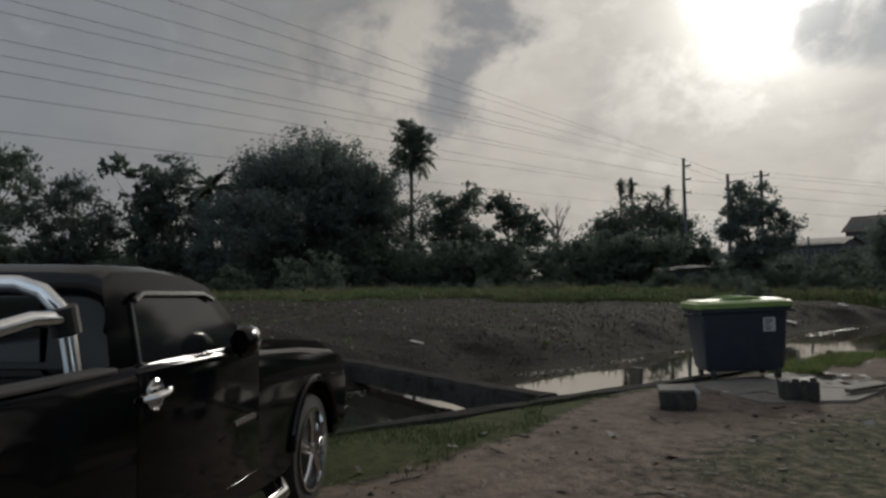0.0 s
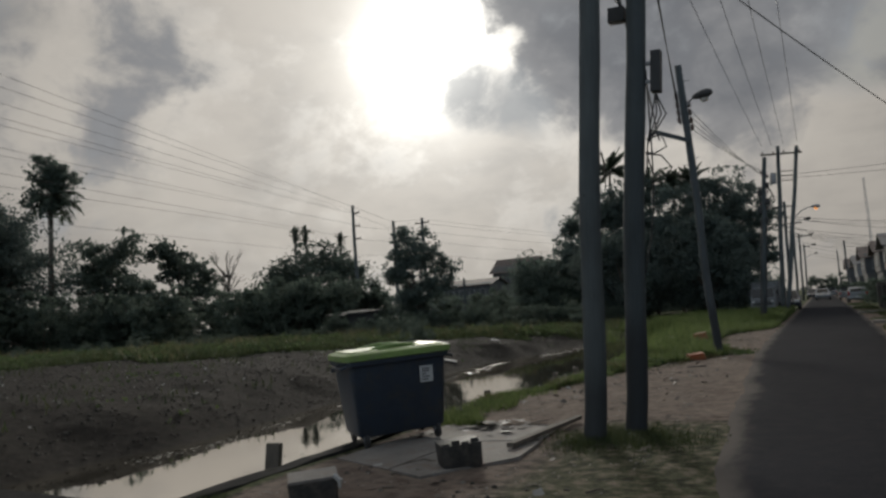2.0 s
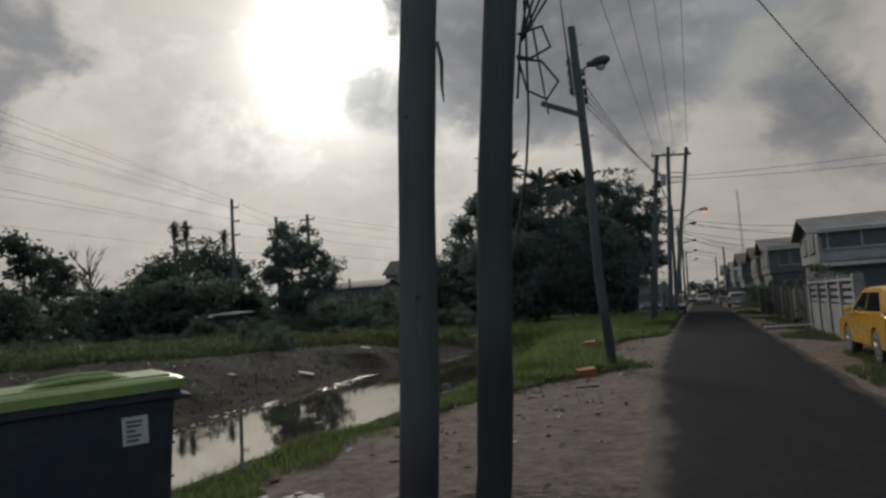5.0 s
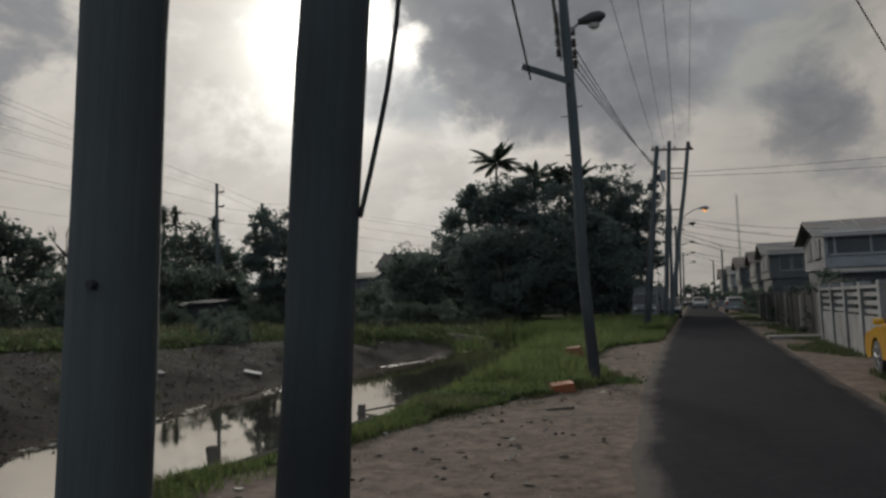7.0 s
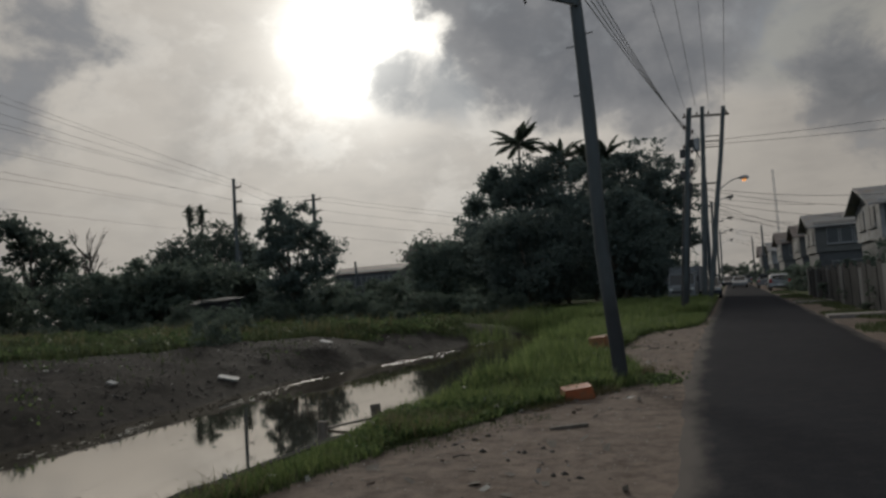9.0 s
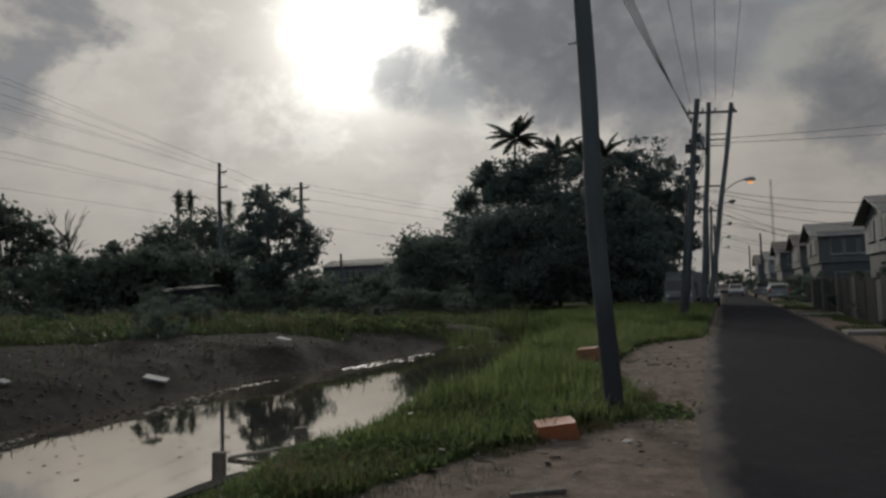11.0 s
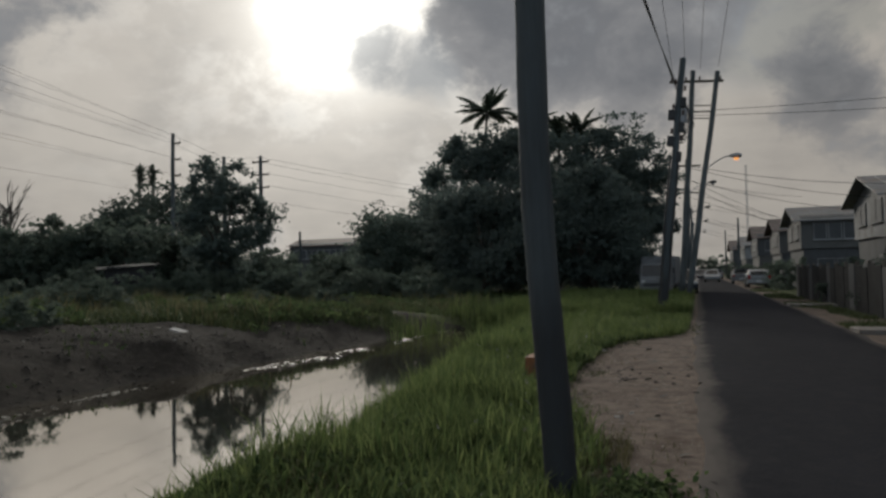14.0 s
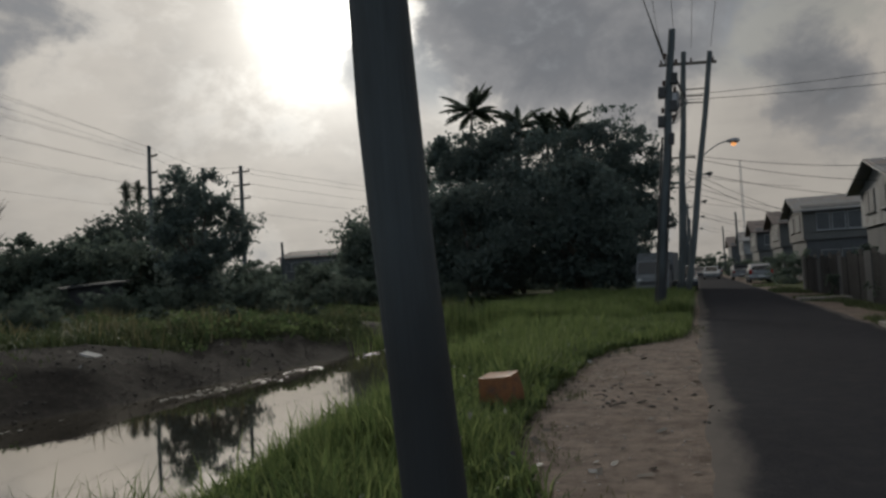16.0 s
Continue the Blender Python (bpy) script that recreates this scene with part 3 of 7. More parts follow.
def grass_far(x, y):
    """How much the far side is grown over: 0 bare dug earth, 1 grass."""
    lim = np.interp(y, [-60, -6, 0, 6, 11, 14.5, 17, 20, 23, 27, 30, 34], [-50, -42, -33, -26.5, -21.5, -17.5, -14.2, -12.0, -10.6, -9.4, -8.6, -7])
    return step(lim - x + 2.2 * wavy(x, y, 0.5, 3.0) + 1.6 * wavy(x, y, 1.6, 1.2), -2.4, 3.0)


def ground_sheet():
    def lines(fine, lo, hi, n):
        a = [v for v in fine]
        s, v = 0.5, fine[-1]
        while v < hi:
            s *= 1.16
            v += s
            a.append(v)
        s, v, b = 0.5, fine[0], []
        while v > lo:
            s *= 1.16
            v -= s
            b.append(v)
        return np.array(b[::-1] + a)

    xs = lines(np.arange(-16, 7.01, 0.16), -1500, 1500, 0)
    ys = lines(np.concatenate([np.arange(-12, 20, 0.16), np.arange(20, 36, 0.3)]), -1500, 2500, 0)
    X, Y = np.meshgrid(xs, ys)
    Z = land(X, Y)
    v = np.stack([X.ravel(), Y.ravel(), Z.ravel()], 1)
    nx, ny = len(xs), len(ys)
    i = (np.arange(ny - 1)[:, None] * nx + np.arange(nx - 1)[None, :]).ravel()
    f = np.stack([i, i + 1, i + 1 + nx, i + nx], 1)
    me = raw_mesh("ground", v, f, M_EARTH)
    me.shade_smooth()
    x, y = v[:, 0], v[:, 1]
    far, near = canal(y)
    edge = sand_edge(y)
    sand = step(x, edge - 0.35, edge + 0.35) * (1 - step(x, 5.2, 5.9) * 0.75)
    sand = sand * (1 - 0.30 * step(5.0 - y, 0, 4.0))
    sand = sand * (1 - 0.36 * step(x, -0.9, 0.1) * step(2.6 - y, 0, 1.6) * step(y, -7.5, -4.5))
    g = np.where(x < (far + near) / 2, grass_far(x, y), 1.0 - sand)
    g = np.where(y > 30, np.maximum(g, 1 - sand), g)
    g = np.where(x > 5.2, 0.75, g)
    col = np.stack([sand, g, np.zeros_like(g), np.ones_like(g)], 1).astype(np.float32)
    me.color_attributes.new("zone", "FLOAT_COLOR", "POINT").data.foreach_set("color", col.ravel())
    tagged(new("ground", me), "sandy verge, dug muddy bank and rough grass field", "ground", kind="structure")


ground_sheet()


def road_sheet():
    ys = np.concatenate([np.arange(-60, -12, 2.0), np.arange(-12, 30, 0.25), np.arange(30, 600, 4.0)])
    l = np.interp(ys, [-60, -8, -4, -2, 0, 4, 8, 12, 22, 40], [1.7, 1.75, 1.72, 1.6, 1.38, 1.2, 1.0, 0.82, 0.75, 0.85])
    l = l + 0.05 * wavy(ys * 0, ys, 2.6, 0.4) + 0.03 * wavy(ys * 0, ys, 7.0, 1.4)
    r = 3.95 + 0.006 * np.clip(ys, 0, 60) + 0.06 * wavy(ys * 0, ys, 2.2, 2.4)
    v, f = [], []
    for a, b, y in zip(l, r, ys):
        c = (a + b) / 2
        v += [(a - 0.06, y, -0.05), (a, y, 0.012), (a + 0.5, y, 0.028), (c, y, 0.045), (b - 0.45, y, 0.028), (b, y, 0.012), (b + 0.06, y, -0.05)]
    for k in range(len(ys) - 1):
        for j in range(6):
            o = k * 7 + j
            f.append((o, o + 1, o + 8, o + 7))
    me = raw_mesh("road", v, f, M_ROAD)
    worn = np.tile(np.array([1, 1, 0, 0, 0, 1, 1], np.float32), len(ys))
    me.attributes.new("worn_edge", "FLOAT", "POINT").data.foreach_set("value", worn)
    me.shade_smooth()
    tagged(new("road", me), "narrow worn asphalt street with ragged sandy edges", "road", kind="structure")


road_sheet()


def water_sheet():
    me = raw_mesh("water", [(-12, -70, WATER_Z), (-2.6, -70, WATER_Z), (-2.6, 32, WATER_Z), (-12, 32, WATER_Z)], [(0, 1, 2, 3)], M_WATER)
    tagged(new("water", me), "still murky canal water mirroring the sky", "water", kind="structure")


water_sheet()


def rough_beam(p, q, w, h, seed):
    """A worn cast beam from p to q (its top middle line)."""
    r = random.Random(seed)
    p, q = Vector(p), Vector(q)
    d = (q - p).normalized()
    s = Vector((-d.y, d.x, 0))
    n = max(3, int((q - p).length / 0.35))
    g = Geo()
    vs, fs = [], []
    ring = [(-0.5, -1), (-0.5, -0.18), (-0.36, 0), (0.36, 0), (0.5, -0.18), (0.5, -1)]
    for i in range(n + 1):
        c = p.lerp(q, i / n)
        for a, b in ring:
            vs.append(c + s * (a * w + r.uniform(-0.012, 0.012)) + Vector((0, 0, b * h + r.uniform(-0.014, 0.01))))
    for i in range(n):
        for k in range(6):
            a, b = i * 6 + k, i * 6 + (k + 1) % 6
            fs.append((a, b, b + 6, a + 6))
    fs += [tuple(range(6)), tuple(range(n * 6, n * 6 + 6))]
    return g.add(vs, fs)


tagged(part("kerb", rough_beam((-3.05, -30, 0.05), (-2.82, 4.2, 0.03), 0.30, 0.75, 3), M_CONC), "worn dark concrete revetment kerb along the canal", "kerb", kind="structure")
tagged(part("kerb", rough_beam((-2.90, 4.2, -0.03), (-3.42, 9.6, -0.30), 0.2, 0.5, 4), M_CONC), "low worn concrete kerb sinking into the grass", "kerb", kind="structure")
tagged(part("beam", rough_beam((-3.0, -3.62, 0.06), (-9.9, -3.35, 0.02), 0.42, 0.34, 5), M_CONC), "dark concrete beam lying across the canal", "beam", kind="structure")


# ---- vegetation ----
def leaf_quads(centres, size, rng, droop=0.0, aspect=0.55):
    """One folded pointed leaf (two triangles sharing the midrib) for each centre."""
    n = len(centres)
    d = rng.normal(size=(n, 3))
    d[:, 2] -= droop
    d /= np.linalg.norm(d, axis=1)[:, None]
    o = np.cross(d, rng.normal(size=(n, 3)))
    o /= np.linalg.norm(o, axis=1)[:, None] + 1e-9
    s = size * rng.uniform(0.6, 1.4, n)[:, None]
    up_ = np.cross(d, o)
    a = centres - d * s * 0.5
    b = centres + o * s * aspect * 0.5 + up_ * s * 0.08
    c = centres + d * s * 0.5
    e = centres - o * s * aspect * 0.5 + up_ * s * 0.08
    v = np.stack([a, b, c, e], 1).reshape(-1, 3)
    f = np.arange(4 * n).reshape(n, 4)
    return v, f


def crown_points(rng, clumps, per, spread):
    """Leaves gathered round many small sprays inside each clump, so that the outline stays ragged."""
    sprays = 9
    c = np.repeat(clumps[:, :3], sprays, axis=0)
    r = np.repeat(clumps[:, 3], sprays)
    d = rng.normal(size=(len(c), 3))
    d /= np.linalg.norm(d, axis=1)[:, None]
    c = c + d * (r * rng.uniform(0.25, 1.12, len(c)) * spread)[:, None] * np.array([1, 1, 0.75])
    n = max(4, per // sprays)
    k = np.repeat(r * rng.uniform(0.16, 0.34, len(c)), n)
    return np.repeat(c, n, axis=0) + rng.normal(size=(len(c) * n, 3)) * k[:, None] * np.array([1, 1, 0.6])


def make_tree(name, label, height, width, base, seed, clumps=60, per=110, leaf=0.34, mat=None, trunk=0.28, flat=1.0, cat="tree", drop=None):
    """Tapered trunk, limbs to each clump, and a crown of leaf clumps with gaps. base: where the crown begins."""
    rng = np.random.default_rng(seed)
    mat = mat or M_LEAF
    root = thing(name, label, cat)
    cz, ch = (height + base) / 2, (height - base) / 2
    cl = []
    while len(cl) < clumps:
        p = rng.uniform(-1, 1, 3)
        if np.linalg.norm(p) > 1:
            continue
        if rng.random() > 0.25 + np.linalg.norm(p) ** 1.5:
            continue
        w = width / 2 * (1 - 0.25 * max(p[2], 0)) * (1 + 0.22 * math.sin(3 * math.atan2(p[1], p[0]) + seed))
        cl.append((p[0] * w, p[1] * w, cz + p[2] * ch * flat, rng.uniform(0.5, 1.0) * width * 0.15 + 0.35))
    cl = np.array(cl)
    v, f = leaf_quads(crown_points(rng, cl, int(per * 2.6), 1.08), leaf * 0.84, rng, 0.25)
    crown = new("crown", raw_mesh("crown", v, f, mat))
    crown.parent = root
    g = Geo()
    fork = Vector((rng.uniform(-0.2, 0.2), rng.uniform(-0.2, 0.2), base + 0.15 * (height - base)))
    g.tube([(0, 0, -0.3), (0.05, 0, base * 0.5), fork], [trunk * 1.25, trunk, trunk * 0.8], 9)
    for k in rng.choice(len(cl), min(14, len(cl)), replace=False):
        e = Vector(cl[k, :3])
        mid = fork.lerp(e, 0.5) + Vector((0, 0, 0.12 * (e - fork).length))
        g.tube([fork, mid, e], [trunk * 0.45, trunk * 0.26, trunk * 0.07], 6)
    t = part("trunk", g, M_BARK, root, smooth=True)
    return root


def make_bush(label, height, width, seed, mat=None, per=70, clumps=40, leaf=0.28):
    rng = np.random.default_rng(seed)
    root = thing("bush", label, "bush")
    cl = []
    while len(cl) < clumps:
        p = rng.uniform(-1, 1, 3)
        p[2] = abs(p[2])
        if np.linalg.norm(p) > 1:
            continue
        cl.append((p[0] * width / 2, p[1] * width / 2, 0.1 + p[2] * height * 0.88 * (1 + 0.25 * math.sin(2.3 * p[0] * 3 + seed)), rng.uniform(0.3, 0.75) * height * 0.24))
    cl = np.array(cl)
    pts = crown_points(rng, cl, per * 2, 1.15)
    pts[:, 2] = np.abs(pts[:, 2])
    v, f = leaf_quads(pts, leaf * 0.72, rng, 0.0)
    c = new("foliage", raw_mesh("foliage", v, f, mat or M_BUSH))
    c.parent = root
    g = Geo()
    for k in range(9):
        e = Vector(cl[k, :3])
        g.tube([(e.x * 0.1, e.y * 0.1, -0.2), Vector((e.x * 0.45, e.y * 0.45, e.z * 0.6)), e], [0.06, 0.04, 0.012], 5)
    part("stem", g, M_BARK, root, smooth=True)
    return root


def make_palm(label, height, frond, n, seed, lean=0.3, ragged=False, thick=0.16, droop=1.0, up_bias=0.0, column=0.0):
    """A bare ringed trunk with a crown of feathered fronds."""
    rng = np.random.default_rng(seed)
    root = thing("palm_tree", label, "palm tree")
    g = Geo()
    pts = [Vector((lean * (k / 6) ** 2, 0, -0.3 + (height + 0.3) * k / 6)) for k in range(7)]
    g.tube(pts, [thick * (1.25 - 0.55 * k / 6) for k in range(7)], 9)
    part("trunk", g, M_PALMBARK, root, smooth=True)
    top = pts[-1]
    for k in range(n):
        az = 2 * math.pi * (k + rng.uniform(-0.3, 0.3)) / n * 2.618
        el = rng.uniform(-0.35, 1.15) + up_bias
        L = frond * rng.uniform(0.8, 1.1)
        d = Vector((math.cos(az) * math.cos(el), math.sin(az) * math.cos(el), math.sin(el)))
        rows, p = [], top - (pts[-1] - pts[-2]).normalized() * (column * rng.random())
        seg = 9
        for s in range(seg + 1):
            rows.append(p.copy())
            p = p + d * (L / seg)
            d = (d + Vector((0, 0, -0.19 * droop * (0.5 + s / seg)))).normalized()
        vs, fs = [], []
        for s in range(seg):
            a, b = rows[s], rows[s + 1]
            w = 0.035 * (1 - s / seg) + 0.008
            t = (b - a).normalized()
            side = t.cross(Vector((0, 0, 1)))
            side = side.normalized() if side.length > 0.05 else Vector((1, 0, 0))
            o = len(vs)
            vs += [a - side * w, a + side * w, b + side * w, b - side * w]
            fs.append((o, o + 1, o + 2, o + 3))
            if s == 0:
                continue
            ll = 0.24 * L * math.sin(math.pi * min(0.97, 0.12 + s / seg * 0.9))
            for q in range(4):
                c = a.lerp(b, q / 4)
                for sg in (-1, 1):
                    if ragged and rng.random() < 0.3:
                        continue
                    tip = c + side * sg * ll * 0.75 + t * ll * 0.5 + Vector((0, 0, -ll * rng.uniform(0.25, 0.65)))
                    o = len(vs)
                    m_ = t * 0.05 * frond / 2
                    vs += [c - m_, c + m_, tip, c.lerp(tip, 0.5) - m_ * 1.3]
                    fs.append((o, o + 1, o + 2, o + 3))
        fr = new("frond", raw_mesh("frond", [tuple(x) for x in vs], fs, M_FROND))
        fr.parent = root
    return root


def put(ob, x, y, s=1.0, rz=0.0, z=None, sz=None):
    if z is None:
        z = float(land(x, y)) - 0.03
    ob.matrix_world = Matrix.Translation((x, y, z)) @ pose(0, 0, 0, 0, 0, rz) @ Matrix.Diagonal((s, s, sz or s, 1))
    return ob


def again(ob, x, y, s=1.0, rz=0.0, sz=None, label="", z=None):
    c = copy_thing(ob, Matrix())
    if label:
        c["label"] = label
    return put(c, x, y, s, rz, z, sz)


def push(ob, k, cx=3.56, cy=-9.98):
    """Moves a far plant k times as far off along the view from the street, growing with it."""
    x, y, z = ob.matrix_world.translation
    x, y = cx + (x - cx) * k, cy + (y - cy) * k
    c = ob.matrix_world.to_3x3() * k
    ob.matrix_world = Matrix.Translation((x, y, float(land(x, y)) - 0.03 - 0.5 * (k - 1))) @ c.to_4x4()
    return ob


# far side of the field, from the street's start onwards
push(put(make_tree("tree", "tall open-crowned leafy tree at the field's edge", 13.4, 9.5, 3.2, 11, 46, 120, 0.42), -69.5, -6.0), 1.3)
push(put(make_tree("tree", "round dark bushy tree behind the field", 10.2, 7.4, 1.0, 12, 52, 110, 0.32, M_LEAF_DARK), -65.0, 0.3), 1.35)
push(put(make_tree("tree", "dense tree hung with creepers", 12.2, 6.0, 1.5, 13, 60, 120, 0.3, M_LEAF_DARK), -59.5, 7.0), 1.4)
push(put(make_tree("tree", "thin sparse tree with large hand-shaped leaves", 13.0, 5.6, 4.0, 14, 18, 26, 0.75, M_LEAF, 0.12), -61.6, 4.6), 1.4)
push(put(make_palm("short palm among dark trees", 9.2, 3.0, 18, 15, 0.2), -58.0, 9.8), 1.4)
push(put(make_tree("tree", "great spreading dark tree towering over the field", 13.7, 15.0, 2.6, 16, 150, 130, 0.36, M_LEAF_DARK, 0.5), -53.4, 16.2), 1.5)
push(put(make_tree("tree", "lower spreading dark tree beside the great one", 11.5, 9.5, 1.2, 17, 70, 120, 0.34, M_LEAF_DARK, 0.4), -50.2, 20.2), 1.45)
push(put(make_tree("tree", "dark bushy tree in front of the creepers", 9.6, 8.5, 0.6, 22, 64, 120, 0.32, M_LEAF_DARK, 0.3), -56.5, 11.8), 1.25)
push(put(make_palm("palm trunk overgrown by leafy creeper", 11.8, 2.7, 20, 18, 0.25, True, 0.2, 1.5), -47.8, 24.0), 1.5)
push(put(make_tree("creeper", "leafy creeper crowning a palm trunk", 15.0, 3.4, 10.8, 19, 22, 110, 0.3, M_LEAF, 0.10, cat="creeper"), -47.6, 24.0), 1.5)
push(put(make_tree("tree", "ragged leafy tree with a feathery top", 9.6, 6.6, 1.0, 20, 46, 90, 0.36), -45.6, 26.8), 1.7)
push(put(make_tree("tree", "low ragged tree with open twigs", 8.2, 6.0, 0.8, 21, 34, 80, 0.4), -42.6, 31.0), 1.7)
BARE = thing("bare_tree", "leafless twiggy tree standing above the bushes", "tree")
_g, _r = Geo(), random.Random(5)
for _k in range(16):
    _a, _l = _r.uniform(0, 6.28), _r.uniform(0.5, 1.9)
    _z = _r.uniform(4.5, 8.0)
    _e = Vector((math.cos(_a) * _l, math.sin(_a) * _l, _z + _r.uniform(0.8, 2.0)))
    _g.tube([(0.02 * _z, 0, _z - 0.7), Vector((_e.x * 0.5, _e.y * 0.5, _z + 0.3)), _e], [0.07, 0.05, 0.015], 5)
    for _j in range(3):
        _f = _e + Vector((_r.uniform(-0.6, 0.6), _r.uniform(-0.6, 0.6), _r.uniform(-0.1, 0.7)))
        _g.tube([_e.lerp(Vector((0, 0, _z)), 0.35), _f], [0.03, 0.012], 4)
_g.tube([(0, 0, -0.3), (0.1, 0, 4), (0.15, 0, 8.6)], [0.16, 0.11, 0.03], 7)
part("trunk", _g, M_BARK, BARE, smooth=True)
push(put(BARE, -40.6, 34.6, 0.8), 1.6)
push(put(make_tree("tree", "broad low bushy tree beneath dying palms", 7.7, 9.4, 0.4, 23, 64, 110, 0.34, M_LEAF), -36.2, 40.4), 2.3)
_p1 = put(make_palm("dying palm with an upright stubby crown", 9.3, 0.85, 64, 24, 0.1, True, 0.15, 1.1, 0.75, 1.25), -38.9, 41.2)
push(again(_p1, -37.9, 41.6, 1.0, 120), 2.45)
push(again(_p1, -36.0, 44.2, 0.93, 60), 2.35)
push(_p1, 2.45)
put(make_tree("tree", "dark leafy tree in front of the power line", 9.4, 5.6, 0.5, 25, 58, 105, 0.33, M_LEAF_DARK), -30.4, 48.4)
# the dark stand of trees beside the street
push(put(make_tree("tree", "low bushy tree at the end of the dark stand", 5.4, 7.0, 0.3, 31, 50, 100, 0.32), -18.9, 51.6), 1.15, 1.55, 1.25)
push(put(make_tree("tree", "tall narrow leafy tree in a dark stand", 10.8, 5.6, 0.6, 32, 56, 120, 0.34, M_LEAF_DARK), -15.0, 53.0), 1.18, 1.55, 1.25)
push(put(make_tree("tree", "dense dark tree in the stand beside the street", 11.2, 8.5, 0.4, 33, 90, 130, 0.32, M_LEAF_DARK, 0.4), -11.0, 54.5), 1.16, 1.55, 1.25)
push(put(make_tree("tree", "dense dark tree close to the street", 11.6, 8.0, 0.4, 34, 90, 130, 0.32, M_LEAF_DARK, 0.4), -6.6, 56.0), 1.1, 1.55, 1.25)
push(put(make_tree("tree", "dark tree with clumped branches overhanging the street", 11.9, 6.8, 0.6, 35, 64, 130, 0.34, M_LEAF_DARK, 0.35), -3.9, 57.4), 1.06, 1.55, 1.25)
put(make_tree("tree", "dark low tree behind the parked truck", 8.0, 7.0, 0.2, 36, 60, 120, 0.32, M_LEAF_DARK, 0.3), -5.0, 50.5)
put(make_tree("tree", "dark low tree between grass and stand", 7.0, 8.0, 0.2, 37, 60, 120, 0.32, M_LEAF_DARK, 0.3), -11.5, 49.5)
push(put(make_palm("tall coconut palm rising above the dark trees", 12.75, 2.45, 26, 38, 0.5, False, 0.13, 0.55, 0.10), -13.5, 55.0), 1.22, 1.55, 1.25)
_p2 = put(make_palm("coconut palm half hidden in the dark trees", 11.5, 2.3, 26, 39, 0.3, False, 0.16, 0.85, 0.15), -10.4, 56.6)
push(again(_p2, -8.3, 57.2, 0.97, 80), 1.15, 1.55, 1.25)
push(again(_p2, -6.6, 58.5, 1.0, 200), 1.12, 1.55, 1.25)
push(_p2, 1.15, 1.55, 1.25)

BUSHES = [make_bush("dense wild bush at the field's edge", 3.4, 5.2, 41), make_bush("dense wild bush at the field's edge", 2.6, 4.6, 42), make_bush("dense wild bush at the field's edge", 4.2, 5.6, 43)]
put(BUSHES[0], -57.0, 2.0)
put(BUSHES[1], -52.0, 9.0)
put(BUSHES[2], -48.0, 14.5)
_r = random.Random(17)
for k in range(64):
    t = k / 63
    # a hedge-like line from beyond the car round to the dark stand
    x = -66 + 60 * t ** 1.1 + _r.uniform(-2, 2)
    y = -14 + 64 * (1 - (1 - t) ** 1.25) + _r.uniform(-2.5, 2.5)
    low = 0.8 if -0.60 < (x - 3.56) / (y + 9.98) < -0.36 else 1.0
    push(again(BUSHES[_r.randrange(3)], x, y, low * _r.uniform(1.0, 1.45) if t < 0.7 else low * _r.uniform(0.75, 1.1), _r.uniform(0, 360)), 1.55)
for k in range(44):
    t = k / 43
    x, y = -78 + 74 * t + _r.uniform(-3, 3), -22 + 96 * t ** 0.8 + _r.uniform(-3, 3)
    low = 0.75 if -0.60 < (x - 3.56) / (y + 9.98) < -0.36 else 1.0
    push(again(BUSHES[_r.randrange(3)], x, y, low * _r.uniform(0.95, 1.4), _r.uniform(0, 360)), 1.6)
for k in range(46):
    # low weeds in the field
    again(BUSHES[k % 3], -50 + 40 * _r.random(), (18 if k % 3 else 30) + 18 * _r.random(), _r.uniform(0.14, 0.36), _r.uniform(0, 360), label="low weedy bush in the rough grass")

for k in range(30):
    # a loose thicket between the field and the dark stand
    t = k / 29
    again(BUSHES[k % 3], -33 + 23 * t + _r.uniform(-1.5, 1.5), 40 + 5 * t + _r.uniform(-4, 4), _r.uniform(0.30, 0.62), _r.uniform(0, 360), label="low dense bush in the rough field")


def blades(name, label, xs, ys, h, w, mat, seed, spread=0.5):
    """Bent blades of grass, each a tapered strip of three triangles."""
    rng = np.random.default_rng(seed)
    n = len(xs)
    z = land(xs, ys)
    az = rng.uniform(0, 2 * np.pi, n)
    hh = h * rng.uniform(0.45, 1.25, n) * (1.0 + 0.45 * wavy(xs, ys, 3.1, 0.8))
    lean = hh * rng.uniform(0.1, spread * 1.6, n)
    dx, dy = np.cos(az), np.sin(az)
    sx, sy = -dy * w, dx * w
    a = np.stack([xs - sx, ys - sy, z - 0.02], 1)
    b = np.stack([xs + sx, ys + sy, z - 0.02], 1)
    mx, my = xs + dx * lean * 0.35, ys + dy * lean * 0.35
    c = np.stack([mx + sx * 0.7, my + sy * 0.7, z + hh * 0.6], 1)
    d = np.stack([mx - sx * 0.7, my - sy * 0.7, z + hh * 0.6], 1)
    e = np.stack([xs + dx * lean, ys + dy * lean, z + hh], 1)
    v = np.stack([a, b, c, d, e], 1).reshape(-1, 3)
    o = np.arange(n)[:, None] * 5
    f = np.concatenate([o + np.array([[0, 1, 2]]), o + np.array([[0, 2, 3]]), o + np.array([[3, 2, 4]])], 0)
    return tagged(new(name, raw_mesh(name, v, f, mat)), label, "grass", kind="stuff")


def scatter(n, x0, x1, y0, y1, keep, rng, patch=0.0):
    x, y = rng.uniform(x0, x1, n), rng.uniform(y0, y1, n)
    k = keep(x, y)
    if patch:
        k = k & (wavy(x, y, 2.4, 1.0) + rng.uniform(-0.6, 0.6, n) > patch)
    return x[k], y[k]


def on_near_bank(x, y):
    return (x > canal(y)[1] + 0.02) & (x < sand_edge(y) + 0.12 * wavy(x, y, 5.0, 2.0))


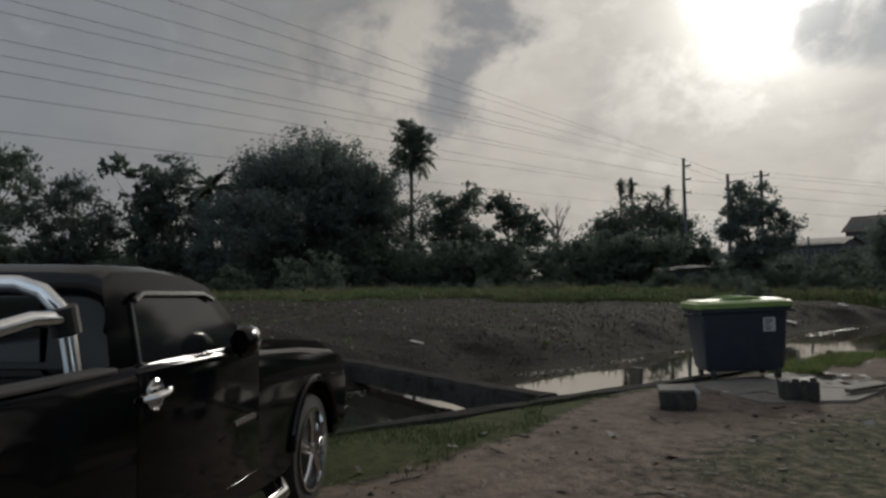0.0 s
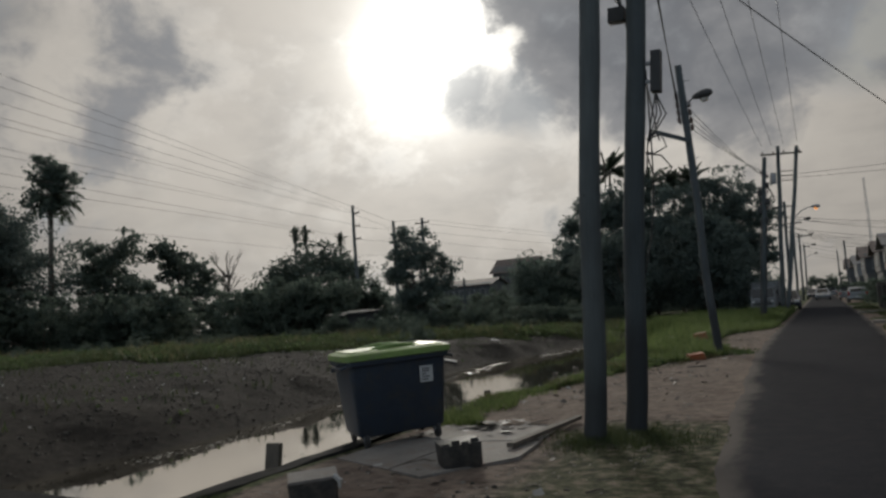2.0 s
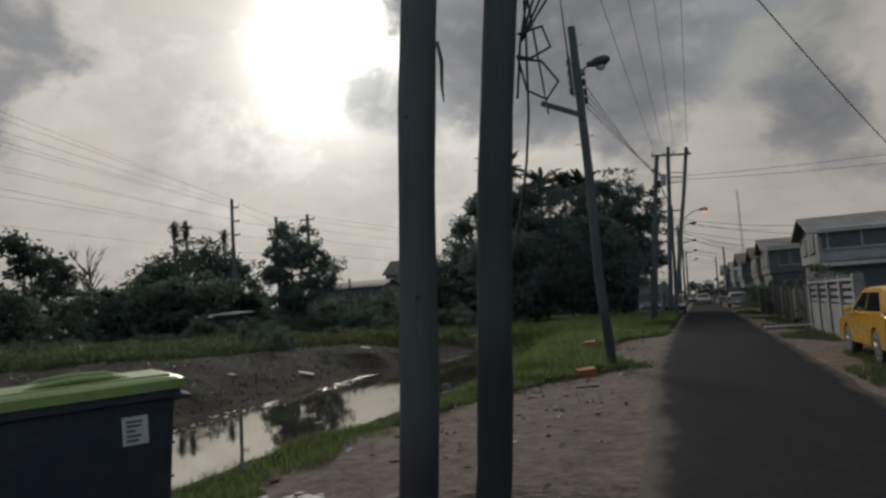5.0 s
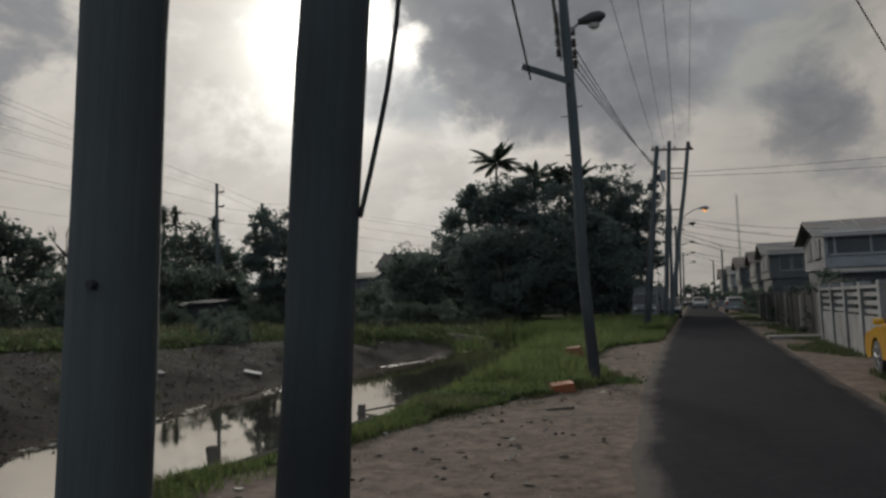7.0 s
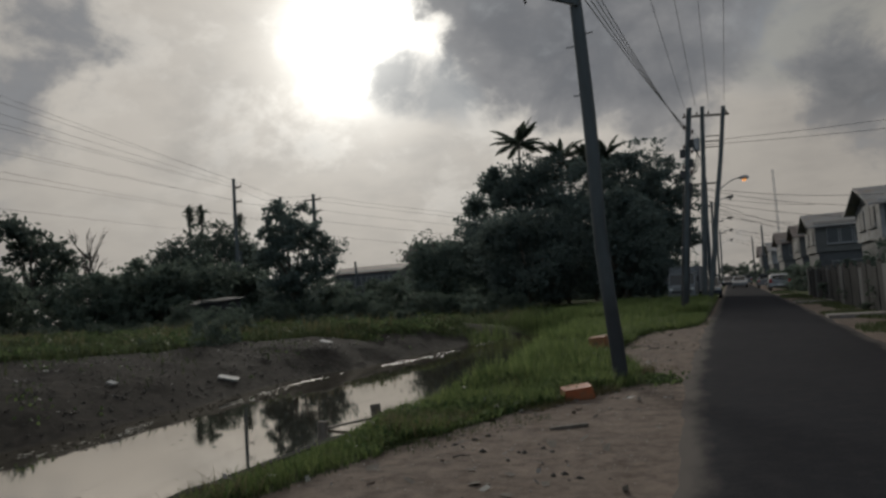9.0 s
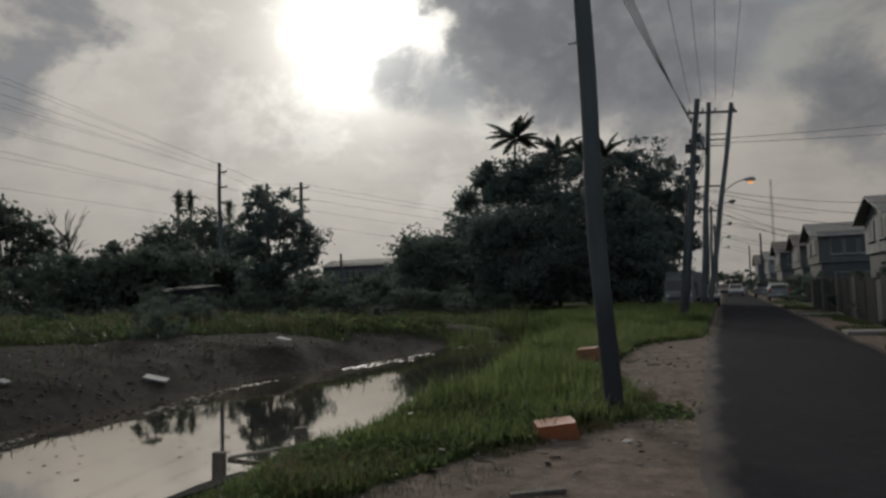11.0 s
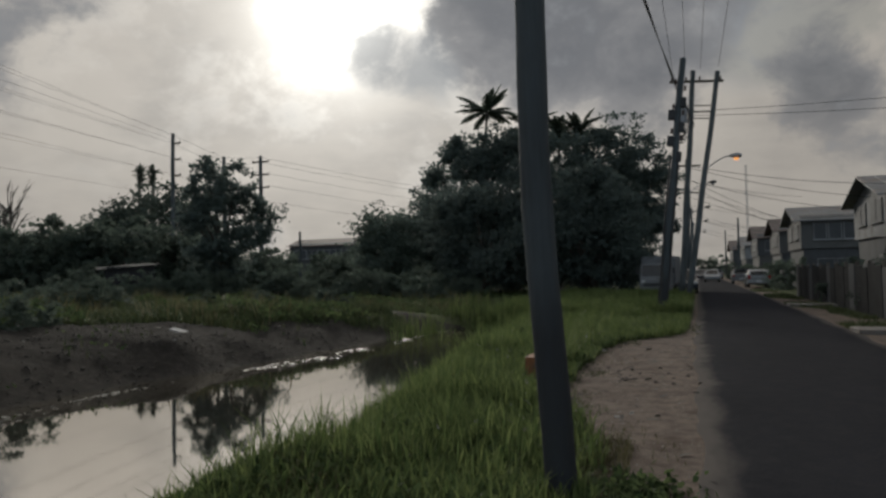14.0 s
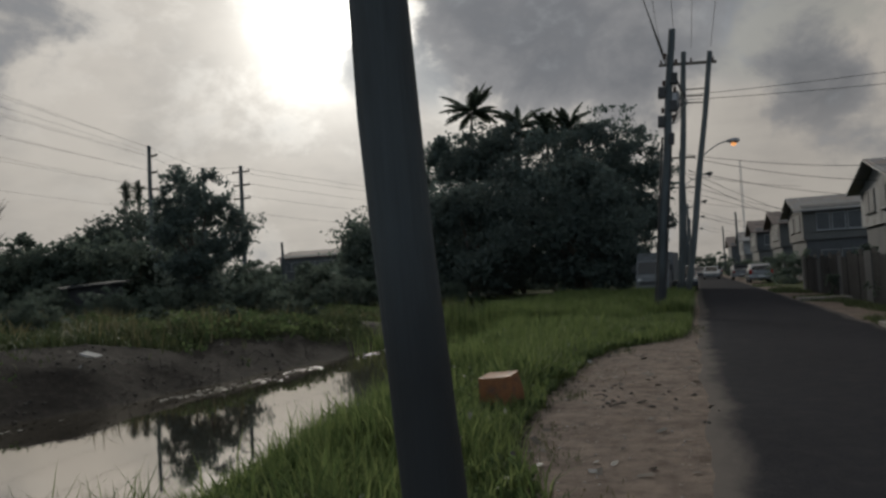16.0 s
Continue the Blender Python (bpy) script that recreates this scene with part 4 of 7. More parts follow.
_x, _y = scatter(90000, -6.2, 0.6, 9.5, 33, on_near_bank, RNG)
blades("bank_grass", "lush green grass on the canal bank", _x, _y, 0.21, 0.009, M_GRASS, 1, 0.75)
_x, _y = scatter(26000, -4.2, -0.8, 3.6, 11.5, on_near_bank, RNG)
blades("bank_grass", "short green grass on the canal bank", _x, _y, 0.13, 0.006, M_GRASS, 2, 0.8)
_x, _y = scatter(1800, -5.6, -1.6, 11, 28, lambda x, y: on_near_bank(x, y) & (x < sand_edge(y) - 0.35), RNG)
blades("tall_grass", "tall wispy grass stems at the water's edge", _x, _y, 0.42, 0.007, M_GRASS, 3, 0.5)
_x, _y = scatter(15000, -2.95, -1.0, -9, -2.9, lambda x, y: x < sand_edge(y) + 0.3 * wavy(x, y, 3.0, 1.0), RNG, 0.1)
blades("kerb_grass", "short scrubby grass beside the kerb", _x, _y, 0.06, 0.005, M_FIELD, 4, 1.0)
_x, _y = scatter(9000, -2.9, -1.7, 0.8, 4.4, lambda x, y: x < -2.1 + 0.35 * wavy(x, y, 3.0, 1.0), RNG, -0.1)
blades("kerb_grass", "short scrubby grass beside the kerb", _x, _y, 0.11, 0.005, M_GRASS, 5, 0.9)
_x, _y = scatter(90000, -6, 0.6, 30, 48, lambda x, y: x < sand_edge(y), RNG)
blades("verge_grass", "long green grass between canal and street", _x, _y, 0.4, 0.016, M_GRASS, 6, 0.6)
_x, _y = scatter(260000, -62, -6, -8, 52, lambda x, y: ((grass_far(x, y) > 0.45) | ((y > 31) & (x < -5))) & (wavy(x, y, 0.7, 5.0) + 0.6 * wavy(x, y, 2.3, 2.0) > -0.55), RNG)
blades("field_grass", "rough patchy grass of the field", _x, _y, 0.24, 0.022, M_FIELD, 7, 1.0)
_x, _y = scatter(120000, -34, -8.5, 8, 40, lambda x, y: (grass_far(x, y) > 0.4) | ((y > 31) & (x < -5)), RNG)
blades("field_grass", "rough patchy grass of the field", _x, _y, 0.20, 0.012, M_FIELD, 17, 1.0)
_x, _y = scatter(1500, -7.6, -4.6, 25.5, 31.5, lambda x, y: wavy(x, y, 1.6, 1.0) > -0.2, RNG)
blades("reeds", "reeds closing the far end of the canal", _x, _y, 0.75, 0.014, M_GRASS, 18, 0.35)
_x, _y = scatter(26000, -52, -8.6, -2, 32, lambda x, y: (x < canal(y)[0] - 1.2) & (grass_far(x, y) < 0.6), RNG, 0.55)
blades("field_grass", "thin weeds on the dug bank", _x, _y, 0.16, 0.014, M_FIELD, 8, 0.8)
_t = RNG.normal(size=(5200, 2))
_c = np.repeat(np.array([(0.05, -0.05), (0.4, 0.5), (-0.1, 11.8), (0.75, 0.1)]), 1300, axis=0)
blades("dry_grass", "low trampled grass round the poles' feet", _c[:, 0] + _t[:, 0] * 0.24, _c[:, 1] + _t[:, 1] * 0.28, 0.075, 0.004, M_FIELD, 9, 1.0)
_x, _y = scatter(30000, 4.15, 5.5, 2, 60, lambda x, y: wavy(x, y, 0.9, 2.0) + 0.5 * step(x, 4.4, 5.2) > 0.25, RNG)
blades("verge_grass", "patchy grass on the house side of the street", _x, _y, 0.12, 0.009, M_FIELD, 10, 0.8)


def weed_leaves(name, label, xs, ys, h, leaf, mat, seed):
    """Broad small leaves of creeping weeds, at all heights up to h."""
    rng = np.random.default_rng(seed)
    z = land(xs, ys) + h * (0.5 + 0.5 * wavy(xs, ys, 3.1, 0.8)) * rng.uniform(0.1, 1.0, len(xs)) ** 0.6
    v, f = leaf_quads(np.stack([xs, ys, z], 1), leaf, rng, 0.1, 0.7)
    return tagged(new(name, raw_mesh(name, v, f, mat)), label, "weeds", kind="stuff")


_x, _y = scatter(60000, -5.4, -0.2, 8.5, 30, lambda x, y: on_near_bank(x, y) & (wavy(x, y, 1.4, 2.0) > -0.45), RNG)
weed_leaves("weeds", "leafy creeping weeds on the canal bank", _x, _y, 0.22, 0.07, M_WEED, 31)
_x, _y = scatter(16000, -3.3, -1.2, 3.4, 10, lambda x, y: on_near_bank(x, y) & (wavy(x, y, 2.2, 2.0) > 0.0), RNG)
weed_leaves("weeds", "leafy creeping weeds on the canal bank", _x, _y, 0.10, 0.045, M_WEED, 32)
_x, _y = scatter(9000, -1.6, 0.3, 9.5, 13.5, lambda x, y: (x < sand_edge(y) + 0.25) & (wavy(x, y, 3.2, 1.0) > -0.3), RNG)
blades("dry_grass", "yellowed trampled grass near the leaning pole", _x, _y, 0.07, 0.005, M_DRYGRASS, 33, 0.95)
_x, _y = scatter(90000, -46, -9, -6, 46, lambda x, y: (grass_far(x, y) > 0.3) & (wavy(x, y, 0.9, 4.0) > -0.05), RNG)
weed_leaves("weeds", "low leafy weeds in the rough field", _x, _y, 0.45, 0.13, M_WEED, 34)
_x, _y = scatter(30000, -56, -8, 0, 48, lambda x, y: (grass_far(x, y) > 0.35) & (wavy(x, y, 0.6, 1.5) + 0.5 * wavy(x, y, 2.9, 3.0) > 0.25), RNG)
blades("dry_grass", "dry brownish grass patches in the rough field", _x, _y, 0.5, 0.018, M_DRYGRASS, 35, 0.7)
_x, _y = scatter(9000, -30, -8.2, -4, 30, lambda x, y: (x < canal(y)[0] - 0.5) & (grass_far(x, y) < 0.6) & (wavy(x, y, 1.3, 2.5) + 0.5 * wavy(x, y, 3.7, 1.0) > 0.45), RNG)
weed_leaves("weeds", "low creeping weeds on the dug bank", _x, _y, 0.16, 0.08, M_WEED, 36)
# lusher clumps, bare gaps and stragglers along the near bank
_x, _y = scatter(30000, -5.6, -0.4, 11.0, 30, lambda x, y: on_near_bank(x, y) & (wavy(x, y, 1.9, 4.5) + 0.5 * wavy(x, y, 4.3, 1.0) > 0.15) & (x < sand_edge(y) - 0.25), RNG)
blades("tall_grass", "tall lush clumps of grass on the canal bank", _x, _y, 0.36, 0.008, M_GRASS, 38, 0.7)
_x, _y = scatter(9000, -5.8, -1.4, 7.5, 30, lambda x, y: (np.abs(x - canal(y)[1] - 0.15) < 0.32) & (wavy(x, y, 2.6, 3.0) > -0.3), RNG)
weed_leaves("weeds", "leafy weeds overhanging the water's edge", _x, _y, 0.4, 0.055, M_WEED, 39)
_x, _y = scatter(26000, -2.8, 0.9, 3.5, 27, lambda x, y: (x > sand_edge(y) - 0.15) & (x - sand_edge(y) < 0.12 + 0.55 * np.maximum(0, wavy(x, y, 1.3, 0.7) + 0.5 * wavy(x, y, 3.9, 2.0))), RNG)
blades("verge_grass", "sparse trampled grass creeping into the sand", _x, _y, 0.06, 0.004, M_FIELD, 40, 1.0)
_x, _y = scatter(7000, -2.6, 0.9, 3.5, 27, lambda x, y: (x > sand_edge(y) - 0.3) & (x - sand_edge(y) < 0.7) & (wavy(x, y, 2.2, 5.0) > 0.25), RNG)
blades("dry_grass", "dry straw scattered on the sandy verge", _x, _y, 0.05, 0.004, M_DRYGRASS, 41, 1.4)
# ragged, half-dry edge along the sunken kerb, with wisps leaning over the water
_x, _y = scatter(16000, -4.0, -1.3, 3.2, 12.5, lambda x, y: on_near_bank(x, y) & (wavy(x, y, 3.4, 0.4) + 0.6 * wavy(x, y, 7.1, 2.2) > 0.1), RNG)
blades("dry_grass", "half-dry scrubby grass tufts on the canal edge", _x, _y, 0.16, 0.006, M_DRYGRASS, 51, 1.1)
_x, _y = scatter(2600, -4.1, -2.6, 3.6, 14.5, lambda x, y: (np.abs(x - canal(y)[1] - 0.1) < 0.22) & (wavy(x, y, 2.9, 1.2) + 0.5 * wavy(x, y, 8.0, 0.3) > 0.25), RNG)
blades("tall_grass", "thin wisps of grass leaning over the water", _x, _y, 0.34, 0.005, M_DRYGRASS, 52, 0.9)
_x, _y = scatter(5200, -3.9, -1.6, 3.4, 12.0, lambda x, y: on_near_bank(x, y) & (wavy(x, y, 1.8, 3.3) > 0.2), RNG)
weed_leaves("weeds", "leafy clumps of weeds on the canal edge", _x, _y, 0.22, 0.05, M_WEED, 53)
_t = RNG.normal(size=(700, 2))
weed_leaves("weeds", "broad-leaved weed at the foot of the leaning pole", 0.42 + _t[:, 0] * 0.16, 11.95 + _t[:, 1] * 0.2, 0.16, 0.06, M_WEED, 42)
for _x, _y, _s in ((-31.0, 39.6, 0.34), (-33.6, 38.6, 0.28), (-29.2, 41.5, 0.4), (-35.8, 40.0, 0.36)):
    again(BUSHES[1], _x, _y, _s, _x * 33, label="low weedy bush beside the shack")


# ---- poles and cables ----
def pole(name, label, foot, top, r0, r1, mat, group="", bow=None):
    """A slightly crooked tapered timber pole; its own z runs up the shaft."""
    foot, top = Vector((*foot, float(land(*foot)))), Vector(top)
    up_ = (top - foot).normalized()
    q = Vector((0, 0, 1)).rotation_difference(up_)
    root = thing(name, label, "utility pole", Matrix.Translation(foot) @ q.to_matrix().to_4x4(), group)
    h = (top - foot).length
    g = Geo()
    r = random.Random(int(foot.y * 10) + 3)
    n = 20
    pts = [(0.016 * math.sin(k * 0.7 + foot.y), 0.016 * math.sin(k * 0.5 + foot.x), -0.6 + (h + 0.6) * k / n) for k in range(n + 1)]
    pts[0], pts[1] = (0, 0, -0.6), (0, 0, pts[1][2])
    if bow:
        pts = [(bow[0] * math.exp(-((p[2] - bow[1]) / bow[2]) ** 2), p[1] * 0.4, p[2]) for p in pts]
    g.tube(pts, [r0 + (r1 - r0) * k / n + r.uniform(-0.004, 0.004) for k in range(n + 1)], 20)
    part("shaft", g, mat, root, smooth=True)
    return root, h


def on_pole(name, geo, mat, root, label="", smooth=True):
    return part(name, geo, mat, root, label, smooth)


def insulator(root, x, y, z, axis=(0, 0, 1)):
    g = Geo().lathe((x, y, z), axis, [(0.0, -0.09), (0.035, -0.09), (0.05, -0.05), (0.03, -0.03), (0.055, 0.01), (0.03, 0.03), (0.045, 0.06), (0.0, 0.09)], 12)
    on_pole("insulator", g, M_PORCELAIN, root)


def crossarm(root, z, x0, x1, y=0.12, t=0.055, slope=0.0):
    g = Geo().box(x0, y - t, z - t, x1, y + t, z + t, pose(0, 0, 0, 0, slope, 0), 0.008)
    return on_pole("crossarm", g, M_TIMBER, root, smooth=False)


def street_light(root, z, d, length, rise, lit):
    """A curved bracket with a lantern head, out along d."""
    d = Vector(d).normalized()
    pts = [Vector((0, 0, z)) + d * (length * t) + Vector((0, 0, rise * math.sin(t * math.pi / 2))) for t in (0, 0.2, 0.45, 0.7, 0.9, 1.0)]
    on_pole("bracket", Geo().tube(pts, 0.028, 8), M_STEEL, root)
    e = pts[-1]
    head = Geo()
    head.lathe(e - d * 0.1, d + Vector((0, 0, 0.12)), [(0.0, 0), (0.05, 0.0), (0.08, 0.12), (0.12, 0.26), (0.11, 0.42), (0.05, 0.52), (0.0, 0.53)], 12)
    h = on_pole("lantern", head, M_BLACKTRIM if not lit else M_STEEL, root)
    lens = Geo().lathe(e + d * 0.2 + Vector((0, 0, -0.09)), (0, 0, -1), [(0.0, 0.0), (0.12, 0.0), (0.10, 0.05), (0.05, 0.085), (0.0, 0.09)], 12)
    part("lens", lens, M_AMBER if lit else M_LAMPGLASS, h, "glowing amber lens" if lit else "", True)


poleA, hA = pole("utility_pole", "weathered grey timber pole with a tarred foot on the sandy verge", (0.05, 0.0), (0.78, 0.0, 9.2), 0.128, 0.108, M_POLE, "street poles")
on_pole("splinter", Geo().tube([(0.125, -0.02, 3.25), (0.16, -0.03, 3.12), (0.165, -0.03, 2.95), (0.18, -0.03, 2.85)], [0.012, 0.014, 0.01, 0.004], 5), M_TIMBER, poleA)
for _z, _a in ((1.62, -1.2), (2.75, -1.9)):
    on_pole("bolt", Geo().lathe((0.122 * math.cos(_a), 0.122 * math.sin(_a), _z), (math.cos(_a), math.sin(_a), 0), [(0.0, 0.014), (0.011, 0.014), (0.013, -0.01)], 8), M_BLACKTRIM, poleA)
poleB, hB = pole("utility_pole", "dark stained timber pole hung with cables on the sandy verge", (0.37, 0.6), (1.26, 0.6, 9.4), 0.128, 0.108, M_POLE_DARK, "street poles")
on_pole("fuse_box", Geo().box(0.19, -0.07, 4.0, 0.31, 0.07, 4.5, None, 0.015), M_BLACKTRIM, poleB, "long black switch box", False)
on_pole("strap", Geo().box(0.10, -0.02, 4.12, 0.20, 0.02, 4.16), M_STEEL, poleB, smooth=False)
on_pole("strap", Geo().box(0.10, -0.02, 4.34, 0.20, 0.02, 4.38), M_STEEL, poleB, smooth=False)
on_pole("junction_box", Geo().box(-0.32, -0.06, 4.92, -0.12, 0.08, 5.1, None, 0.01), M_BLACKTRIM, poleB, smooth=False)
LOOSE = [[(0.24, 0, 4.0), (0.2 + 0.05 * k, 0.02 * k, 3.75), (0.14, 0.04, 3.4), (0.13, 0.03, 3.0)] for k in range(4)]
LOOSE += [[(0.13, 0.0, 3.45), (0.3, 0.02, 3.5), (0.36, 0.03, 3.35), (0.22, 0.03, 3.28), (0.13, 0.02, 3.3)]]
LOOSE += [[(0.13, 0.0, 3.3), (0.2, 0.02, 3.05), (0.34, 0.03, 2.98), (0.42, 0.03, 3.1), (0.3, 0.02, 3.25), (0.14, 0.02, 3.28)]]
LOOSE += [[(-0.1, 0.05, 5.0 - 0.05 * k), (-0.3, 0.1, 5.3 + 0.1 * k), (-0.45 + 0.1 * k, 0.1, 5.7), (-0.1, 0.05, 6.1)] for k in range(5)]
for _c in LOOSE:
    on_pole("slack_cable", Geo().tube(_c, 0.010, 6), M_WIRE, poleB)
_g = Geo().tube([(0.942 * o, 0.334 * o, q) for o, q in ((0.118, 1.86), (0.145, 2.02), (0.170, 2.19), (0.188, 2.33), (0.206, 2.56), (0.214, 2.9), (0.19, 3.4), (0.125, 4.3))], 0.0095, 8)
on_pole("loose_cable", _g, M_WIRE, poleB)

poleC, hC = pole("utility_pole", "leaning dark timber pole with a small street light", (-0.05, 11.83), (-0.29, 11.6, 7.75), 0.107, 0.090, M_POLE_DARK, "street poles", (-0.055, 2.0, 1.3))
street_light(poleC, 6.55, (1, 0.1, 0), 0.34, 0.28, False)
for _z in (6.95, 6.72, 6.5, 6.3):
    insulator(poleC, -0.16, -0.04, _z)
    insulator(poleC, 0.13, 0.06, _z - 0.25)
on_pole("insulator_rack", Geo().box(-0.15, -0.03, 6.15, -0.11, 0.03, 7.1, None, 0.006), M_STEEL, poleC, smooth=False)
on_pole("broken_arm", Geo().box(-0.95, -0.05, -0.06, 0.08, 0.05, 0.05, pose(0.0, -0.1, 5.70, 0, 26, 4), 0.01), M_POLE_DARK, poleC, "split timber stub arm", False)
for _z, _x in ((7.3, 0.22), (5.2, 0.2), (5.05, -0.22), (4.3, -0.2)):
    on_pole("step_bolt", Geo().tube([(0, 0, _z), (_x, 0, _z + 0.01)], 0.011, 6), M_STEEL, poleC)

poleD, hD = pole("utility_pole", "slim timber pole leaning over the grassy verge", (-0.25, 31.0), (0.62, 31.0, 8.3), 0.13, 0.10, M_POLE_DARK, "street poles")
for _z in (7.6, 6.8, 6.0):
    insulator(poleD, -0.16, 0.0, _z)
    insulator(poleD, 0.15, 0.0, _z - 0.2)
for _z, _w, _x in ((6.75, 0.11, 0.15), (6.35, 0.14, -0.17), (5.95, 0.12, 0.16), (5.5, 0.13, -0.15), (5.0, 0.10, 0.14)):
    on_pole("cable_box", Geo().box(_x - _w, -0.12, _z, _x + _w * 0.6, 0.10, _z + 0.32, None, 0.02), M_BLACKTRIM, poleD, "black cable splice box", False)
for _k in range(4):
    on_pole("slack_cable", Geo().tube([(0.14, -0.05 * _k, 7.0), (0.34 + 0.06 * _k, 0.0, 6.5 - 0.1 * _k), (0.24, 0.05, 6.0 - 0.12 * _k), (0.12, 0.0, 5.6)], 0.016, 6), M_WIRE, poleD)
for _x in (-0.26, 0.22):
    on_pole("riser_pipe", Geo().tube([(_x * 0.55, -0.08, 0.1), (_x * 0.52, -0.08, 5.2)], 0.03, 8), M_BLACKTRIM, poleD)
poleE, hE = pole("utility_pole", "tall timber pole carrying a long crossarm", (0.15, 42.0), (0.98, 42.0, 10.8), 0.15, 0.11, M_POLE, "street poles")
crossarm(poleE, 10.35, -1.05, 1.35)
for _x in (-0.95, -0.3, 0.3, 1.2):
    insulator(poleE, _x, 0.12, 10.5)
on_pole("transformer", Geo().lathe((-0.35, 0, 8.75), (0, 0, 1), [(0.0, -0.35), (0.2, -0.35), (0.2, 0.3), (0.15, 0.36), (0.0, 0.38)], 14), M_STEEL, poleE)
for _z in (9.2, 8.9, 8.6):
    crossarm(poleE, _z, 0.05, 0.95, 0.1, 0.025)
poleF, hF = pole("utility_pole", "leaning brace pole with a curved street light", (0.45, 41.2), (2.05, 41.8, 10.6), 0.14, 0.11, M_POLE, "street poles")
street_light(poleF, 6.1, (1, 0, 0), 1.05, 0.75, True)
for k, (fy, fx, fh) in enumerate(((58, 0.1, 9.0), (78, 0.1, 9.2), (98, 0.2, 9.0), (125, 0.3, 9.0))):
    p, h = pole("utility_pole", "distant timber pole with a street light", (fx, fy), (fx + 0.35, fy, fh), 0.14, 0.11, M_POLE_DARK, "street poles")
    crossarm(p, h - 0.4, -0.9, 0.9)
    street_light(p, 6.6, (1, 0, 0), 1.5, 0.8, False)
for (fx, fy, fh) in ((5.6, 96, 7.4), (5.4, 128, 7.6)):
    pole("utility_pole", "distant timber pole beside the houses", (fx, fy), (fx, fy, fh), 0.13, 0.10, M_POLE_DARK, "street poles")

TP = [(-47.5, 63.3, 15.9), (-43.1, 65.5, 13.6), (-39.8, 66.9, 13.65)]
for k, (x, y, z) in enumerate(TP):
    p, h = pole("power_line_pole", "tall far pole of the power line with short crossarms", (x, y), (x, y, z), 0.24, 0.17, M_POLE, "power line poles")
    p.rotation_mode = "XYZ"
    for q in ((1.0, 2.6, 4.2) if k < 2 else (0.6, 1.9, 3.2)):
        lo, hi = (-0.1, 0.95) if k < 2 else (-0.95, 0.95)
        on_pole("crossarm", Geo().box(lo, -0.07, h - q - 0.07, hi, 0.07, h - q + 0.07, None, 0.01), M_TIMBER, p, smooth=False)
        for e in ((hi,) if k < 2 else (lo, hi)):
            insulator(p, e * 0.92, 0, h - q + 0.16)
for (x, y, z) in ((-49.5, 66.5, 8.3), (-31.5, 60.5, 5.4), (-27.0, 80.0, 6.4)):
    pole("utility_pole", "small far pole behind the bushes", (x, y), (x, y, z), 0.13, 0.1, M_POLE_DARK, "power line poles")


def cable(p, q, sag, r, name="cable", label="", cat="cable", group="", n=14):
    p, q = Vector(p), Vector(q)
    pts = [p.lerp(q, k / n) - Vector((0, 0, 4 * sag * (k / n) * (1 - k / n))) for k in range(n + 1)]
    ob = part(name, Geo().tube(pts, r, 5), M_WIRE, None, "", True)
    return tagged(ob, label or "thin black overhead cable", cat, group)


# power line towards the left, one conductor after another, ending on a pole that stays out of sight
for k, (zl, zr, dy) in enumerate(((13.2, 15.75, 0.0), (12.3, 15.6, 0.5), (11.4, 14.95, 0.9), (10.75, 14.9, 0.2), (10.2, 14.6, 0.9), (9.4, 13.35, 0.5), (8.85, 13.3, 0.9), (8.4, 11.75, 0.6), (7.6, 11.7, 0.9), (6.6, 9.7, 0.0))):
    a, b = Vector((-47.5 + dy, 63.3, zr)), Vector((-22.0 + dy * 0.5, -8.3, zl))
    cable(a, a + (b - a) * 1.6, 0.25, 0.009, "power_cable", "thin black power line cable against the sky", "cable", "power line cables", 20)
for k, (za, zb, zc) in enumerate(((15.75, 13.5, 13.5), (14.9, 12.6, 13.0), (13.3, 12.5, 12.0), (11.7, 11.0, 10.8), (9.7, 9.4, 9.2))):
    cable((-47.5, 63.3, za), (-43.1, 65.5, zb), 0.03, 0.012, "power_cable", "thin black power line cable against the sky", "cable", "power line cables", 6)
    cable((-43.1, 65.5, zb), (-39.8, 66.9, zc), 0.03, 0.012, "power_cable", "thin black power line cable against the sky", "cable", "power line cables", 6)
    cable((-39.8, 66.9, zc), (-4.0, 120, zc - 4.5), 0.6, 0.012, "power_cable", "thin black power line cable against the sky", "cable", "power line cables", 14)
# along the street
topE = [Vector((x, 42.1, 10.95)) for x in (0.05, 0.62, 1.3, 2.1)]
for e, x in zip(topE, (-0.2, 0.9, 1.7, 2.4)):
    cable(e, (x, -30, 10.6), 0.5, 0.010, "street_cable", "bare conductor strung high along the street", "cable", "street cables", 20)
for k, z in enumerate((6.95, 6.72, 6.5, 6.3)):
    cable((-0.4, 11.6, z), (0.75, 42, 8.3 + 0.25 * k), 0.35, 0.010, "street_cable", "black cable between the street poles", "cable", "street cables")
    cable((-0.4, 11.6, z), (1.0, 0.6, 6.6 + 0.3 * k), 0.12, 0.010, "street_cable", "black cable between the street poles", "cable", "street cables")
cable((-0.95, 11.5, 5.8), (0.75, 0.6, 5.35), 0.02, 0.02, "stay_cable", "thick black cable tied to the stub arm", "cable", "street cables")
cable((0.95, 0.6, 5.2), (-6.0, -26, 8.8), 0.25, 0.02, "street_cable", "thick black cable running back along the street", "cable", "street cables")
